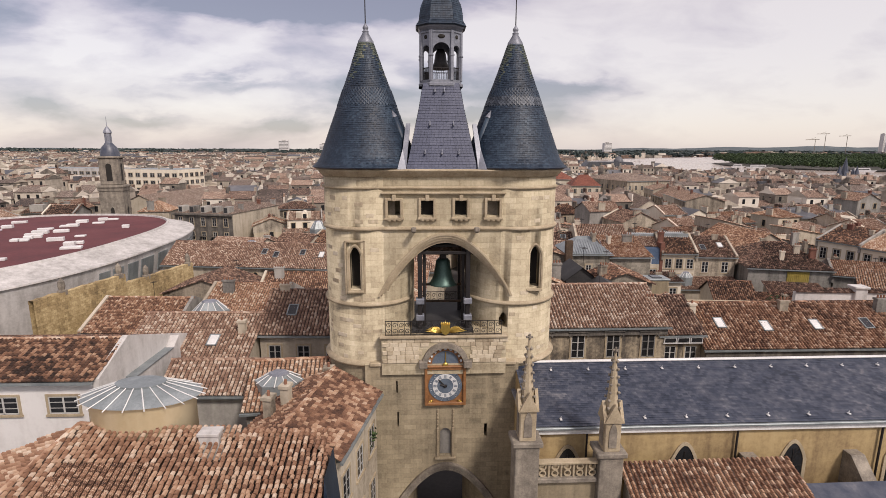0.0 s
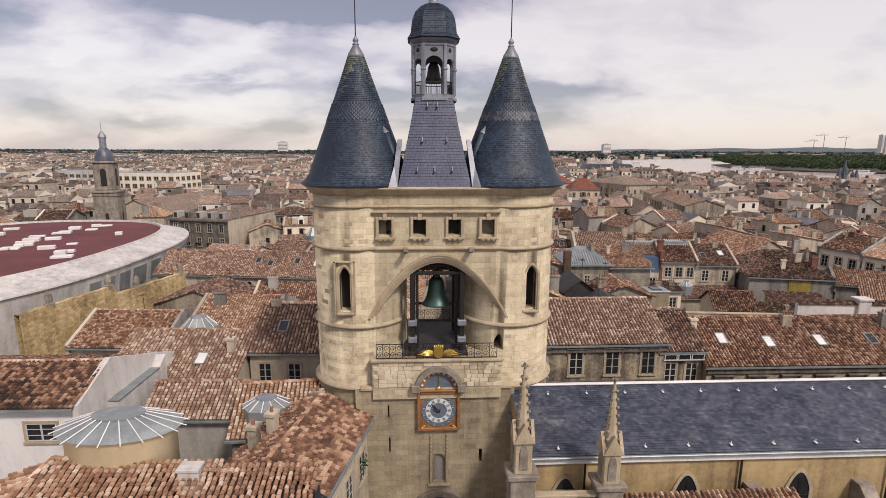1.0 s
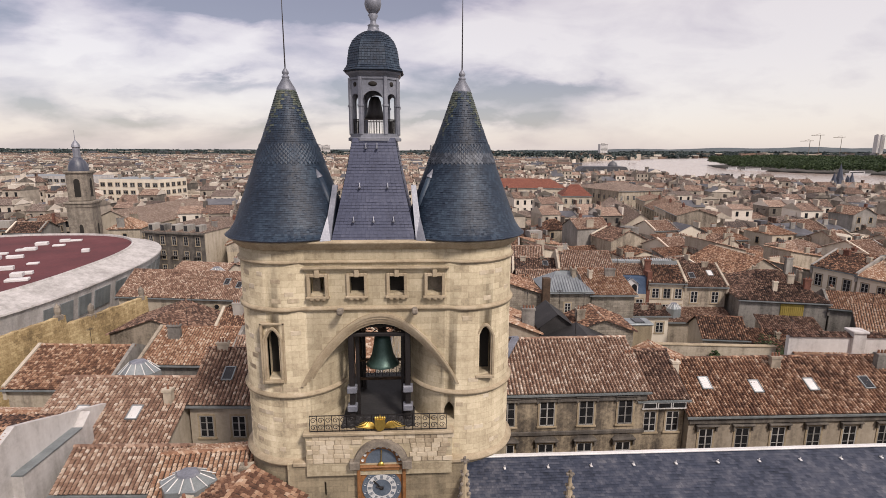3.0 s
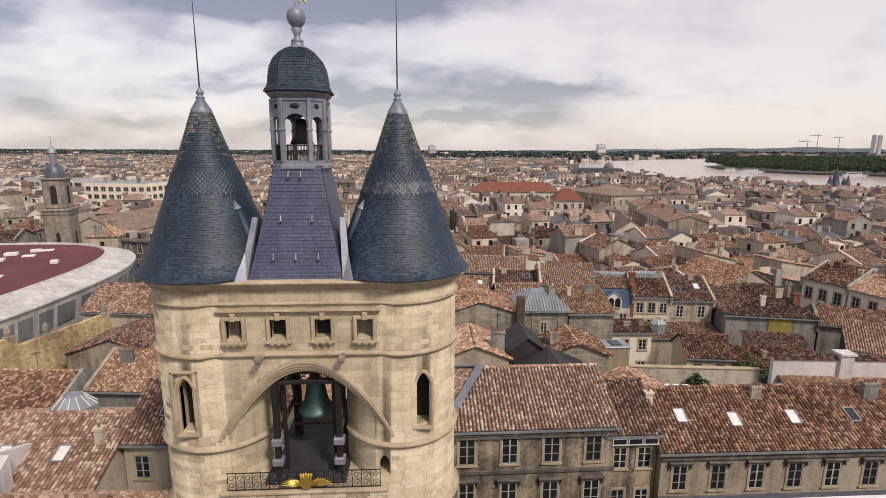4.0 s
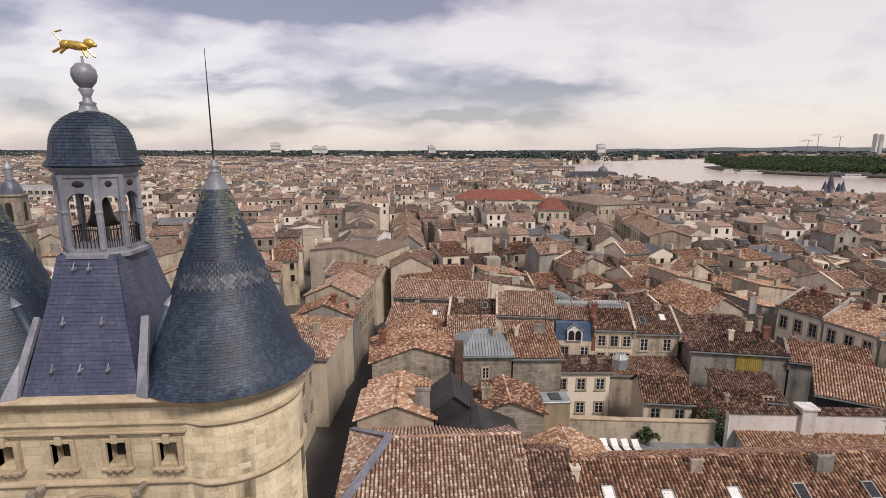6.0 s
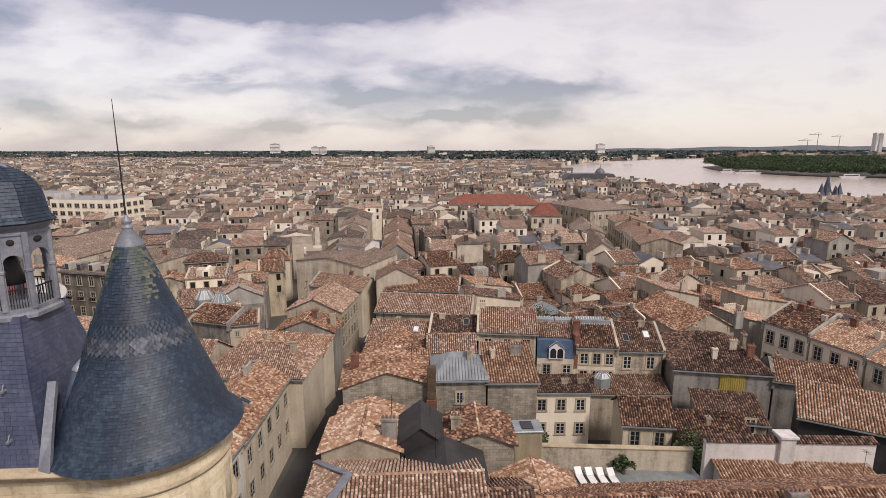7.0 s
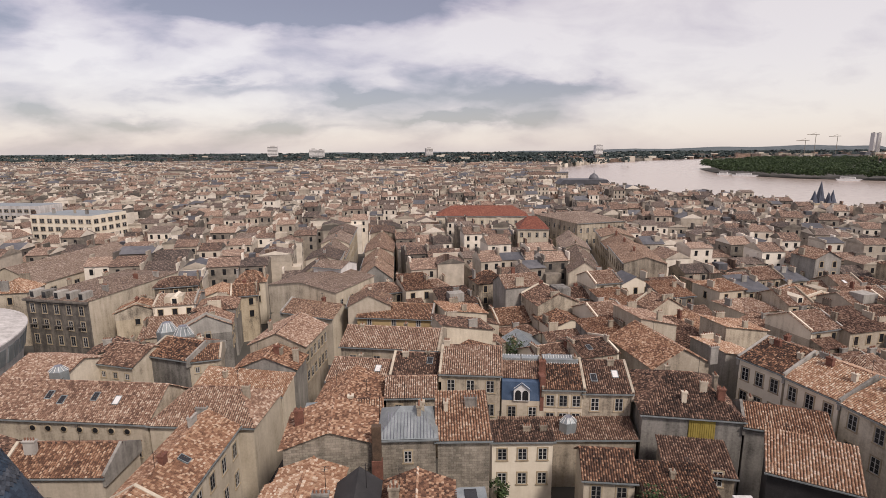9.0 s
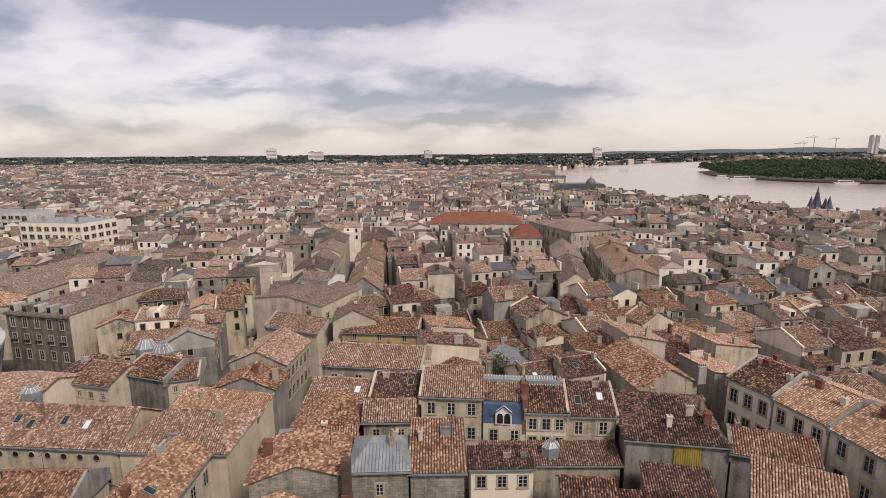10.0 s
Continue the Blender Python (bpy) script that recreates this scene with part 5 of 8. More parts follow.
# clock
clock = thing("tower_clock", "square blue astronomical clock in a copper-brown gilded frame", "clock", pose(MX + 0.08, -0.62, 12.2))
b = B()
for x0, x1, z0, z1 in ((-1.28, -1.1, -1.27, 1.27), (1.1, 1.28, -1.27, 1.27), (-1.1, 1.1, 1.08, 1.27), (-1.1, 1.1, -1.27, -1.08)):
    bevbox(b, x0, x1, -0.22, 0.1, z0, z1, 0.03)
bevbox(b, -1.38, 1.38, -0.3, 0.1, 1.27, 1.38, 0.03)
part("clock_frame", b, M["copper_face"], clock)
face = part("clock_face", box(B(), -1.1, 1.1, -0.06, 0.06, -1.08, 1.08), M["copper_face"], clock)


def disc(r0, r1, y, y2, n=48, cx=0, cz=0, a0=0, a1=360):
    b = B()
    full = a1 - a0 >= 360
    k = n if full else n + 1
    loops = []
    for r, yy in ((r0, y2), (r0, y), (r1, y), (r1, y2)):
        loops.append([b.verts.new((cx + r * math.cos(radians(a0 + (a1 - a0) * i / n)), yy, cz + r * math.sin(radians(a0 + (a1 - a0) * i / n)))) for i in range(k)])
    for la, lb in zip(loops, loops[1:]):
        for i in range(n):
            b.faces.new((la[i], la[(i + 1) % k], lb[(i + 1) % k], lb[i]))
    bmesh.ops.recalc_face_normals(b, faces=b.faces[:])
    return b


part("dial_ring", disc(0.78, 1.04, -0.10, 0.0), M["clock_blue"], face)
part("numeral_ring", disc(0.50, 0.78, -0.115, 0.0), M["clock_pale"], face, "pale enamel ring with roman numerals")
part("dial", disc(0.001, 0.50, -0.10, 0.0), M["clock_blue"], face)
for i in range(12):
    a = radians(30 * i)
    b = B()
    for o in (-0.05, 0.0, 0.05):
        box(b, o - 0.014, o + 0.014, -0.128, -0.112, 0.54, 0.74)
    b.transform(Matrix.Rotation(a, 4, "Y"))
    part("numeral", b, M["clock_blue"], face)
    b = lathe(B(), [(0, -0.02), (0.075, -0.015), (0.075, 0.02)], 12)
    b.transform(Matrix.Translation((0.91 * math.sin(a + 0.26), -0.115, 0.91 * math.cos(a + 0.26))) @ Matrix.Rotation(math.pi / 2, 4, "X"))
    part("boss", b, M["clock_pale"], face)
for sx in (-1, 1):
    for sz in (-1, 1):
        b = B()
        for i in range(5):
            q = lathe(B(), [(0, 0), (0.045, 0.12), (0, 0.3)], 5)
            add(b, q, Matrix.Translation((sx * 1.0, -0.1, sz * 0.98)) @ Matrix.Rotation(sx * radians(-90 - (i - 2) * 0 + sz * (i * 22.5) * 1.0), 4, "Y"))
        part("corner_leaf", b, M["gold"], face)
b = B()
beam(b, (0, -0.15, 0), (-0.42, -0.15, 0.45), 0.035), beam(b, (0, -0.16, 0), (-0.3, -0.16, 0.12), 0.045)
bevbox(b, -0.1, 0.1, -0.18, -0.1, -0.1, 0.1, 0.03)
part("clock_pointer", b, M["iron"], face)
moon = thing("moon_dial", "half-round moon dial under a carved stone hood", "clock", pose(MX + 0.08, -0.62, 13.62))
part("hood", disc(1.12, 1.42, -0.45, 0.2, 32, 0, 0.05, 0, 180), M["grey_stone"], moon, "grey carved stone hood")
for q in (-1.62, 1.1):
    part("hood_foot", bevbox(B(), q, q + 0.52, -0.5, 0.2, -0.12, 0.35, 0.04), M["grey_stone"], moon)
part("dial", disc(0.0, 0.82, -0.14, 0.05, 32, 0, 0.08, 0, 180), M["clock_blue"], moon)
part("dial_ring", disc(0.82, 1.12, -0.17, 0.05, 32, 0, 0.08, 0, 180), M["copper_face"], moon)
for i in range(9):
    a = radians(12 + 156 * i / 8)
    b = lathe(B(), [(0, -0.02), (0.085, -0.015), (0.085, 0.02)], 12)
    b.transform(Matrix.Translation((0.97 * math.cos(a), -0.19, 0.08 + 0.97 * math.sin(a))) @ Matrix.Rotation(math.pi / 2, 4, "X"))
    part("boss", b, M["clock_pale"], moon)
b = beam(B(), (0, -0.2, 0.05), (0.02, -0.2, 0.85), 0.025)
add(b, lathe(B(), [(0, -0.06), (0.16, -0.03), (0.16, 0.03), (0, 0.06)], 14), Matrix.Translation((0, -0.22, 0.02)) @ Matrix.Rotation(math.pi / 2, 4, "X"))
part("clock_pointer", b, M["gold"], moon)
# niche frame below the clock
niche = thing("wall_niche", "blind arched niche in a carved stone frame on the gate wall", "niche", pose(0, 0, 0))
b = B()
for x0, x1 in ((-0.2, -0.05), (0.77, 0.92)):
    bevbox(b, x0, x1, -0.66, -0.4, 7.2, 9.3, 0.02)
    for z in (9.4, 9.65, 9.9, 10.15, 10.4):
        bevbox(b, (x0 + x1) / 2 - 0.05, (x0 + x1) / 2 + 0.05, -0.66, -0.5, z, z + 0.16, 0.02)
bevbox(b, -0.32, 1.04, -0.72, -0.4, 7.1, 7.25, 0.03)
part("niche_frame", b, M["trim"], niche)
part("niche_panel", prism(B(), arch_pts(0.02, 0.70, 8.85, 9.22, 8, False, 7.36), -0.36, -0.3), M["grey"], niche)

# ---------------------------------------------------------------- the church beside the gate
church = thing("church", "ochre-rendered gothic church with a long blue slate roof", "church", pose(0, 0, 0))
CX0, CX1, EY, EZ, RY, RZ = 4.75, 62.0, -5.1, 11.85, 0.1, 13.3
HOUSES.append(((4.75, -6), 0.0, 58, 11))
b = B()
prism(b, [(EY + 0.25, 0), (2.6, 0), (2.6, EZ - 0.2), (RY, RZ - 0.05), (EY + 0.25, EZ - 0.05)], CX0, CX1)
b.transform(Matrix(((0, 1, 0, 0), (1, 0, 0, 0), (0, 0, 1, 0), (0, 0, 0, 1))))
bmesh.ops.recalc_face_normals(b, faces=b.faces[:])
part("wall", b, M["ochre"], church, "ochre lime render")
polys = [[(CX0, EY, EZ), (CX1, EY, EZ), (CX1, RY, RZ), (CX0, RY, RZ)], [(CX1, 2.75, EZ - 0.2), (CX0, 2.75, EZ - 0.2), (CX0, RY, RZ), (CX1, RY, RZ)]]


def slate_roof(polys, seed, w=0.26, h=0.17):
    rng = np.random.default_rng(seed)
    V, F = [], []
    for P in polys:
        P = [np.array(p) for p in P]
        ex = (P[1] - P[0]) / np.linalg.norm(P[1] - P[0])
        n = np.cross(ex, P[3] - P[0])
        n /= np.linalg.norm(n)
        if n[2] < 0:
            n = -n
        ey = np.cross(n, ex)
        if ey[2] < 0:
            ey = -ey
        W, H = np.linalg.norm(P[1] - P[0]), np.linalg.norm(P[3] - P[0])
        b0 = len(V)
        V += [tuple(p) for p in P]
        F.append((b0, b0 + 1, b0 + 2, b0 + 3))
        for j in range(int(H / h)):
            for i in range(int(W / w)):
                u = (i + 0.5 * (j % 2)) * w
                lift = 0.022 + abs(rng.normal(0, 0.006))
                k = len(V)
                for uu, vv, ll in ((u + 0.006, j * h, lift), (min(u + w - 0.006, W), j * h, lift), (min(u + w - 0.006, W), j * h + h + 0.02, 0.006), (u + 0.006, j * h + h + 0.02, 0.006)):
                    p = P[0] + ex * uu + ey * vv + n * ll
                    V.append((p[0], p[1], p[2]))
                F.append((k, k + 1, k + 2, k + 3))
    me = bpy.data.meshes.new("slate_covering")
    me.from_pydata(V, [], F)
    me.materials.append(M["slate_flat"])
    return me


sl = new("slate_roof", slate_roof(polys, 8))
sl.parent = church
sl["label"] = "long roof of blue-grey slates with sheen painted as pale streaks"
part("ridge_cap", bevbox(B(), CX0, CX1, RY - 0.13, RY + 0.13, RZ + 0.0, RZ + 0.1, 0.03), M["white_paint"], church)
b = B()
bevbox(b, CX0, CX1, EY - 0.16, EY + 0.02, EZ - 0.16, EZ - 0.02, 0.03)
part("gutter", b, M["zinc"], church, "pale zinc gutter")
part("eave_band", bevbox(B(), CX0, CX1, EY + 0.02, EY + 0.3, EZ - 0.5, EZ - 0.14, 0.03), M["white_paint"], church, "pale eaves band")
part("verge", bevbox(B(), CX0 - 0.25, CX0 + 0.12, EY - 0.1, RY + 0.2, EZ - 0.2, EZ + 0.0, 0.03), M["lead"], church)
for i in range(22):
    for k, t in enumerate((0.1, 0.86)):
        x = 6.5 + i * 2.35 + 0.4 * k
        y, z = EY + (RY - EY) * t, EZ + (RZ - EZ) * t
        b = B()
        beam(b, (x, y, z), (x, y - 0.12, z + 0.2), 0.025, 5)
        bevbox(b, x - 0.06, x + 0.06, y - 0.2, y, z + 0.02, z + 0.08, 0.01)
        part("roof_hook", b, M["white_paint"], church, "small metal roof hook")
for i, x in enumerate((6.9, 13.55, 19.85, 26.1, 32.4)):
    b = B()
    inn, outr = arch_pts(x - 0.62, x + 0.62, 9.4, 10.4, 10, True, 7.0), arch_pts(x - 0.82, x + 0.82, 9.4, 10.62, 10, True, 7.0)
    yf = EY + 0.25
    ring = [[b.verts.new((px, yy, pz)) for px, pz in pts] for pts, yy in ((inn, yf + 0.02), (inn, yf - 0.07), (outr, yf - 0.07), (outr, yf + 0.02))]
    for ra, rb in zip(ring, ring[1:]):
        for k in range(len(ra) - 1):
            b.faces.new((ra[k], ra[k + 1], rb[k + 1], rb[k]))
    bmesh.ops.recalc_face_normals(b, faces=b.faces[:])
    wi = part("window", b, M["trim"], church, "pointed stone window")
    part("pane", prism(B(), inn, yf - 0.03, yf + 0.02), M["glass"], wi)
    b = B()
    box(b, x - 0.025, x + 0.025, yf - 0.055, yf - 0.02, 7.0, 10.05)
    for z in (8.0, 9.0):
        box(b, x - 0.6, x + 0.6, yf - 0.05, yf - 0.02, z - 0.02, z + 0.02)
    part("glazing_bar", b, M["iron"], wi)
for x in (7.9, 16.4, 24.8):
    part("downpipe", beam(B(), (x, EY + 0.1, 0), (x, EY + 0.1, EZ - 0.1), 0.06, 8), M["iron"], church, "dark iron downpipe")
for x in (17.1, 23.2, 29.3):
    b = B()
    prism(b, [(EY - 2.0, 0), (EY + 0.3, 0), (EY + 0.3, 9.9), (EY - 0.3, 9.9), (EY - 2.0, 8.2)], x - 0.4, x + 0.4)
    b.transform(Matrix(((0, 1, 0, 0), (1, 0, 0, 0), (0, 0, 1, 0), (0, 0, 0, 1))))
    bmesh.ops.recalc_face_normals(b, faces=b.faces[:])
    part("buttress", b, M["grey_stone"], church, "sloped stone buttress")


def pinnacle(x, y, zb, zt, parent_z0=0.0):
    p = thing("pinnacle", "carved gothic stone pinnacle on a square buttress pier", "pinnacle", pose(x, y, 0), "church pinnacles")
    h = zt - zb
    part("pier", bevbox(bevbox(B(), -0.62, 0.62, -0.5, 0.6, 0, zb - 0.1, 0.04), -0.78, 0.78, -0.62, 0.7, zb - 0.28, zb, 0.05), M["grey_stone"], p)
    z1 = zb + h * 0.36
    b = bevbox(B(), -0.42, 0.42, -0.42, 0.42, zb - 0.02, z1, 0.05)
    part("shaft", b, M["trim"], p)
    for a in range(4):
        b = B()
        prism(b, arch_pts(-0.2, 0.2, zb + h * 0.2, zb + h * 0.29, 6, True, zb + 0.25), -0.46, -0.38)
        b.transform(Matrix.Rotation(a * math.pi / 2, 4, "Z"))
        part("blind_panel", b, M["grey_stone"], p)
        b = B()
        prism(b, [(-0.5, z1 - 0.35), (0.5, z1 - 0.35), (0, z1 + h * 0.12)], -0.52, -0.36)
        b.transform(Matrix.Rotation(a * math.pi / 2, 4, "Z"))
        part("gablet", b, M["trim"], p)
    part("spire", lathe(B(), [(0.4, z1 - 0.1), (0.34, z1 + 0.2), (0.06, zt - 0.3), (0, zt - 0.3)], 8, smooth=False), M["trim"], p)
    cm = finish("crocket", bevbox(B(), -0.07, 0.07, -0.07, 0.07, 0, 0.14, 0.04), M["grey_stone"])
    for k in range(7):
        z = z1 + 0.3 + k * (zt - z1 - 0.7) / 7
        r = 0.36 * (1 - k / 8) + 0.05
        for a in range(4):
            t = radians(45 + 90 * a)
            share("crocket", cm, p, pose(r * math.cos(t), r * math.sin(t), z, 0, 0, 45))
    b = bevbox(B(), -0.05, 0.05, -0.05, 0.05, zt - 0.35, zt, 0.02)
    bevbox(b, -0.17, 0.17, -0.06, 0.06, zt - 0.22, zt - 0.12, 0.02), bevbox(b, -0.06, 0.06, -0.17, 0.17, zt - 0.22, zt - 0.12, 0.02)
    part("finial", b, M["grey_stone"], p)
    return p


pinnacle(4.15, -6.6, 12.2, 17.75)
pinnacle(8.5, -6.6, 11.5, 17.0)
bal = thing("parapet", "pierced quatrefoil stone parapet between the pinnacles", "parapet", pose(0, 0, 0))
part("coping", bevbox(B(), 4.75, 7.95, -6.9, -6.5, 10.75, 10.9, 0.03), M["trim"], bal)
part("plinth", bevbox(B(), 4.75, 7.95, -6.95, -6.45, 9.75, 10.0, 0.03), M["grey_stone"], bal)
for i in range(5):
    for k in range(2):
        x, z = 5.05 + i * 0.65, 10.2 + 0.37 * k
        b = disc(0.13, 0.19, -6.78, -6.62, 14, x, z)
        part("tracery_ring", b, M["trim"], bal)
for i in range(6):
    part("tracery_post", bevbox(B(), 4.72 + i * 0.65 - 0.05, 4.72 + i * 0.65 + 0.05, -6.8, -6.6, 10.0, 10.76, 0.02), M["trim"], bal)
part("aisle_wall", box(B(), 4.75, 7.95, -6.7, -4.9, 0, 9.76), M["stone_base"], bal)
wall_uv(bpy.data.objects[bal.children[-1].name])

# ---------------------------------------------------------------- houses near the gate
house("soot-stained stone townhouse with a brown tile roof", (7.5, 9.9), (19.6, 10.0), 10.0, 12.15, 14.35, "hipl", "stained", "tile_brown", True,
      rows=((9.3, 4), (5.7, 4), (2.2, 4)), ww=1.15, wh=2.1, hood="arched", seed=21)
b = B()
for (ax_, ay_, az_), (cx_, cy_, cz_), w_ in (((7.15, 9.55, 12.08), (10.5, 14.9, 14.5), 0.30), ((7.15, 20.2, 12.08), (10.5, 14.9, 14.5), 0.25)):
    A_, C_ = Vector((ax_, ay_, az_)), Vector((cx_, cy_, cz_))
    across = (C_ - A_).cross(Vector((0, 0, 1))).normalized() * w_
    q = [b.verts.new(p) for p in (A_ - across, A_ + across, C_ + across, C_ - across)]
    q2 = [b.verts.new(v.co + Vector((0, 0, 0.12))) for v in q]
    b.faces.new(q2)
    for k in range(4):
        b.faces.new((q[k], q[(k + 1) % 4], q2[(k + 1) % 4], q2[k]))
bmesh.ops.recalc_face_normals(b, faces=b.faces[:])
ts_house = [o for o in bpy.data.objects if o.get("label", "").startswith("soot-stained stone townhouse")][0]
hf = part("hip_flashing", b, M["lead"], ts_house, "wide pale zinc hip flashing")
hf.matrix_parent_inverse = ts_house.matrix_world.inverted()
prism_wall = prism(B(), [(0, 11.8), (10, 11.8), (10, 12.2), (5, 14.32), (0, 12.2)], 11.9, 12.1)
prism_wall.transform(Matrix(((0, 1, 0, 0), (1, 0, 0, 0), (0, 0, 1, 0), (0, 0, 0, 1))))
bmesh.ops.recalc_face_normals(prism_wall, faces=prism_wall.faces[:])
part("gable_wall", prism_wall, M["stained"], ts_house)
attic = house("narrow grey house with a glazed attic strip and brown tiles", (19.3, 10.3), (22.9, 10.3), 8.0, 11.3, 13.4, "gx", "stained", "tile_brown", True, rows=((8.4, 2), (5, 2)), seed=22, chim=((0.2, 3, 12.4, 0),))
for q in range(3):
    wo = part("attic_window", box(box(B(), 0.15 + q * 1.15, 1.2 + q * 1.15, -0.4, -0.3, 10.55, 11.0), 0.1 + q * 1.15, 1.25 + q * 1.15, -0.38, -0.2, 10.45, 10.55), M["white_paint"], attic)
    part("pane", box(B(), 0.22 + q * 1.15, 1.13 + q * 1.15, -0.43, -0.39, 10.6, 10.95), M["glass"], wo)
house("long pale stone terrace with roof windows in clay tiles", (23.0, 9.7), (46.0, 9.5), 9.0, 10.2, 12.7, "gx", "sand", "tile", True, rows=((6.9, 8), (3.3, 8)), ww=1.1, wh=2.0, hood="flat", seed=23,
      skylights=((2.3, 2.6), (6.3, 2.2), (10.9, 2.3), (15.6, 2.4), (20.5, 2.4)), chim=((8.9, 3.6, 12.0, 0), (18.0, 3.4, 12.0, 1), (0.2, 3.2, 12, 2)))
house("long pale stone terrace with clay tile roof", (46.2, 9.5), (72.0, 9.2), 9.0, 10.2, 12.7, "gx", "cream", "tile", True, rows=((6.9, 8), (3.3, 8)), ww=1.1, wh=2.0, hood="flat", seed=24, chim=((5, 3.6, 12.0, 0), (14, 3.6, 12.0, 1)))
house("sandy tiled house beside the narrow street", (7.6, 20.3), (13.8, 20.1), 5.0, 12.9, 14.1, "gy", "sand", "tile", True, side=((9.5, 3, "l"), (6, 3, "l")), seed=25, chim=((5.3, 1.2, 13.6, 1),))
house("tiled house with a low orange roof by the street", (8.0, 25.6), (13.6, 25.4), 3.0, 12.2, 13.2, "gy", "grey", "tile", True, seed=125)
house("small house under a black felted gable roof", (13.9, 20.4), (17.1, 20.4), 4.2, 13.5, 14.7, "gy", "tar", "tar", False, seed=26)
house("wide grey house under a black felted roof", (14.5, 16.0), (20.2, 16.0), 4.2, 12.5, 13.8, "gy", "tar", "tar", False, seed=27)
house("rough stone tiled house beside the black roofs", (17.3, 20.6), (23.0, 20.4), 4.6, 12.9, 14.0, "gy", "rubble_grey", "tile", True, seed=28)
house("low house with a grey corrugated lean-to and tiles", (21.0, 14.8), (27.2, 14.6), 5.0, 10.6, 12.0, "gy", "sand", "tile", True, seed=128)
house("grey plastered house with an orange tile gable roof", (8.1, 29.0), (16.4, 29.5), 6.4, 14.0, 15.4, "gy", "rubble_grey", "tile", True, seed=29)
house("tiled house behind the plastered gable", (11.0, 35.4), (16.6, 35.8), 4.6, 12.6, 14.0, "gx", "cream", "tile", True, seed=129)
house("low lean-to with a ribbed zinc roof", (8.4, 35.3), (10.7, 35.4), 4.4, 11.7, 12.7, "mono", "grey", "zinc", False, seed=130)
zh = house("stone house with a ribbed zinc hipped roof", (16.8, 29.9), (22.0, 29.8), 5.5, 14.3, 15.9, "hip", "rubble_grey", "zinc", False, rows=((11.6, 1),), ww=0.7, wh=1.2, seed=30)
for q in range(17):
    x = 0.1 + q * 0.31
    lim = 2.2 if 2 <= q <= 14 else 0.6 + 0.5 * min(q, 16 - q)
    b = B()
    k = lim / 2.75
    beam(b, (x, -0.25, 14.26), (x, -0.25 + 3.0 * k, 14.26 + 1.66 * k), 0.035, 4)
    part("seam", b, M["lead"], zh)
bc = thing("brick_chimney", "tall dark brick chimney stack against the gable", "chimney", pose(16.6, 29.0, 0), "chimney stacks")
b = B()
bevbox(b, -0.42, 0.42, -0.3, 0.3, 12.6, 16.0, 0.03)
part("shaft", b, M["wood"], bc)
part("stack_foot", bevbox(B(), -0.5, 0.5, -0.34, 0.3, 0, 12.62, 0.03), M["brick"], bc)
house("tall rough stone house with an orange tile roof", (22.2, 30.0), (27.1, 29.8), 6.5, 13.8, 15.2, "mono", "rubble_grey", "tile", True, seed=31, chim=((3.4, 4.4, 14.4, 1),))
house("house with plain brown tile roof", (16.6, 43.4), (22.4, 43.2), 4.8, 11.5, 12.9, "gx", "cream", "tile_brown", True, seed=131, rows=((9.2, 2),), ww=0.8, wh=1.2)
house("low house with brown tiles and a skylight", (8.4, 50.4), (16.8, 48.6), 7.5, 10.6, 12.2, "gx", "sand", "tile_brown", True, seed=132, skylights=((6.4, 2.4),))
house("brown tiled house between taller fronts", (17.0, 49.2), (23.2, 48.2), 7.5, 11.6, 13.2, "gx", "sand", "tile_brown", True, seed=133, skylights=((4.8, 2.6),))
house("stone house with orange tiles beside the street", (8.3, 40.6), (15.6, 40.0), 8.5, 11.2, 13.0, "gy", "grey", "tile", True, seed=134)
house("long house under a brown tile roof beside the street", (8.9, 60.0), (23.4, 57.2), 8.5, 11.6, 13.3, "gx", "sand", "tile_brown", True, seed=32, rows=((8.5, 4),))
house("cream townhouse with three tall windows a floor", (23.4, 47.0), (30.8, 45.9), 9.0, 12.7, 14.6, "gx", "cream", "tile_brown", True, rows=((10.2, 3), (7.0, 3), (3.6, 3)), wh=1.6, seed=33, chim=((0.4, 4.4, 14.2, 0),))
oh = house("cream townhouse with six casements and a glazed roof ridge", (36.2, 45.0), (41.0, 44.4), 8.0, 11.2, 13.4, "gx", "cream", "tile", True, rows=((8.7, 3), (6.3, 3), (3, 3)), wh=1.5, seed=34, chim=((-0.1, 1.6, 12.8, 3),))
lt = part("lantern_light", box(B(), 0.2, 4.7, 3.2, 4.9, 13.0, 13.6), M["zinc"], oh, "ridge lantern with pale glazing bars")
for q in range(14):
    b = B()
    beam(b, (0.3 + q * 0.33, 3.1, 13.05), (0.3 + q * 0.33, 4.05, 13.85), 0.045, 4)
    beam(b, (0.3 + q * 0.33, 5.0, 13.05), (0.3 + q * 0.33, 4.05, 13.85), 0.045, 4)
    part("glazing_bar", b, M["white_paint"], lt)
house("cream house with two white casements and clay tiles", (41.1, 44.6), (47.0, 44.0), 8.5, 10.7, 13.0, "gx", "cream", "tile_brown", True, rows=((8.1, 2), (4.5, 2)), wh=1.7, seed=35, skylights=((1.6, 2.0), (4.4, 2.6)))
qh = house("broad grey-walled house with dark tiles and white chimney", (46.8, 40.4), (57.6, 38.0), 12.0, 9.9, 12.7, "hip", "grey", "tile_brown", True, seed=36, chim=((5.0, 1.8, 11.0, 2), (7.6, 3.4, 11.6, 0), (9.3, 2.4, 11.2, 3)))
yp = part("panel", box(B(), 5.2, 8.1, -0.06, 0.05, 6.9, 9.4), M["yellow_panel"], qh, "stained yellow corrugated panel")
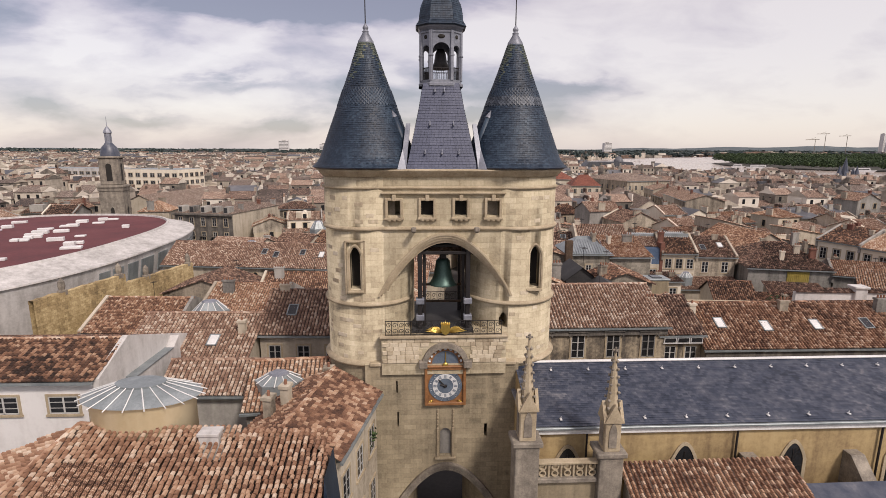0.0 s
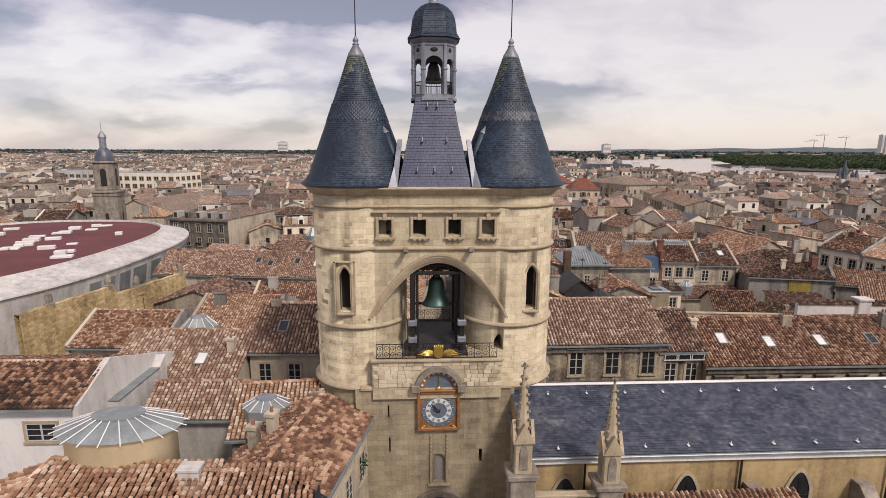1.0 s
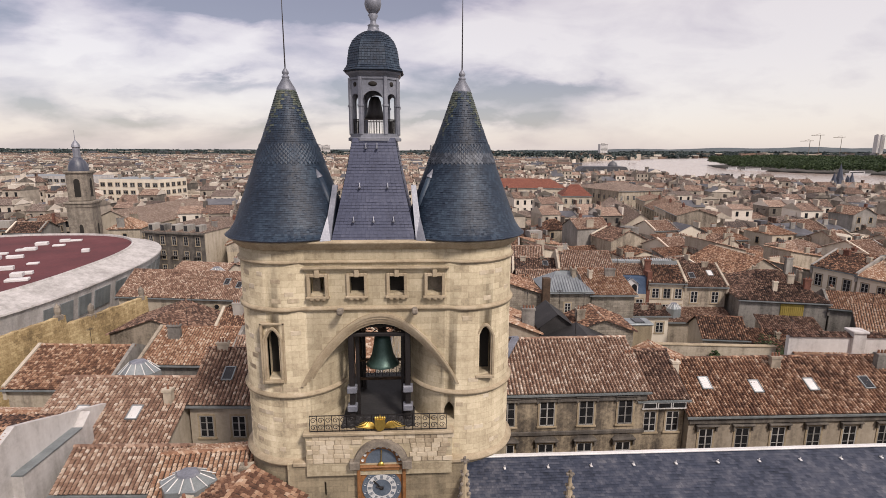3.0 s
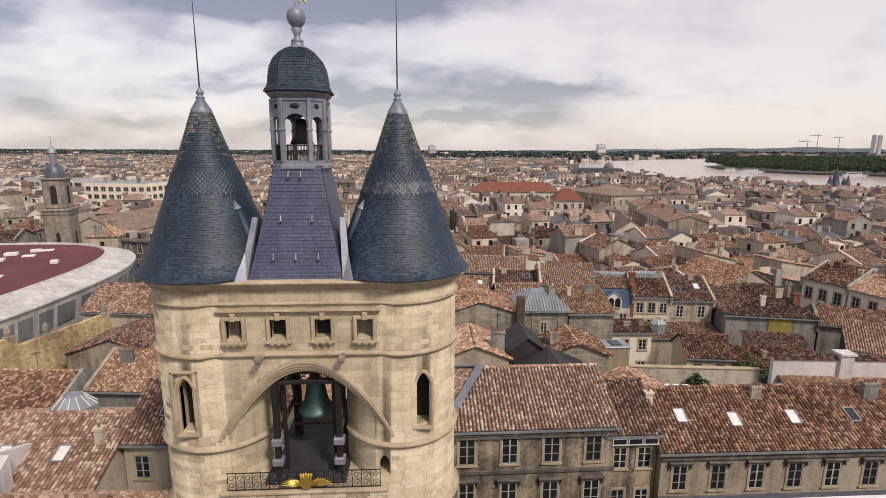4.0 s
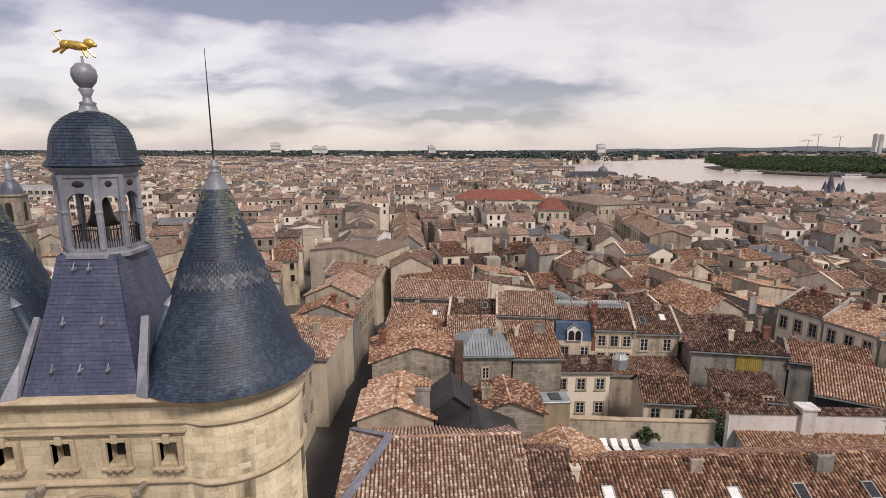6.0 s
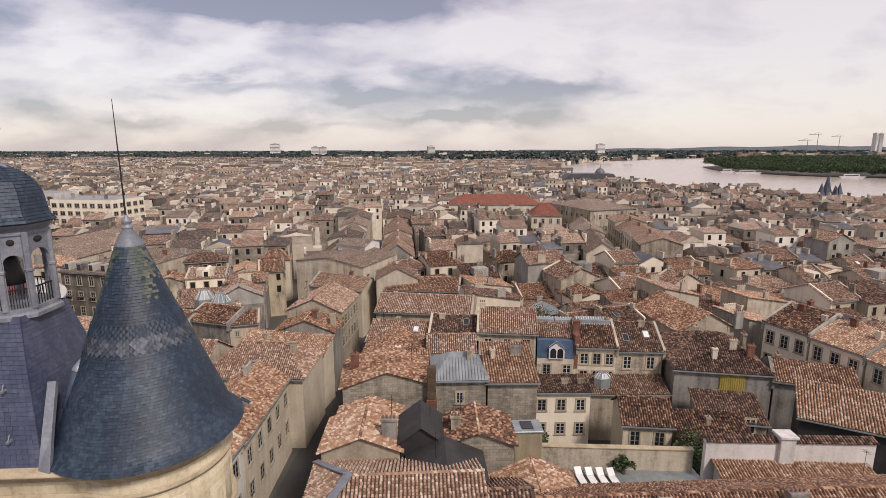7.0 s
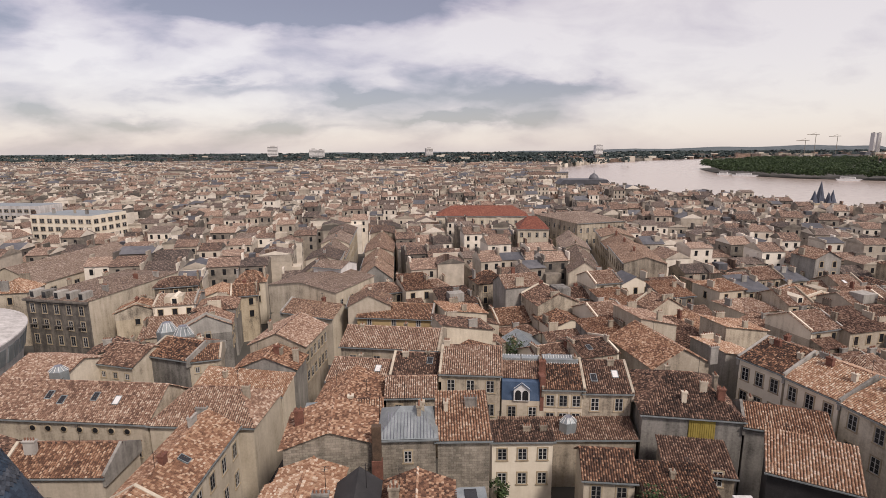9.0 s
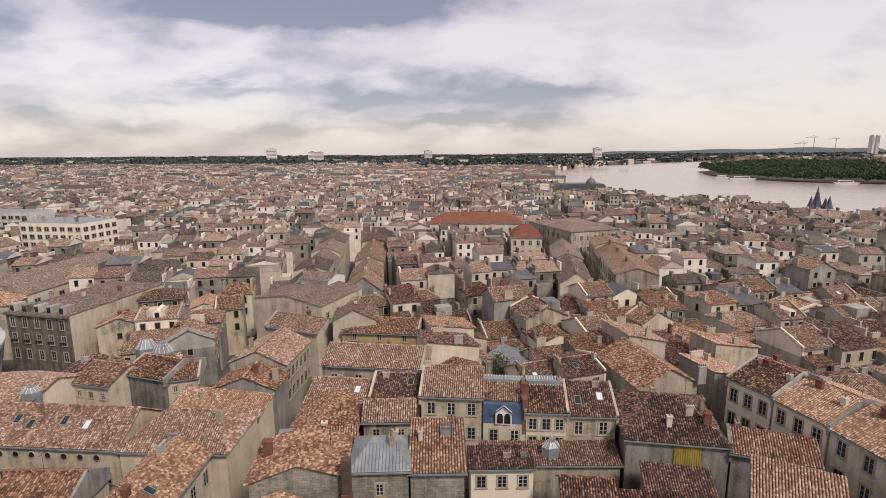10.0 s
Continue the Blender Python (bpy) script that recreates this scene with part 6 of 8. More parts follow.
for q in range(12):
    part("rib", box(B(), 5.25 + q * 0.245, 5.31 + q * 0.245, -0.1, -0.05, 6.9, 9.4), M["yellow_panel"], yp)
house("grey walled shed with pale pink tiles", (57.8, 37.9), (65.4, 34.6), 6.0, 9.3, 10.8, "gx", "grey", "tile", True, seed=136)
house("sandy gabled house with a broad tile roof", (53.2, 51.4), (62.0, 52.6), 12.0, 10.4, 12.9, "gy", "sand", "tile", True, seed=37, chim=((9.1, -0.4, 11.6, 1),))
for i, (a, c, e, r, wl_) in enumerate((((64.8, 50.2), (66.9, 44.6), 12.2, 14.2, "pale"), ((67.0, 44.3), (68.7, 38.0), 12.0, 14.0, "pale"), ((68.8, 37.7), (70.2, 29.0), 11.8, 13.9, "pale"), ((70.3, 28.7), (71.2, 19.0), 11.8, 13.8, "pale"))):
    house("pale street house with tall windows and clay tiles", a, c, 11.5, e, r, "gx", wl_, "tile", True, rows=((9.2, 3), (5.8, 3)), wh=1.8, seed=40 + i, chim=((2.0, 4.6, 13.4, 3), (5.6, 3.6, 13.2, 2)))
house("lean-to with pink tiles over a black wall", (55.2, 30.4), (61.6, 26.4), 4.6, 8.8, 10.8, "mono", "tar", "tile", True, seed=44)
house("open-fronted shed with brown tiles in the yard", (46.6, 33.8), (53.2, 32.2), 4.2, 6.9, 8.2, "mono", "sand", "tile_brown", True, seed=45, rows=((5.6, 2),))
house("low cream tiled house in the yard", (37.2, 32.2), (42.2, 31.4), 5.0, 7.6, 9.4, "gx", "cream", "tile", True, seed=46, rows=((5.0, 2),))
house("low tiled shed in the yard", (42.6, 29.6), (49.5, 28.4), 4.6, 6.6, 7.8, "mono", "sand", "tile", True, seed=146)
house("white rendered yard house with dark windows and terrace", (28.6, 37.8), (35.4, 37.5), 3.4, 8.6, 9.0, "mono", "pale", "tile_brown", True, rows=((6.2, 3), (3.2, 3)), wh=1.4, seed=47)
house("long low house with brown tiles by the yard", (30.4, 41.6), (46.4, 40.6), 3.0, 6.5, 7.4, "mono", "sand", "tile_brown", True, seed=48)
lh = house("long low house with brown tiles and small round windows", (-40.0, 46.9), (-11.2, 42.8), 8.5, 9.5, 12.2, "gx", "cream", "tile_brown", True, rows=((5.0, 9),), seed=50, skylights=((15, 3), (17, 2.4), (21, 3), (24, 2.6)), wh=1.4)
for q in range(7):
    b = lathe(B(), [(0.48, -0.1), (0.48, 0.02), (0.34, 0.02)], 18)
    b.transform(pose(14.5 + q * 2.0, -0.02, 8.2, 90, 0, 0))
    oc = part("round_window", b, M["trim"], lh, "round stone window")
    b = lathe(B(), [(0.36, 0.01), (0, 0.012)], 18)
    b.transform(pose(14.5 + q * 2.0, -0.02, 8.2, 90, 0, 0))
    part("pane", b, M["glass"], oc)
house("grey house with brown tiles and a corner chimney", (-10.9, 42.7), (1.4, 41.4), 8.5, 9.4, 12.0, "hip", "cream", "tile_brown", True, seed=51, chim=((10.2, 3.6, 11.4, 0), (6, 0.8, 9.8, 1)))
house("pale street house with orange tiles and chimneys", (-1.0, 27.2), (-0.2, 41.0), 6.4, 9.7, 11.6, "gx", "cream", "tile", True, rows=((6.6, 5), (3, 5)), seed=52, chim=((11, 3.6, 11.2, 1), (4, 3, 11.2, 3)), skylights=((5.6, 2.2),))
house("white street house with orange tiles", (-2.4, 13.4), (-1.1, 27.0), 6.4, 10.0, 11.9, "gx", "white", "tile", True, rows=((7.0, 5), (3.4, 5)), seed=53, chim=((2.6, 3, 11.8, 0), (9, 3, 11.6, 2)))
house("blank grey gabled house with small windows", (-21.0, 62.6), (-14.0, 59.9), 8.0, 10.0, 11.4, "gx", "grey", "tile", True, seed=54, side=((7.6, 2, "r"),), ww=0.8, wh=1.1)
house("pale house with small windows and clay tiles", (-13.8, 60.4), (-9.8, 61.4), 6.0, 9.6, 10.8, "gx", "cream", "tile", True, seed=154, rows=((7.6, 2),), ww=0.6, wh=0.9)
house("blue-grey gable house with a brick chimney", (-5.9, 57.1), (2.9, 56.4), 5.0, 9.6, 11.4, "gy", "grey", "tile", True, seed=55, chim=((5.4, 2.2, 11.0, 3),))
house("tall sandy gabled house along the street", (-5.6, 63.0), (3.2, 61.6), 10.0, 11.0, 13.0, "gy", "sand", "tile_brown", True, seed=56, side=((8.2, 6, "r"), (5, 6, "r")))
house("low house with orange tiles and small windows", (-10.7, 54.4), (2.1, 51.2), 3.6, 8.2, 9.6, "mono", "cream", "tile", True, seed=57, rows=((6.0, 2),), ww=0.8, wh=1.1)
house("grey low house with tiles", (-38.0, 56.6), (-29.0, 54.4), 9.0, 9.5, 11.2, "gx", "cream", "tile_brown", True, seed=157)
house("cream house with clay tiles", (-27.6, 61.0), (-21.4, 59.0), 8.0, 9.6, 11.2, "gx", "cream", "tile_brown", True, seed=158, rows=((7.4, 3),), ww=0.7, wh=0.9)
house("house with a yellow gable wall", (9.3, 78.4), (23.0, 76.0), 8.0, 10.0, 11.6, "gx", "ochre", "tile", True, seed=58, rows=((8.4, 3),), ww=0.8, wh=1.2)
house("large beige house with a blank gable wall", (-11.0, 93.6), (4.3, 86.2), 15.0, 12.6, 13.9, "gy", "cream", "tile_far_brown", False, seed=59, side=((9, 4, "r"), (6, 4, "r")))
house("low pale annex before the beige house", (-6.0, 84.0), (4.6, 79.0), 7.0, 9.6, 11.4, "gx", "cream", "tile_far", False, seed=159)
sb = house("soot-blackened five-bay stone building with small dormers", (-57.0, 88.2), (-43.0, 84.4), 25.0, 12.3, 13.8, "hip", "soot", "tile_far_brown", False, rows=((9.4, 5), (6.2, 5), (3.0, 5)), wh=1.9, seed=60, chim=((2, 8, 12.9, 0), (9, 9, 13.2, 2), (13, 6, 12.6, 1), (12, 15, 12.8, 3), (5, 14, 13, 2), (13.6, 19, 12.4, 1)))
part("side_wall", bevbox(B(), 14.45, 14.6, 0.4, 24.9, 0, 12.2, 0.02), M["cream"], sb, "pale rendered side wall")
part("cornice", bevbox(B(), -0.4, 14.9, -0.5, 0.02, 11.8, 12.25, 0.06), M["soot"], sb)
for q in range(5):
    dq = part("dormer", bevbox(B(), 0.8 + q * 2.9, 2.0 + q * 2.9, 0.3, 2.6, 12.2, 13.8, 0.04), M["grey"], sb, "small grey dormer")
    part("pane", box(B(), 1.0 + q * 2.9, 1.8 + q * 2.9, 0.26, 0.34, 12.5, 13.6), M["glass"], dq)
    part("balcony", bevbox(B(), 0.7 + q * 2.86, 2.2 + q * 2.86, -0.55, 0.0, 7.0, 7.15, 0.02), M["soot"], sb)
house("big gabled stone hall with a brown tile roof", (-82.0, 107.6), (-66.0, 105.0), 34.0, 11.0, 14.6, "gy", "cream", "tile_far_brown", False, rows=((7.4, 1),), side=((6.8, 5, "r"),), ww=1.6, wh=2.6, seed=61)
house("white modern apartment block with rows of windows", (-119, 178), (-94, 172.5), 16.0, 18.5, 18.6, "flat", "pale", "zinc", False, rows=((15.6, 8), (12.7, 8), (9.8, 8), (6.9, 8)), side=((15.6, 5, "r"), (12.7, 5, "r"), (9.8, 5, "r")), chim=((4, 6, 18.6, 1), (12, 7, 18.6, 0), (19, 5, 18.6, 1)), ww=1.9, wh=1.5, seed=62, cat="apartment block")
house("white modern office block with dark window bands", (-190, 232), (-150, 225), 14.0, 17.0, 17.1, "flat", "white", "zinc", False, rows=((14, 12), (11, 12), (8, 12)), ww=2.2, wh=1.5, seed=162, cat="apartment block")
house("long stone building under a red tile roof", (29, 194.5), (66.5, 190.5), 15.0, 14.0, 17.5, "hip", "cream", "red_tile", False, rows=((10.4, 11), (6, 11)), seed=63)
house("grand stone building with a low brown tiled roof", (77, 160), (96, 165.5), 30.0, 15.0, 17.4, "hip", "cream", "tile_far_brown", False, rows=((11.5, 7), (7.5, 7)), side=((11.5, 9, "l"), (7.5, 9, "l")), seed=64)
house("stone building with an orange hipped roof", (56.0, 160), (66.5, 158.5), 13.0, 13.5, 17.2, "hip", "cream", "red_tile", False, rows=((10.5, 4), (7, 4)), seed=65)
house("white-gabled house with a brown tile roof", (40.5, 98.0), (46.5, 96.5), 14.0, 10.0, 12.4, "gy", "white", "tile_far_brown", False, rows=((7.5, 2),), seed=66)

# terraces lining the two streets that run away from the gate
sr = random.Random(77)
for y0, y1 in ((106, 117), (117.3, 130), (130.3, 143), (143.3, 157)):
    f = lambda q, s_: (67.5 + (q - 100) * 0.215 + s_ * 2.7, q)
    house("pale street house with tall windows and clay tiles", f(y1, 1), f(y0, 1), 10.0, 12.4 + sr.uniform(-1, 1), 14.6, "gx", sr.choice(["cream", "sand"]), "tile_far", False, rows=((9.2, 4), (5.8, 4)), wh=1.9, full=False, seed=300, chim=((2, 4, 14, 3),))
    house("pale street house with tall windows and clay tiles", f(y0, -1), f(y1, -1), 8.0, 11.0 + sr.uniform(-1, 1), 13.2, "gx", sr.choice(["cream", "sand"]), "tile_far_brown", False, rows=((8.2, 4),), wh=1.8, full=False, seed=301, chim=((2, 4, 12.6, 0),))
for y0, y1 in ((79, 86), (104, 116), (116.3, 128), (128.3, 142), (142.3, 158), (158.3, 174)):
    c = lambda q, s_: (5.2 - 0.03 * (q - 60) + s_ * 2.9, q)
    if y0 > 100:
        house("narrow street house with shuttered windows and tiles", c(y0, -1), c(y1, -1), 8.5, 12.0 + sr.uniform(-1.2, 1.6), 14.3, "gx", sr.choice(["cream", "sand"]), "tile_far_brown", False, rows=((9.2, 5), (6, 5)), full=False, seed=302, chim=((3, 4, 13.6, 1),))
    house("narrow street house with shuttered windows and tiles", c(y1, 1), c(y0, 1), 8.0, 11.6 + sr.uniform(-1.2, 1.6), 13.9, "gx", sr.choice(["cream", "sand", "grey"]), "tile_far", False, rows=((8.8, 4), (5.8, 4)), full=False, seed=303, chim=((3, 4, 13.2, 2),))
house("pale upper block rising behind the beige gable", (-3.0, 101.5), (3.6, 98.6), 7.0, 14.6, 15.6, "gx", "white", "tile_far_brown", False, rows=((12.4, 2),), ww=0.7, wh=1.0, full=False, seed=304)

# blue mansard house between the cream fronts
bm_house = house("cream house with a blue mansard and white dormer", (31.0, 45.8), (36.1, 45.0), 8.0, 9.3, 9.4, "flat", "cream", "zinc", False, rows=((6.9, 2), (3.7, 2)), wh=1.6, seed=67)
b = B()
prism(b, [(0.0, 9.3), (8.0, 9.3), (8.0, 11.4), (1.1, 11.9), (0.25, 11.7)], 0, 5.15)
b.transform(Matrix(((0, 1, 0, 0), (1, 0, 0, 0), (0, 0, 1, 0), (0, 0, 0, 1))))
bmesh.ops.recalc_face_normals(b, faces=b.faces[:])
part("mansard", b, M["blue_slate_wall"], bm_house, "blue slated mansard")
dm = part("dormer", prism(B(), [(1.5, 9.35), (3.5, 9.35), (3.5, 10.9), (2.5, 11.65), (1.5, 10.9)], -0.25, 1.2), M["white_paint"], bm_house, "white gabled dormer")
for x in (1.68, 2.58):
    part("pane", prism(B(), arch_pts(x, x + 0.74, 10.35, 10.8, 6, False, 9.5), -0.3, -0.22), M["glass"], dm)
b = B()
for a_, c_ in (((1.3, -0.4, 10.8), (2.5, -0.4, 11.8)), ((3.7, -0.4, 10.8), (2.5, -0.4, 11.8))):
    beam(b, a_, c_, 0.07, 5)
part("dormer_verge", b, M["blue_slate_wall"], dm)
mr = new("roof", shingle("roof", [[(0.0, 0.8, 11.9), (5.15, 0.8, 11.9), (5.15, 4.6, 13.1), (0.0, 4.6, 13.1)], [(5.15, 8.2, 11.7), (0.0, 8.2, 11.7), (0.0, 4.6, 13.1), (5.15, 4.6, 13.1)]], [M["tile_brown"]], seed=68))
mr.parent = bm_house
part("roof_core", prism(B(), [(0, 11.3), (0, 11.6), (5.15, 11.6), (5.15, 11.3)], 1.0, 8.0), M["zinc"], bm_house)
for x in (0.05, 2.6):
    rl_ = part("ridge_light", bevbox(B(), x, x + 2.45, 4.0, 5.2, 12.9, 13.35, 0.04), M["zinc"], bm_house, "low ridge light with pale bars")
    for k in range(7):
        part("glazing_bar", beam(B(), (x + 0.15 + k * 0.36, 3.98, 13.2), (x + 0.15 + k * 0.36, 5.2, 13.4), 0.04, 4), M["white_paint"], rl_)
bs = thing("brick_party_wall", "red brick party wall and chimney between the houses", "chimney", pose(36.05, 45.0, 0), "chimney stacks")
part("shaft", bevbox(B(), -0.35, 0.35, 0.0, 1.6, 8.0, 12.6, 0.03), M["brick"], bs)
part("stack_foot", box(B(), -0.33, 0.33, 0.1, 1.5, 0.0, 8.0), M["cream"], bs)

# left foreground
near = thing("house", "near house with a broad orange-brown canal tile roof", "house", pose(0, 0, 0), "city houses")
HOUSES.append(((-24, -19), 0.0, 18.5, 13))
nb = B()
pts = [(-23.0, -8.5, 11.6), (-22.0, -18.5, 9.3), (-5.7, -18.5, 9.0), (-5.6, -7.1, 12.1), (-17.4, -7.2, 13.6)]
top = [nb.verts.new((x, y, z - 0.12)) for x, y, z in pts]
low = [nb.verts.new((x, y, 0)) for x, y, z in pts]
nb.faces.new((top[0], top[1], top[4])), nb.faces.new((top[1], top[2], top[3], top[4]))
for q in range(5):
    nb.faces.new((top[q], low[q], low[(q + 1) % 5], top[(q + 1) % 5]))
bmesh.ops.recalc_face_normals(nb, faces=nb.faces[:])
part("wall", nb, M["sand"], near)
nro = new("roof", shingle("roof", [[(-22.2, -18.7, 9.25), (-5.5, -18.7, 8.95), (-5.45, -7.0, 12.2), (-17.4, -7.1, 13.7)], [(-23.4, -8.3, 11.6), (-22.2, -18.7, 9.25), (-17.4, -7.1, 13.7)]], [M["tile"]], seed=70, jitter=0.02, pick=(5.0, 10.0, 6.0, 10.3), picked=(lone_tiles := [])))
nro.parent = near
tl = B()
ring = [[tl.verts.new((dx, yy, hh * up + oo)) for dx, hh in ((-0.099, 0.0), (-0.045, 0.82), (0.045, 0.82), (0.099, 0.0))] for yy, up, oo in ((-0.03, 0.145, 0.028), (0.22, 0.103, 0.004))]
for q in range(3):
    tl.faces.new((ring[0][q], ring[0][q + 1], ring[1][q + 1], ring[1][q]))
tl.faces.new((ring[0][0], ring[0][3], ring[0][2], ring[0][1]))
tile_me = finish("tile", tl, M["tile"])
tile_me.uv_layers.new(name="UVMap")
for m_ in lone_tiles:
    share("tile", tile_me, nro, m_)
b = B()
for a_, c_ in (((-17.4, -7.1, 13.75), (-22.2, -18.7, 9.3)), ((-17.4, -7.1, 13.75), (-5.45, -7.0, 12.26))):
    A_, C_ = Vector(a_), Vector(c_)
    n_ = int((C_ - A_).length / 0.42)
    for q in range(n_):
        beam(b, A_.lerp(C_, q / n_), A_.lerp(C_, (q + 1.1) / n_), 0.1 + 0.012 * (q % 2), 6)
me_ = finish("ridge", b, M["tile"])
u_ = me_.uv_layers.new(name="UVMap")
for p_ in me_.polygons:
    for li in p_.loop_indices:
        q_ = me_.vertices[me_.loops[li].vertex_index].co
        u_.data[li].uv = (q_.x * 0.4, q_.y)
rr = new("ridge", me_)
rr.parent = near
tagged(rr, "half-round clay ridge tiles", kind="stuff")
share("chimney", finish("chimney", bevbox(bevbox(B(), -0.45, 0.45, -0.3, 0.3, -1.0, 0.45, 0.02), -0.5, 0.5, -0.36, 0.36, 0.45, 0.6, 0.02), M["white"]), near, pose(-11.0, -7.9, 13.1))
part("slate_gable", prism(B(), [(-5.62, 8.5), (-4.9, 8.5), (-5.3, 12.9)], -10.5, -8.2), M["slate"], near, "dark slate dormer end")
part("roof_light", bevbox(B(), -5.7, -5.0, -12.2, -11.0, 10.9, 11.9, 0.04), M["white_paint"], near, "pale metal dormer box")

house("tiled house against the gate with pale street front", (-5.3, -7.4), (-3.95, -0.9), 5.4, 11.9, 13.2, "gx", "cream", "tile", True, rows=((8.6, 3), (5, 3)), seed=71, chim=((3.4, 4.2, 12.6, 2), (2.2, 4.6, 12.5, 2)))
house("low house with brown tiles before the church", (9.6, -12.0), (18.4, -11.9), 5.6, 7.6, 10.1, "mono", "sand", "tile", True, seed=82)
house("low slate lean-to against the church", (19.4, -11.4), (40.0, -11.2), 4.6, 7.0, 8.9, "mono", "ochre", "slate_flat", False, seed=83)
wh_house = house("white rendered house with a clay tile roof", (-34.0, -1.5), (-20.3, -1.6), 6.8, 13.5, 14.62, "gx", "white", "tile", True, rows=((11.3, 4),), ww=1.7, wh=1.1, seed=72)
q = prism(B(), [(0.05, 0), (0.05, 13.4), (3.4, 14.85), (11.2, 12.1), (11.2, 0)], 13.72, 14.1)
q.transform(Matrix(((0, 1, 0, 0), (1, 0, 0, 0), (0, 0, 1, 0), (0, 0, 0, 1))))
bmesh.ops.recalc_face_normals(q, faces=q.faces[:])
part("party_wall", q, M["white"], wh_house, "tall smooth white gable wall")
q = B()
for (ya, za), (yb, zb) in (((2.6, 12.3), (7.6, 12.25)),):
    n_ = Vector((0, yb - ya, zb - za)).normalized()
    up_ = Vector((0, -n_.z, n_.y)) * 0.07
    pts_ = [Vector((xx, yy, zz)) for xx, yy, zz in ((14.0, ya, za), (14.75, ya, za), (14.75, yb, zb), (14.0, yb, zb))]
    lo_ = [q.verts.new(p) for p in pts_]
    hi_ = [q.verts.new(p + up_) for p in pts_]
    q.faces.new(hi_), q.faces.new(lo_[::-1])
    for k in range(4):
        q.faces.new((lo_[k], lo_[(k + 1) % 4], hi_[(k + 1) % 4], hi_[k]))
part("zinc_coping", q, M["zinc"], wh_house, "grey zinc-capped coping stepping down the wall")
q = prism(B(), [(2.6, 0), (2.6, 12.25), (7.6, 12.2), (8.6, 12.9), (8.6, 0)], 14.1, 14.7)
q.transform(Matrix(((0, 1, 0, 0), (1, 0, 0, 0), (0, 0, 1, 0), (0, 0, 0, 1))))
bmesh.ops.recalc_face_normals(q, faces=q.faces[:])
part("side_wall", q, M["white"], wh_house)
house("house with green-tinged walls and brown tiles", (-14.2, 9.8), (-7.2, 9.4), 8.0, 12.0, 14.4, "gx", "sand", "tile_brown", True, rows=((9.2, 3),), seed=73, skylights=((2.2, 2.3),), chim=((1.0, 4, 13.8, 0),))
house("brown tiled house with flat roof windows", (-24.0, 7.0), (-14.6, 6.6), 10.0, 10.6, 13.0, "gx", "sand", "tile_brown", True, seed=74, skylights=((6.4, 2.4), (2.6, 2.4)), chim=((8.4, 3, 12, 2),))
house("brown tiled house behind the glazed drum", (-11.6, -1.6), (-6.2, -1.2), 6.4, 11.4, 13.0, "gx", "grey", "tile", True, seed=75, chim=((4.8, 1.2, 12.2, 2),))
house("low tiled house with a plain grey wall", (-18.2, 1.8), (-12.0, 1.6), 4.2, 10.9, 12.2, "gx", "grey", "tile_brown", True, seed=175)
house("low grey house with clay tiles", (-24.5, 22.6), (-16.2, 22.0), 9.0, 9.6, 11.6, "gx", "grey", "tile", True, seed=76, chim=((2, 3, 11, 1),))
house("cream house with brown tiles", (-15.6, 21.0), (-5.4, 20.6), 7.0, 9.2, 11.4, "gx", "cream", "tile_brown", True, seed=77, chim=((6, 3, 11, 0),))
house("cream low house with orange tiles", (-35.0, 20.0), (-26.0, 19.4), 9.0, 8.6, 10.8, "gx", "cream", "tile", True, seed=78)
house("cream house with orange tiles", (-34.0, 9.0), (-26.0, 8.4), 8.0, 8.0, 10.0, "gx", "cream", "tile", True, seed=79)
house("sandy house with orange tiles", (-22.0, 35.0), (-11.4, 34.4), 6.0, 8.5, 10.2, "gx", "sand", "tile", True, seed=80, chim=((2, 2, 9.8, 1),))
house("sandy house with brown tiles", (-33.6, 33.4), (-23.2, 32.8), 7.5, 8.6, 10.4, "gy", "sand", "tile_brown", True, seed=81)

# ---------------------------------------------------------------- rest of the near and middle city, house by house
rng = random.Random(12)
HOUSES += [((-98, 12), 0.0, 58, 77), ((-42, 18), 0.0, 10, 26), ((224, 236), 0.0, 24, 22), ((134, 384), 0.0, 46, 28), ((-80, 93), 0.0, 10, 10), ((24, 12), 0.0, 30, 18), ((-19, -8), 0.0, 8, 8)]


def rect_clear(x, y, rad):
    for (px, py), a, w, d in HOUSES:
        dx, dy = x - px, y - py
        u, v = dx * math.cos(a) + dy * math.sin(a), -dx * math.sin(a) + dy * math.cos(a)
        if -rad < u < w + rad and -rad < v < d + rad:
            return False
    return True


def in_view(x, y, slack=12):
    return y > -20 and -0.92 * (y + 30) - slack - 4 < x < 0.92 * (y + 15) + 26 + slack


def on_street(x, y):
    if 60 < y < 185 and abs(x - (5.2 - 0.03 * (y - 60))) < 3.2:
        return True
    if -20 < y <= 60 and abs(x - (0.5 + 0.075 * max(0, y))) < 3.6:
        return True
    if 104 < y < 420 and abs(x - (67.5 + (y - 100) * 0.215)) < 2.9:
        return True
    return False


def river_x(y):
    return np.interp(y, BANK_Y, BANK_X)


def stack_mesh(l, h, pots, wall):
    """A long party-wall chimney stack with a row of clay pots."""
    q = box(B(), -l / 2, l / 2, -0.2, 0.2, -1.6, h - 0.14)
    box(q, -l / 2 - 0.05, l / 2 + 0.05, -0.25, 0.25, h - 0.12, h)
    for k in range(pots):
        add(q, lathe(B(), [(0, h), (0.085, h), (0.07, h + 0.26), (0, h + 0.26)], 6, (k + 0.5) / pots * l - l / 2, 0, smooth=False), mi=1)
    return finish("chimney", q, [M[wall], M["pot"]])


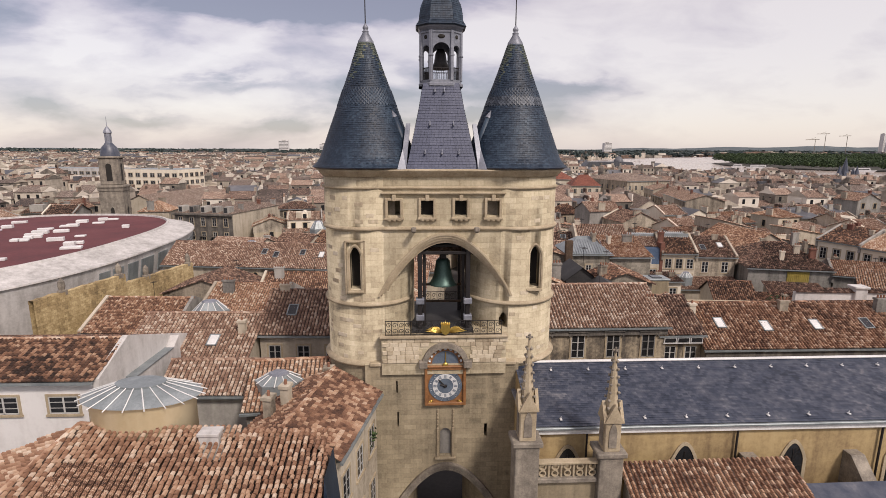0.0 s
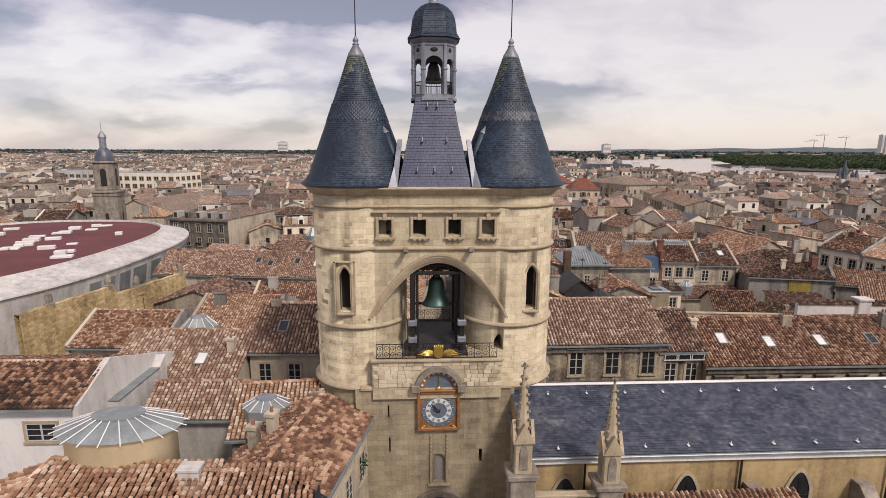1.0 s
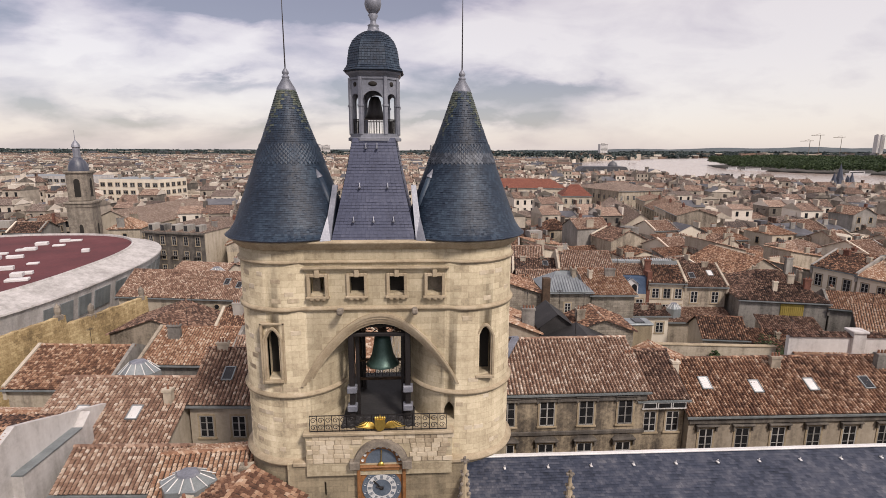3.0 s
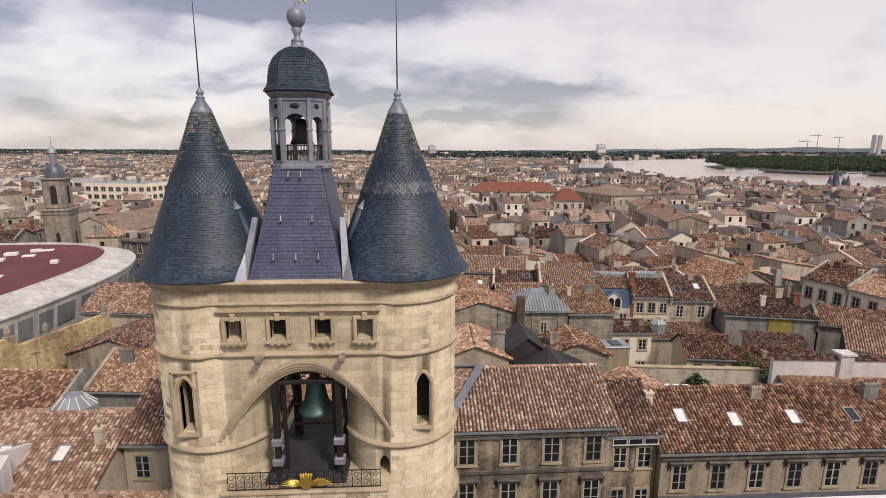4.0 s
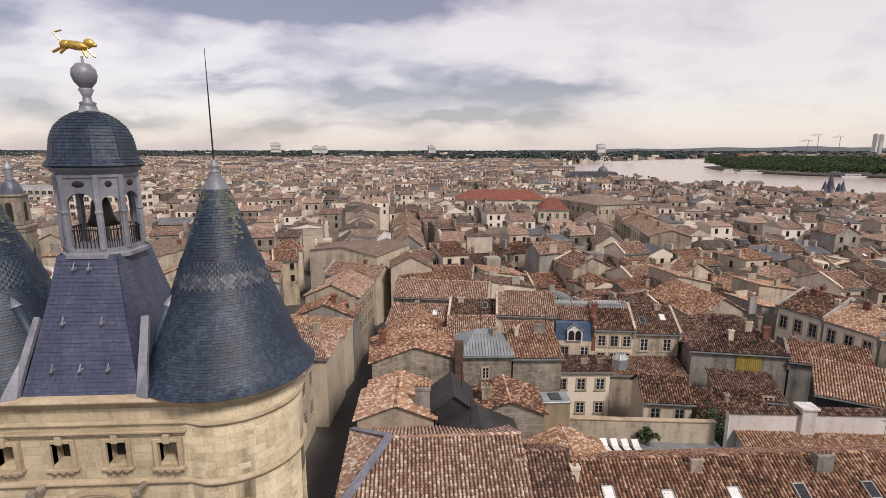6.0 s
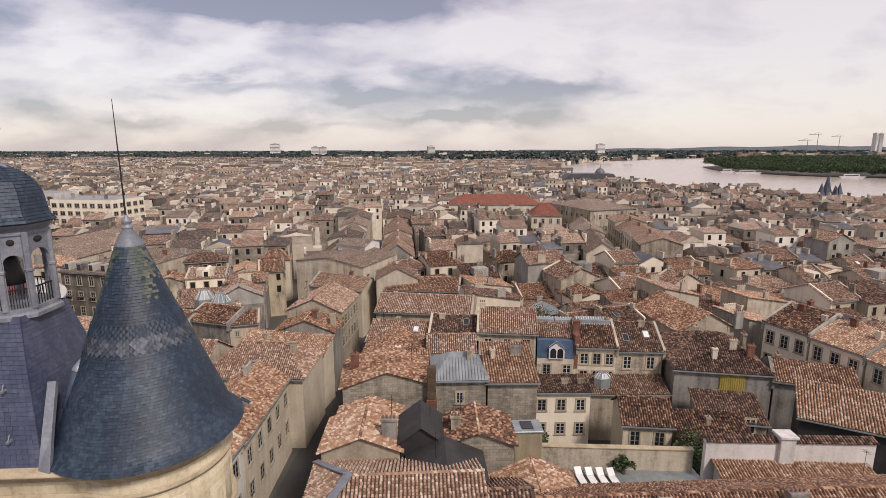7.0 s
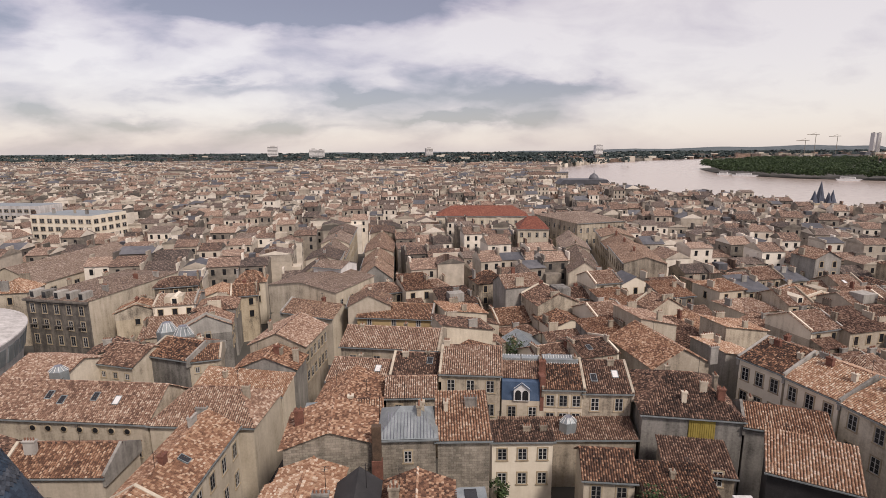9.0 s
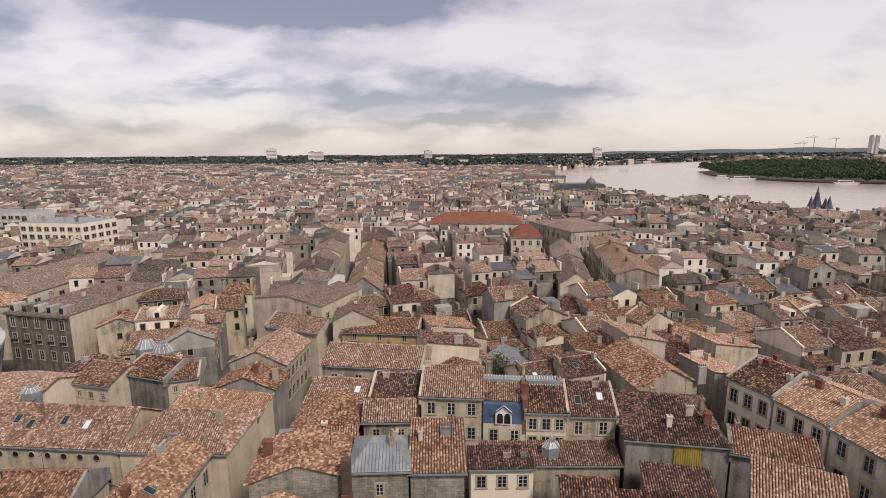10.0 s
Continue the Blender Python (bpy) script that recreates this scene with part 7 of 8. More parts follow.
STACK = [stack_mesh(1.8, 0.9, 4, "sand"), stack_mesh(2.4, 1.1, 5, "cream"), stack_mesh(1.2, 1.0, 3, "stained"), stack_mesh(1.5, 0.8, 2, "grey"), stack_mesh(0.9, 1.2, 2, "sand"), stack_mesh(0.8, 1.2, 1, "brick")]
PROTO = []
for i in range(44):
    w, d = rng.uniform(4.8, 8.4), rng.uniform(6.4, 9.2)
    e = rng.uniform(7.4, 13.4)
    kind = rng.choice(["gx", "gx", "gx", "gx", "gy", "hip", "mono", "gx"])
    r = e + rng.uniform(1.1, 2.1)
    n = max(2, int(w / 2.3))
    wall = rng.choice(["cream", "sand", "cream", "grey", "sand", "pale", "stained" if i % 3 == 0 else "cream"])
    roof = "slate_grey" if i in (14, 33) else "zinc" if i in (7, 29) else rng.choice(["tile", "tile_brown", "tile_brown"])
    rows = [(e - 2.2, n), (e - 4.9, n)] if i % 4 else [(e - 2.2, n)]
    words = {"cream": "cream limestone", "sand": "sand-coloured", "grey": "grey rendered", "pale": "pale stone", "stained": "soot-stained stone"}[wall]
    sides = ((e - 2.4, 2, "r"),) if i % 4 == 2 else ((e - 2.6, 1, "l"),) if i % 4 == 3 else ()
    h = house(f"{words} town house under a {'slate' if roof == 'slate_grey' else 'zinc' if roof == 'zinc' else 'clay tile'} roof", (-w / 2, -d / 2), (w / 2, -d / 2), d, e, r, kind, wall, roof, roof in ("tile", "tile_brown"),
              rows=rows, side=sides, ww=0.85, wh=1.45, full=False, gutter=i % 3 == 0, skylights=((w * 0.35, d * 0.25),) if kind == "gx" and i % 3 == 1 else ())
    HOUSES.pop()
    # stacks stand on the party walls, across the ridge
    for x in ((0.25, w - 0.25) if i % 3 else (w - 0.25,)):
        share("chimney", STACK[rng.choice([0, 0, 1, 2, 3, 3, 4, 4, 5])], h, pose(x, d * rng.uniform(0.35, 0.65), r - rng.uniform(0.3, 0.9), 0, 0, 90))
    if i % 3 == 0:
        share("chimney", CHIM[rng.randrange(4)], h, pose(w * rng.uniform(0.3, 0.7), d * 0.55, r - 0.6))
    if kind == "gx":
        for x in ((-0.02, w - 0.28) if i % 2 else (w - 0.28,)):
            up_ = rng.uniform(0.15, 0.6)
            q = prism(B(), [(-0.1, e - 1.5), (d + 0.1, e - 1.5), (d + 0.1, e + up_), (d / 2, r + up_), (-0.1, e + up_)], x, x + 0.3)
            q.transform(Matrix(((0, 1, 0, 0), (1, 0, 0, 0), (0, 0, 1, 0), (0, 0, 0, 1))))
            bmesh.ops.recalc_face_normals(q, faces=q.faces[:])
            part("party_wall", q, M[rng.choice(["cream", "pale", "sand", "grey"])], h)
    if i % 11 == 1:
        part("roof_room", box(B(), w * 0.25, w * 0.68, d * 0.08, d * 0.42, e - 0.3, r + 0.3), M[rng.choice(["cream", "sand", "grey"])], h, "flat-topped roof extension")
    if i % 5 == 3 and kind == "gx":
        dm_ = part("dormer", prism(B(), [(w * 0.5 - 0.7, e - 0.1), (w * 0.5 + 0.7, e - 0.1), (w * 0.5 + 0.7, e + 1.3), (w * 0.5, e + 1.75), (w * 0.5 - 0.7, e + 1.3)], 0.35, d * 0.5), M["pale"], h, "small gabled dormer")
        part("pane", box(B(), w * 0.5 - 0.4, w * 0.5 + 0.4, 0.30, 0.38, e + 0.1, e + 1.2), M["glass"], dm_)
    if i % 4 == 1:
        aw, az = w * rng.uniform(0.45, 0.8), e - rng.uniform(2.0, 4.0)
        q = prism(B(), [(-2.6, 0), (0.05, 0), (0.05, az + 0.7), (-2.6, az)], 0.0, aw)
        q.transform(Matrix(((0, 1, 0, 0), (1, 0, 0, 0), (0, 0, 1, 0), (0, 0, 0, 1))))
        bmesh.ops.recalc_face_normals(q, faces=q.faces[:])
        part("annex", q, M[wall], h, "low annex against the front")
        ro_ = new("annex_roof", shingle("annex_roof", [[(-0.15, -2.8, az + 0.02), (aw + 0.15, -2.8, az + 0.02), (aw + 0.15, 0.0, az + 0.78), (-0.15, 0.0, az + 0.78)]], [M["tile_brown"]], seed=i))
        ro_.parent = h
    PROTO.append((h, w, d))
used = set()


def place(x, y, ang, k):
    h, w, d = PROTO[k]
    m = pose(x, y, rng.uniform(-2.4, -0.05), 0, 0, math.degrees(ang)) @ Matrix.Translation((-w / 2, -d / 2, 0))
    if k not in used:
        used.add(k)
        h.matrix_world = m
    else:
        copy_thing(h, m)


far_spots = []
y = 12.0
row = 0
while y < 430:
    x = -0.95 * (y + 40) - 20
    deep = 8.0
    while x < 0.95 * (y + 30) + 30:
        k = rng.randrange(len(PROTO))
        wx = PROTO[k][1]
        ang = 0.16 * math.sin(x * 0.013 + 1.3) - 0.05 + 0.14 * math.sin(y * 0.02 + x * 0.006) + rng.uniform(-0.05, 0.05)
        if rng.random() < 0.22:
            ang += math.pi / 2
            wx = PROTO[k][2]
        px, py = x + wx / 2, y + rng.uniform(-1.0, 1.0) + 4 * math.sin(x * 0.021 + row * 0.3)
        lane = row % 4 == 3 and rng.random() < 0.35
        if in_view(px, py) and not on_street(px, py) and rect_clear(px, py, 3.5) and px < river_x(py) - 6 and not lane:
            if py < 112:
                place(px, py, ang, k)
            else:
                far_spots.append((px, py, ang, wx))
        x += wx + (4.0 if int((px + 400) // 48) != int((px + wx + 400) // 48) else 0.0)
    y += 8.4 if row % 3 else 10.6
    row += 1

for k, (h, w, d) in enumerate(PROTO):
    if k not in used:
        for ob in list(h.children_recursive) + [h]:
            bpy.data.objects.remove(ob)

# ---------------------------------------------------------------- distant city, in bulk
FV, FF, FM, FU = [], [], [], []


def bulk_box(cx, cy, ang, w, d, z0, z1, mi):
    b0 = len(FV)
    ca, sa = math.cos(ang), math.sin(ang)
    for z in (z0, z1):
        for sx, sy in ((-1, -1), (1, -1), (1, 1), (-1, 1)):
            FV.append((cx + sx * w / 2 * ca - sy * d / 2 * sa, cy + sx * w / 2 * sa + sy * d / 2 * ca, z))
            FU.append((sx * w / 2, sy * d / 2))
    for f in ((0, 1, 5, 4), (1, 2, 6, 5), (2, 3, 7, 6), (3, 0, 4, 7), (4, 5, 6, 7)):
        FF.append(tuple(b0 + i for i in f)), FM.append(mi)


def bulk_house(cx, cy, ang, w, d, e, r, detail=2, slate=False):
    """One house of the crowd: walls, two-sided roof, stacks, and for nearer ones windows, party walls, dormers and lean-tos."""
    ca, sa = math.cos(ang), math.sin(ang)
    T = lambda x, y, z: (cx + x * ca - y * sa, cy + x * sa + y * ca, z)
    at = lambda x, y: T(x, y, 0)[:2]
    bulk_box(cx, cy, ang, w, d, 0, e, 0)
    b0 = len(FV)
    sl = math.hypot(d / 2, r - e)
    tile = 3 if slate else rng.choice([1, 1, 5])
    pts = ((-w / 2 - 0.2, -d / 2 - 0.3, e), (w / 2 + 0.2, -d / 2 - 0.3, e), (w / 2 + 0.2, 0, r), (-w / 2 - 0.2, 0, r), (w / 2 + 0.2, d / 2 + 0.3, e), (-w / 2 - 0.2, d / 2 + 0.3, e))
    FV.extend(T(*p) for p in pts)
    FU.extend([(0, 0), (w, 0), (w, sl), (0, sl), (w, 0), (0, 0)])
    for f in ((0, 1, 2, 3), (4, 5, 3, 2), (0, 3, 5), (1, 4, 2)):
        FF.append(tuple(b0 + i for i in f)), FM.append(tile if len(f) == 4 else 0)
    for sx in (-1, 1):
        if rng.random() < 0.65:
            bulk_box(*at(sx * (w / 2 - 0.2), rng.uniform(-d / 5, d / 5)), ang, 0.5, rng.uniform(1.0, 3.0), e, r + rng.uniform(0.3, 1.3), rng.choice([0, 0, 0, 0, 1]))
        if rng.random() < 0.35:
            bulk_box(*at(sx * (w / 2 - 0.1), 0), ang, 0.35, d, e - 2, r - rng.uniform(-0.3, 0.9), 0)
    if detail:
        if rng.random() < 0.1:
            bulk_box(*at(rng.uniform(-w / 4, w / 4), -d / 5), ang, rng.uniform(1.5, 3), d / 3, e, r + 0.3, rng.choice([0, 0, 4]))
        if rng.random() < 0.3:
            bulk_box(*at(rng.uniform(-w / 4, w / 4), -d / 2 - 1.2), ang, w * 0.6, 2.4, 0, e - rng.uniform(1.5, 4), rng.choice([0, 1, 5]))
        n = max(2, int(w / 2.5))
        for z in (e - 2.2, e - 4.9):
            for i in range(n):
                bulk_box(*at((i + 0.5) / n * w - w / 2, -d / 2), ang, 0.85, 0.1, z, z + 1.5, 2)
        if rng.random() < 0.4:
            sx = rng.choice([-1, 1])
            for i in range(2):
                bulk_box(*at(sx * w / 2, (i - 0.5) * d / 2.4), ang, 0.1, 0.8, e - 2.3, e - 1.0, 2)


for px, py, ang, w in far_spots:
    e = rng.uniform(7.0, 13.5) + (2.5 if rng.random() < 0.12 else 0)
    bulk_house(px, py, ang, w, rng.uniform(6.6, 9.2), e, e + rng.uniform(1.1, 2.2), 2, rng.random() < 0.10)
y = 430.0
while y < 1500:
    x = -0.95 * (y + 40) - 20
    while x < 0.95 * (y + 30) + 30:
        big = rng.random() < 0.05
        wx = rng.uniform(6.5, 11) if not big else rng.uniform(18, 36)
        if x < river_x(y) - 10 and rng.random() < 0.95:
            e = rng.uniform(7.5, 14) + (3 if big else 0)
            bulk_house(x + wx / 2, y + rng.uniform(-3, 3), rng.uniform(-0.25, 0.25) + rng.choice([0, 0, math.pi / 2]), wx, rng.uniform(8, 11), e, e + rng.uniform(1.2, 2.6), y < 620, rng.random() < 0.2)
        x += wx
    y += 10.5 if y < 700 else 15
# far suburbs on both banks
for i in range(3600):
    y = 1500 + 3000 * rng.random() ** 1.3
    x = rng.uniform(-0.95, 0.95) * y + 20
    if river_x(y) - 20 < x < river_x(y) + 900 and y < 2300:
        continue
    w = rng.uniform(12, 40)
    bulk_box(x, y, rng.uniform(-0.3, 0.3), w, rng.uniform(10, 16), 0, rng.uniform(6, 12) + (9 if rng.random() < 0.07 else 0), rng.choice([0, 0, 1, 4, 5]))
# works and sheds on the far bank, behind the wood
for i in range(520):
    y = rng.uniform(1380, 3000)
    x = rng.uniform(0.66, 1.0) * y
    bulk_box(x, y, rng.uniform(-0.4, 0.4), rng.uniform(12, 60), rng.uniform(10, 22), 0, rng.uniform(5, 13) + (10 if rng.random() < 0.08 else 0), rng.choice([0, 0, 1, 4, 5]))
me = bpy.data.meshes.new("distant_city")
me.from_pydata(FV, [], FF)
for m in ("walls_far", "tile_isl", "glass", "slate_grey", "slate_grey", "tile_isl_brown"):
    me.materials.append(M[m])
me.polygons.foreach_set("material_index", np.array(FM, dtype=np.int32))
uv = me.uv_layers.new(name="UVMap")
idx = np.empty(len(me.loops), dtype=np.int32)
me.loops.foreach_get("vertex_index", idx)
uv.data.foreach_set("uv", np.array(FU, dtype=np.float32)[idx].ravel())
me.update()
tagged(new("distant_city", me), "dense field of pale walls and clay tile roofs stretching far away", "houses", kind="stuff")

# ---------------------------------------------------------------- round shopping hall with a red roof
hall = thing("round_hall", "white oval modern hall with a dark red flat roof", "hall", pose(-69, 50, 0))


def oval(a, b_, z, n=72):
    out = []
    for i in range(n):
        t = 2 * math.pi * i / n
        c, s_ = math.cos(t), math.sin(t)
        out.append((math.copysign(abs(c) ** 0.78, c) * a, math.copysign(abs(s_) ** 0.78, s_) * b_, z))
    return out


def loft(rings):
    b = B()
    vs = [[b.verts.new(p) for p in r] for r in rings]
    for ra, rb in zip(vs, vs[1:]):
        for i in range(len(ra)):
            b.faces.new((ra[i], ra[(i + 1) % len(ra)], rb[(i + 1) % len(rb)], rb[i]))
    return b, vs


b, vs = loft([oval(24.9, 33.9, 0), oval(25.1, 34.1, 4.0), oval(26.35, 35.35, 11.1), oval(26.6, 35.6, 11.25), oval(26.55, 35.55, 11.45), oval(25.9, 34.9, 11.6), oval(25.85, 34.85, 11.54), oval(22.5, 31.5, 12.65), oval(22.4, 31.4, 12.85), oval(22.1, 31.1, 12.85), oval(22.0, 31.0, 12.3)])
part("shell", b, M["white"], hall, "white sloping outer shell")
b, vs = loft([oval(22.05, 31.05, 12.2), oval(22.05, 31.05, 12.5)])
b.faces.new(vs[1])
part("roof", b, M["red_roof"], hall, "dark red roofing membrane")
for i in range(9, 26):
    t = 2 * math.pi * (i / 84) - 0.95
    b = B()
    P0, P1, P2, P3 = [Vector(oval(a, c, z, 720)[int((t + dt) / (2 * math.pi) * 720) % 720]) for a, c, z, dt in ((25.73, 34.73, 7.6, 0), (25.73, 34.73, 7.6, 0.05), (26.2, 35.2, 10.3, 0.05), (26.2, 35.2, 10.3, 0))]
    q = [b.verts.new(p * 1.0) for p in (P0, P1, P2, P3)]
    n_ = (P1 - P0).cross(P3 - P0).normalized()
    if n_.dot(P0) < 0:
        n_ = -n_
    for v in q:
        v.co += n_ * 0.12
    q2 = [b.verts.new(v.co - n_ * 0.3) for v in q]
    b.faces.new(q)
    for k in range(4):
        b.faces.new((q[k], q2[k], q2[(k + 1) % 4], q[(k + 1) % 4]))
    part("window", b, M["zinc"], hall, "slanted grey-blue window pane")
hr2 = random.Random(31)
for i in range(48):
    t, rr_ = hr2.uniform(0, 2 * math.pi), math.sqrt(hr2.random())
    x, y_ = 19 * rr_ * math.cos(t), 27 * rr_ * math.sin(t)
    w_, d_ = hr2.uniform(0.5, 1.3), hr2.uniform(0.35, 0.7)
    ob = part("roof_unit", bevbox(B(), -w_, w_, -d_, d_, 0, hr2.uniform(0.25, 0.6), 0.05), M["white_paint"], hall)
    ob.matrix_basis = pose(x, y_, 12.5, 0, 0, 20)

# old stone boundary wall in front of it
for (a, c, top_) in (((-38.9, 19.5), (-36.2, 30.5), 11.9), ((-36.2, 30.5), (-33.2, 41.6), 10.8)):
    ax = Vector((c[0] - a[0], c[1] - a[1]))
    wl_ob = thing("old_wall", "tall yellowish rubble stone wall with broken top", "wall", Matrix.Translation((a[0], a[1], 0)) @ Matrix.Rotation(math.atan2(ax.y, ax.x), 4, "Z"))
    b = B()
    n_ = 26
    prev = None
    for i in range(n_ + 1):
        x = ax.length * i / n_
        z = top_ + 0.12 * noise.noise((x * 0.6 + a[0], 0, 0)) + 0.12 * noise.noise((x * 3, 1, 0))
        col = [b.verts.new((x, 0, 0)), b.verts.new((x, 0.06 * noise.noise((x, 3, 1)), z * 0.6)), b.verts.new((x, 0, z)), b.verts.new((x, 0.6, z)), b.verts.new((x, 0.6, 0))]
        if prev:
            for k in range(4):
                b.faces.new((prev[k], col[k], col[k + 1], prev[k + 1]))
        prev = col
    bmesh.ops.recalc_face_normals(b, faces=b.faces[:])
    wall_uv(part("wall", b, M["rubble"], wl_ob))
    for x in (3.4, ax.length - 0.6):
        part("stone_cap", bevbox(lathe(B(), [(0, top_ + 1.5), (0.3, top_ + 1.1), (0.35, top_ + 0.6), (0.2, top_ - 0.1), (0, top_ - 0.1)], 8, x, 0.3, smooth=False), x - 0.4, x + 0.4, 0.0, 0.6, top_ - 0.4, top_ + 0.2, 0.05), M["grey_stone"], wl_ob)

# bell tower of the church beyond
bt = thing("church_tower", "baroque sandstone church tower with a small domed lantern", "tower", pose(-76, 99, 0, 0, 0, 12) @ Matrix.Diagonal((0.78, 0.78, 1, 1)))
part("shaft", bevbox(B(), -3.3, 3.3, -3.3, 3.3, 0, 17.2, 0.15), M["grey_stone"], bt)
part("cornice", bevbox(bevbox(B(), -3.8, 3.8, -3.8, 3.8, 17.2, 17.8, 0.15), -3.5, 3.5, -3.5, 3.5, 16.4, 17.2, 0.1), M["grey_stone"], bt)
part("belfry", bevbox(B(), -2.7, 2.7, -2.7, 2.7, 17.8, 24.2, 0.2), M["grey_stone"], bt)
part("cornice", bevbox(B(), -3.1, 3.1, -3.1, 3.1, 24.2, 24.7, 0.12), M["grey_stone"], bt)
for s_ in range(4):
    for x0, z0, z1 in ((0, 18.8, 23.0), (0, 9.5, 12.5)):
        q = prism(B(), arch_pts(-0.8 if z0 > 15 else -0.5, 0.8 if z0 > 15 else 0.5, z1 - 0.8, z1, 8, False, z0), -(2.76 if z0 > 15 else 3.36), -(2.5 if z0 > 15 else 3.1))
        q.transform(Matrix.Rotation(s_ * math.pi / 2, 4, "Z"))
        # a solid plate; the belfry's inner shade is its colour
        part("opening", q, M["dark"], bt, "near-black plate painted as the shade in an arched bell opening")
part("dome", lathe(B(), [(2.7, 24.7), (2.6, 25.6), (2.1, 26.8), (1.3, 27.5), (1.1, 27.8), (0, 27.8)], 16), M["slate_flat"], bt)
part("lantern", lathe(B(), [(1.0, 27.7), (1.0, 30.0), (1.25, 30.2), (1.1, 30.7), (0.5, 31.4), (0.1, 31.8), (0.06, 34), (0, 34)], 8, smooth=False), M["lead"], bt)

# ---------------------------------------------------------------- glazed drum on the near roof
drum = thing("glazed_drum", "yellow round stair drum under a faceted glass roof", "roof light", pose(-14.85, -6.2, 0.2) @ Matrix.Diagonal((1, 0.58, 1, 1)))
part("drum_wall", lathe(B(), [(0, 0.1), (2.5, 0.1), (2.5, 14.45), (2.6, 14.5), (2.6, 14.6), (0, 14.6)], 40), M["butter"], drum, "smooth yellow rendered drum")
gl = part("glass_roof", lathe(B(), [(2.85, 14.55), (1.2, 15.1), (0, 15.12)], 24, smooth=False), M["zinc"], drum, "grey glass roof cone")
part("cap", lathe(B(), [(1.2, 15.08), (1.2, 15.2), (0, 15.22)], 24, smooth=False), M["zinc"], gl)
for i in range(20):
    a = 2 * math.pi * i / 20
    part("glazing_bar", beam(B(), (3.05 * math.cos(a), 3.05 * math.sin(a), 14.5), (1.16 * math.cos(a), 1.16 * math.sin(a), 15.17), 0.03, 4), M["white_paint"], gl)


def glass_lantern(x, y, z, r, h, rot=0):
    g = thing("roof_lantern", "low glazed roof lantern with pale glazing bars", "roof light", pose(x, y, z, 0, 0, rot) @ Matrix.Diagonal((1, 0.8, 1, 1)), "roof lanterns")
    part("kerb", lathe(B(), [(r * 1.05, -1.6), (r * 1.05, 0.12), (r * 0.95, 0.16), (r * 0.95, -0.4)], 6, smooth=False), M["zinc"], g)
    gg = part("glazing", lathe(B(), [(r, 0.1), (r * 0.45, h), (0, h)], 6, smooth=False), M["zinc"], g)
    for i in range(12):
        a = 2 * math.pi * i / 12
        part("glazing_bar", beam(B(), (r * 0.98 * math.cos(a), r * 0.98 * math.sin(a), 0.12), (r * 0.44 * math.cos(a), r * 0.44 * math.sin(a), h + 0.03), 0.035, 4), M["white_paint"], gg)
    part("cap", lathe(B(), [(r * 0.46, h - 0.02), (r * 0.4, h + 0.12), (0, h + 0.12)], 6, smooth=False), M["lead"], gg)


glass_lantern(-10.0, 0.0, 12.35, 1.45, 0.5)
glass_lantern(-17.5, 67.5, 11.2, 1.6, 1.5)
glass_lantern(-21.0, 69.5, 11.2, 1.6, 1.5, 20)
glass_lantern(-29.5, 55.8, 10.6, 1.3, 0.7)
glass_lantern(-19.5, 13.5, 12.6, 1.5, 0.9, 10)
glass_lantern(38.6, 42.4, 7.9, 1.1, 0.7, 10)
rl = thing("flat_rooflight", "flat pale blue rooflight box on the stone house", "roof light", pose(24.6, 23.2, 0))
part("kerb", bevbox(B(), -1.2, 1.2, -0.9, 0.9, 0, 12.7, 0.05), M["stone_base"], rl)
part("cover", bevbox(B(), -1.3, 1.3, -1.0, 1.0, 12.7, 12.9, 0.06), M["zinc"], rl)
part("pane", bevbox(B(), -0.5, 0.5, -0.6, 0.6, 12.9, 13.0, 0.02), M["glass"], rl)
wall_uv(rl.children[0])

# ---------------------------------------------------------------- the courtyard
yard = thing("yard_wall", "long white garden wall with a square pier, rain-stained", "wall", pose(40.4, 22.6, 0, 0, 0, -5))
part("wall", bevbox(B(), 0, 14.5, 0, 0.5, 0, 11.2, 0.02), M["white"], yard)
part("pier", bevbox(bevbox(B(), 6.2, 7.5, -0.3, 0.8, 0, 11.7, 0.03), 6.05, 7.65, -0.45, 0.95, 11.7, 11.95, 0.04), M["white"], yard)
tw = new("coping", shingle("coping", [[(0, -0.15, 11.22), (6.1, -0.15, 11.22), (6.1, 0.7, 11.55), (0, 0.7, 11.55)], [(7.6, -0.15, 11.22), (14.5, -0.15, 11.22), (14.5, 0.7, 11.55), (7.6, 0.7, 11.55)]], [M["tile_brown"]], seed=90))
tw.parent = yard
cw = thing("garden_wall", "stained cream courtyard wall", "wall", pose(26.4, 25.3, 0, 0, 0, -6))
part("wall", bevbox(B(), 0, 13.8, 0, 0.4, 0, 9.5, 0.02), M["cream"], cw)
part("coping", bevbox(B(), -0.05, 13.85, -0.1, 0.5, 9.5, 9.62, 0.02), M["trim"], cw)
ter = thing("roof_terrace", "grey paved roof terrace behind the terraced houses", "terrace", pose(23.5, 19.2, 0))
part("deck", bevbox(B(), 0, 17, 0, 5.6, 0, 7.4, 0.02), M["zinc"], ter)
part("parapet", bevbox(B(), 0, 17, -0.4, 0.0, 0, 8.6, 0.03), M["zinc"], ter)
house("low tiled outhouse below the white wall", (41.0, 18.9), (54.0, 18.3), 3.4, 8.2, 9.4, "mono", "white", "tile", True, seed=91)
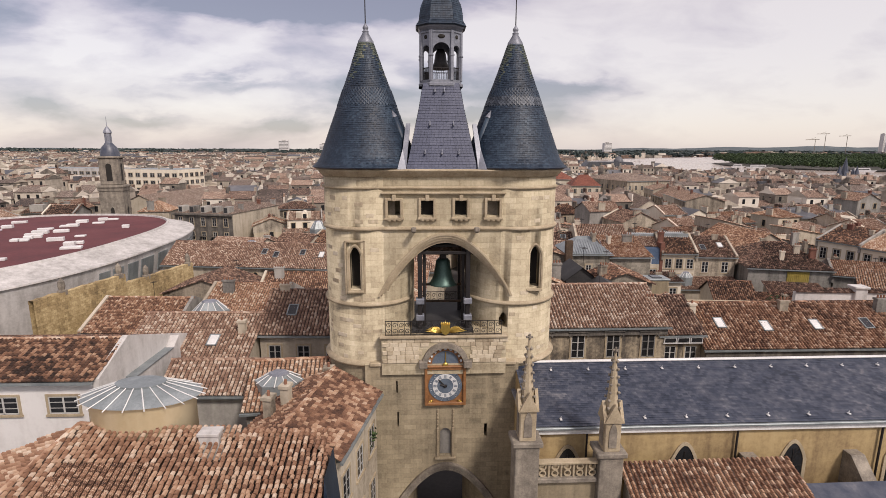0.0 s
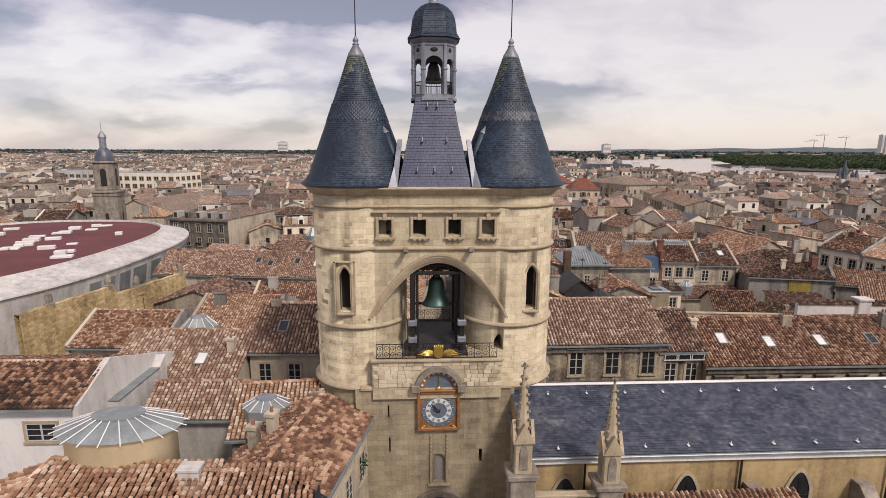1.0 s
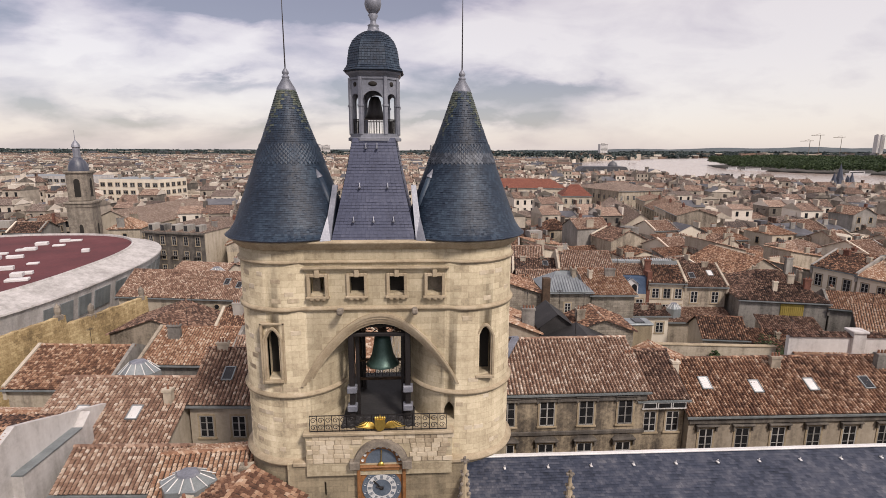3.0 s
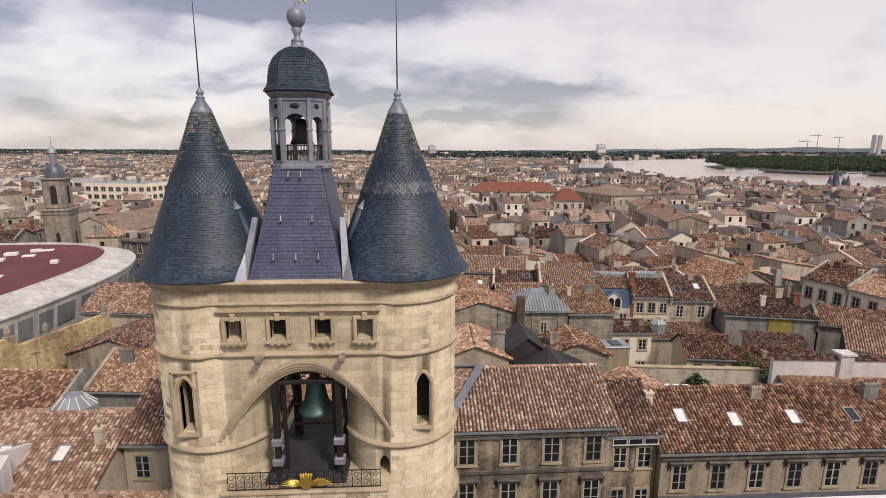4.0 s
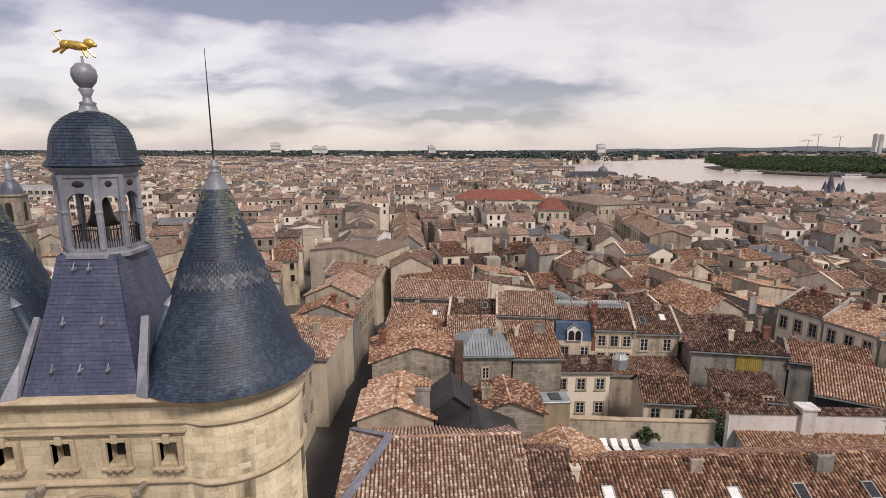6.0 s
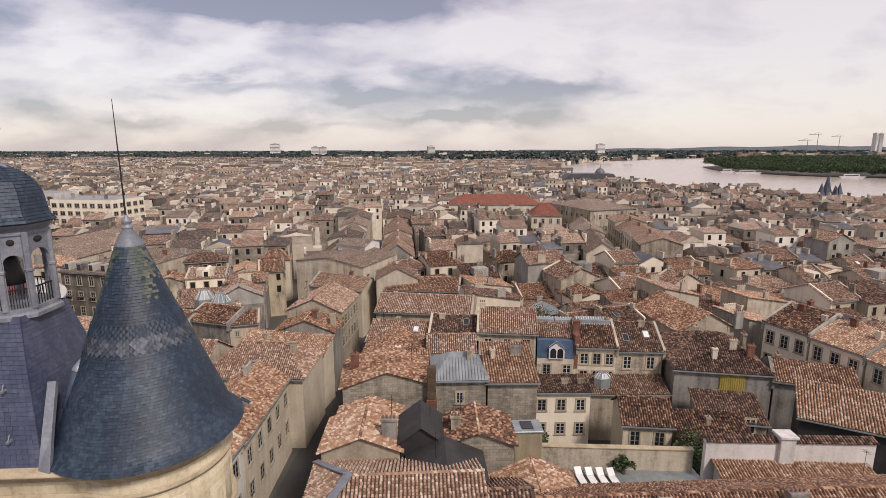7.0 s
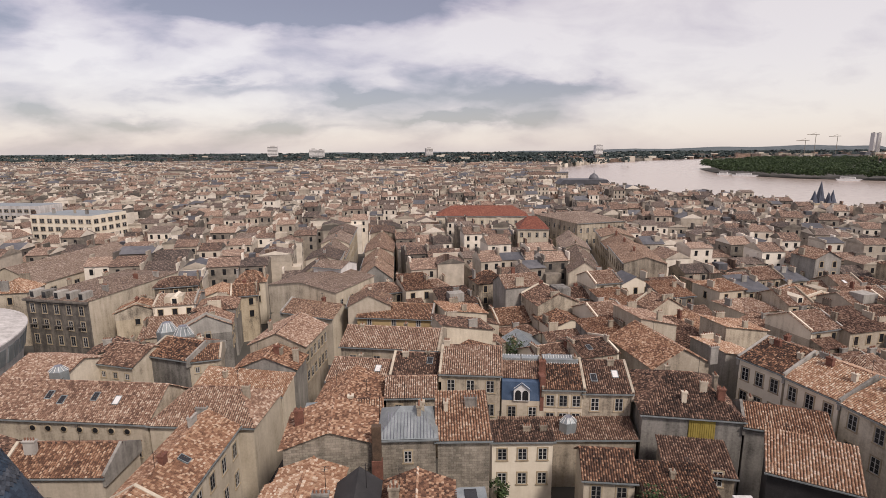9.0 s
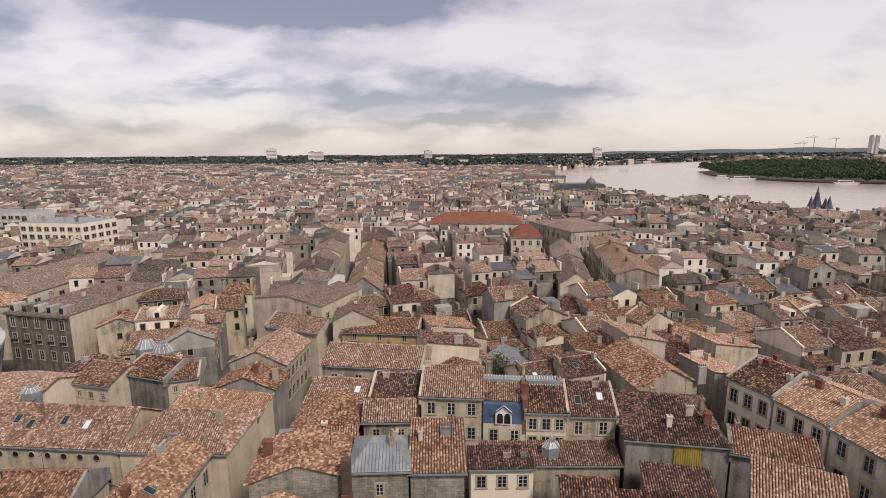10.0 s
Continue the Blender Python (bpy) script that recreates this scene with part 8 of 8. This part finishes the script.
for i in range(4):
    sl_ = thing("sun_lounger", "white slatted sun lounger on the terrace", "lounger", pose(29.6 + i * 0.95, 23.3 - i * 0.1, 7.4, 0, 0, 4), "terrace loungers")
    part("frame", bevbox(B(), -0.33, 0.33, -0.9, 0.9, 0.25, 0.32, 0.02), M["white_paint"], sl_)
    q = bevbox(B(), -0.32, 0.32, 0.0, 0.75, 0, 0.06, 0.02)
    q.transform(pose(0, 0.2, 0.32, 35, 0, 0))
    part("backrest", q, M["white_paint"], sl_)
    for sx in (-0.28, 0.28):
        for sy in (-0.8, 0.8):
            part("leg", box(B(), sx - 0.03, sx + 0.03, sy - 0.03, sy + 0.03, 0, 0.26), M["white_paint"], sl_)


def tree(x, y, z0, h, rad, label, seed, leaves=700):
    r = np.random.default_rng(seed)
    t = thing("tree", label, "tree", pose(x, y, z0), "yard trees")
    b = lathe(B(), [(0.22, 0), (0.15, h * 0.4), (0.06, h * 0.8), (0, h * 0.85)], 8)
    for i in range(7):
        a = i * 2.4
        beam(b, (0, 0, h * (0.3 + 0.06 * i)), (rad * 0.7 * math.cos(a), rad * 0.7 * math.sin(a), h * (0.5 + 0.06 * i)), 0.05, 5)
    part("trunk", b, M["bark"], t)
    V, F = [], []
    cl = r.normal(0, 1, (14, 3)) * np.array((rad * 0.45, rad * 0.45, h * 0.16)) + np.array((0, 0, h * 0.65))
    for i in range(leaves):
        c = cl[r.integers(14)] + r.normal(0, 1, 3) * rad * 0.2
        c[2] = max(c[2], 0.4)
        n = r.normal(0, 1, 3)
        n /= np.linalg.norm(n)
        u = np.cross(n, (0.3, 0.5, 0.8))
        u /= np.linalg.norm(u)
        v = np.cross(n, u)
        s_ = r.uniform(0.08, 0.2)
        k = len(V)
        V += [tuple(c - u * s_), tuple(c + v * s_ * 0.6), tuple(c + u * s_), tuple(c - v * s_ * 0.6)]
        F.append((k, k + 1, k + 2, k + 3))
    me = bpy.data.meshes.new("crown")
    me.from_pydata(V, [], F)
    me.materials.append(M["leaf"])
    ob = new("crown", me)
    ob.parent = t


tree(43.0, 27.0, 0, 9.6, 2.6, "dark green leafy tree in the yard", 1, 2600)
tree(29.6, 36.6, 0, 4.2, 1.1, "light green shrub against the yard house", 2, 800)
tree(33.8, 24.0, 7.4, 1.6, 0.6, "small potted shrub on the terrace", 3, 400)
tree(-4.7, -1.2, 7.2, 3.0, 0.7, "weedy green bush on the wall by the gate", 4, 500)
tree(37.5, 66.0, 0, 11.5, 2.6, "light green tree between the roofs", 5, 1500)

# ---------------------------------------------------------------- river sights
sp = thing("spired_gate", "dark slate gate with clustered pointed turrets by the river", "tower", pose(236, 247, 0) @ Matrix.Diagonal((0.78, 0.78, 0.78, 1)))
HOUSES.append(((226, 238), 0.0, 20, 18))
part("body", bevbox(B(), -9, 9, -6, 6, 0, 15, 0.3), M["trim"], sp)
for x, y_, r_, z0, h_ in ((0, 0, 3.6, 14.8, 15), (-6.5, -3, 2.8, 14.8, 9), (6.5, -3, 2.8, 14.8, 9), (-3.4, -4, 1.8, 14.8, 7), (3.4, -4, 1.8, 14.8, 7), (8.5, 3, 2.2, 14.8, 7)):
    part("turret", lathe(B(), [(r_, z0), (r_ * 0.6, z0 + h_ * 0.35), (0.05, z0 + h_), (0, z0 + h_)], 8, x, y_, smooth=False), M["slate_flat"], sp)
for x, y_, l in ((513, 718, 34), (508, 760, 20), (566, 598, 26)):
    bo = thing("river_boat", "white river boat moored by the bank", "boat", pose(x - 14, y_ - 10, 0.3, 0, 0, -35), "river boats")
    part("hull", prism(B(), [(-l / 2, 2.2), (l / 2, 2.4), (l / 2 - 3, 0), (-l / 2 + 2, 0)], -3, 3), M["white_paint"], bo)
    part("cabin", bevbox(B(), -l / 3, l / 4, -2.4, 2.4, 2.2, 4.8, 0.2), M["white_paint"], bo)
    part("window_band", box(B(), -l / 3 + 1, l / 4 - 1, -2.5, 2.5, 3.2, 4.1), M["glass"], bo)
for px, dist, h_ in ((1437, 2000, 95), (1475, 2100, 90), (1420, 1900, 70)):
    x = 22 + dist * math.tan(math.atan((px - 784) / 902) + radians(3.0))
    cr = thing("tower_crane", "thin distant tower crane over the far bank", "crane", pose(x, dist, 0, 0, 0, 10), "far cranes")
    part("mast", beam(B(), (0, 0, 0), (0, 0, h_), 1.3, 4), M["grey_stone"], cr)
    part("jib", beam(B(), (-45, 0, h_ - 3), (18, 0, h_ - 1), 1.0, 4), M["grey_stone"], cr)
    part("tie", beam(B(), (0, 0, h_ + 6), (-30, 0, h_ - 3), 0.5, 4), M["grey_stone"], cr)
ex = thing("stock_exchange", "long grey slate palace roofs beside the river", "building", pose(157, 398, 0, 0, 0, -6))
part("wall", bevbox(B(), -20, 20, -10, 10, 0, 13, 0.3), M["cream"], ex)
part("roof", prism(B(), [(-20.6, 13), (20.6, 13), (17, 16.8), (-17, 16.8)], -10.6, 10.6), M["slate_grey"], ex)
part("dome", lathe(B(), [(4.0, 16.5), (4.0, 17.5), (3.0, 19.6), (1.1, 21), (0.3, 21.6), (0.2, 24), (0, 24)], 16, 9, 0), M["slate_grey"], ex)

# ---------------------------------------------------------------- far landmarks
tb_rng = random.Random(5)


def tower_block(x, y, w, d, h, n=0):
    t = thing("tower_block", "distant pale concrete tower block with rows of windows", "tower block", pose(x, y, 0, 0, 0, tb_rng.uniform(-20, 20)), "distant tower blocks")
    part("wall", box(B(), -w / 2, w / 2, -d / 2, d / 2, 0, h), M["white"], t)
    for k in range(int(h / 6)):
        part("window_band", box(B(), -w / 2 + 1, w / 2 - 1, -d / 2 - 0.3, -d / 2 + 0.1, 3 + k * 6, 4.6 + k * 6), M["glass"], t)
    part("roof_hut", box(B(), -w / 5, w / 5, -d / 5, d / 5, h - 0.1, h + 3), M["grey"], t)


for px, dist, w, h in ((489, 2300, 42, 62), (560, 2500, 40, 50), (573, 2500, 34, 48), (762, 2600, 36, 52), (1058, 2500, 40, 60), (1536, 2900, 15, 125), (1546, 2920, 15, 125)):
    a = math.atan((px - 784) / 902) - radians(-3.0)
    tower_block(22 + dist * math.tan(math.atan((px - 784) / 902) + radians(3.0)), dist, w, 22, h)


def leaf_clumps(name, spots, label, seed, size=(3, 6), kind="stuff", category="trees", per=26, leaf=1.0):
    """Woods: each crown is a ragged heap of many small leaf plates."""
    r = np.random.default_rng(seed)
    S = np.repeat(np.array(spots, float), per, 0)
    n_ = len(S)
    a, b_ = r.uniform(0, 2 * math.pi, n_), r.uniform(-0.35, 1, n_)
    rr = S[:, 3] * np.sqrt(np.maximum(0.05, 1 - b_ * b_)) * r.uniform(0.6, 1.05, n_)
    c = np.stack([S[:, 0] + rr * np.cos(a), S[:, 1] + rr * np.sin(a), S[:, 2] * (0.62 + 0.38 * b_)], 1)
    s = (leaf * S[:, 3] * r.uniform(0.22, 0.42, n_))[:, None]
    n = r.normal(0, 1, (n_, 3))
    n /= np.linalg.norm(n, axis=1)[:, None]
    t = np.cross(n, (0.3, 0.2, 0.9))
    t /= np.linalg.norm(t, axis=1)[:, None]
    u = np.cross(n, t)
    P = np.empty((n_, 6, 3))
    for k in range(5):
        P[:, k] = c + s * (math.cos(k * 1.2566) * t + math.sin(k * 1.2566) * u) * r.uniform(0.7, 1.2, n_)[:, None]
    P[:, 5] = c + n * s * 0.5
    V = P.reshape(-1, 3).tolist()
    F = [(b0 + k, b0 + (k + 1) % 5, b0 + 5) for b0 in range(0, 6 * n_, 6) for k in range(5)]
    me = bpy.data.meshes.new(name)
    me.from_pydata(V, [], F)
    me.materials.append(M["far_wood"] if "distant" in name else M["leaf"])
    return tagged(new(name, me), label, category, kind=kind)


r5 = random.Random(9)
sheet("island_ground", ISLAND, 1.2, M["ground"], "low wooded river bank", "ground")
spots = []
for i in range(1100):
    y = 560 + 800 * r5.random() ** 1.5
    x0 = np.interp(y, (540, 604, 650, 747, 844, 990, 1450), (640, 566, 528, 512, 535, 594, 1090))
    x = x0 + 3 + 330 * r5.random() ** 1.7
    spots.append((x, y, r5.uniform(10.5, 17) + (4 if y > 840 else 0), r5.uniform(4, 8)))
leaf_clumps("riverside_wood", spots, "dense dark green wood on the far river bank", 3, per=70, leaf=0.5)
spots = []
for i in range(4000):
    y = 1000 + 3600 * r5.random() ** 0.7
    x = r5.uniform(-0.95, 0.95) * y + 20
    if x > river_x(y) - 30 and not (x > river_x(y) + 420 and y < 1750) and y < 2300:
        continue
    k = 1.0 if y < 1800 else 1.7
    for j in range(1 if y < 1800 else 2):
        spots.append((x + r5.uniform(-25, 25), y + r5.uniform(-25, 25), r5.uniform(9, 16) * (1 if y < 3000 else 1.15), r5.uniform(6, 12) * k))
for c in ((-500, 1700), (330, 1300), (200, 1250), (250, 1180), (-350, 1500)):
    for i in range(60):
        spots.append((c[0] + r5.gauss(0, 90), c[1] + r5.gauss(0, 30), r5.uniform(15, 24), r5.uniform(8, 14)))
for i in range(1100):
    y = r5.uniform(3500, 4700)
    x = r5.uniform(-0.97, 0.97) * y + 20
    spots.append((x, y, r5.uniform(9, 19), r5.uniform(24, 46)))
leaf_clumps("distant_wood", spots, "dark green trees scattered through the far suburbs, haze tinted into their colour", 4, per=14)
# low hills behind the far bank
b = B()
hr = random.Random(2)
N = 90
tops = []
for i in range(N + 1):
    x = -4300 + 8600 * i / N
    hgt = 24 + 5 * math.sin(i * 0.7) + hr.uniform(-2, 2) + (38 * max(0, min(1, (x - 900) / 2600)) if x > 900 else 0)
    tops.append((b.verts.new((x, 4300, 0)), b.verts.new((x, 4560, hgt)), b.verts.new((x, 4790, hgt * 0.9))))
for p, q in zip(tops, tops[1:]):
    b.faces.new((p[0], q[0], q[1], p[1])), b.faces.new((p[1], q[1], q[2], p[2]))
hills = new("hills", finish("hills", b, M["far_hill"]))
tagged(hills, "low wooded hills on the horizon, blue-green with painted haze", "hills", kind="structure")
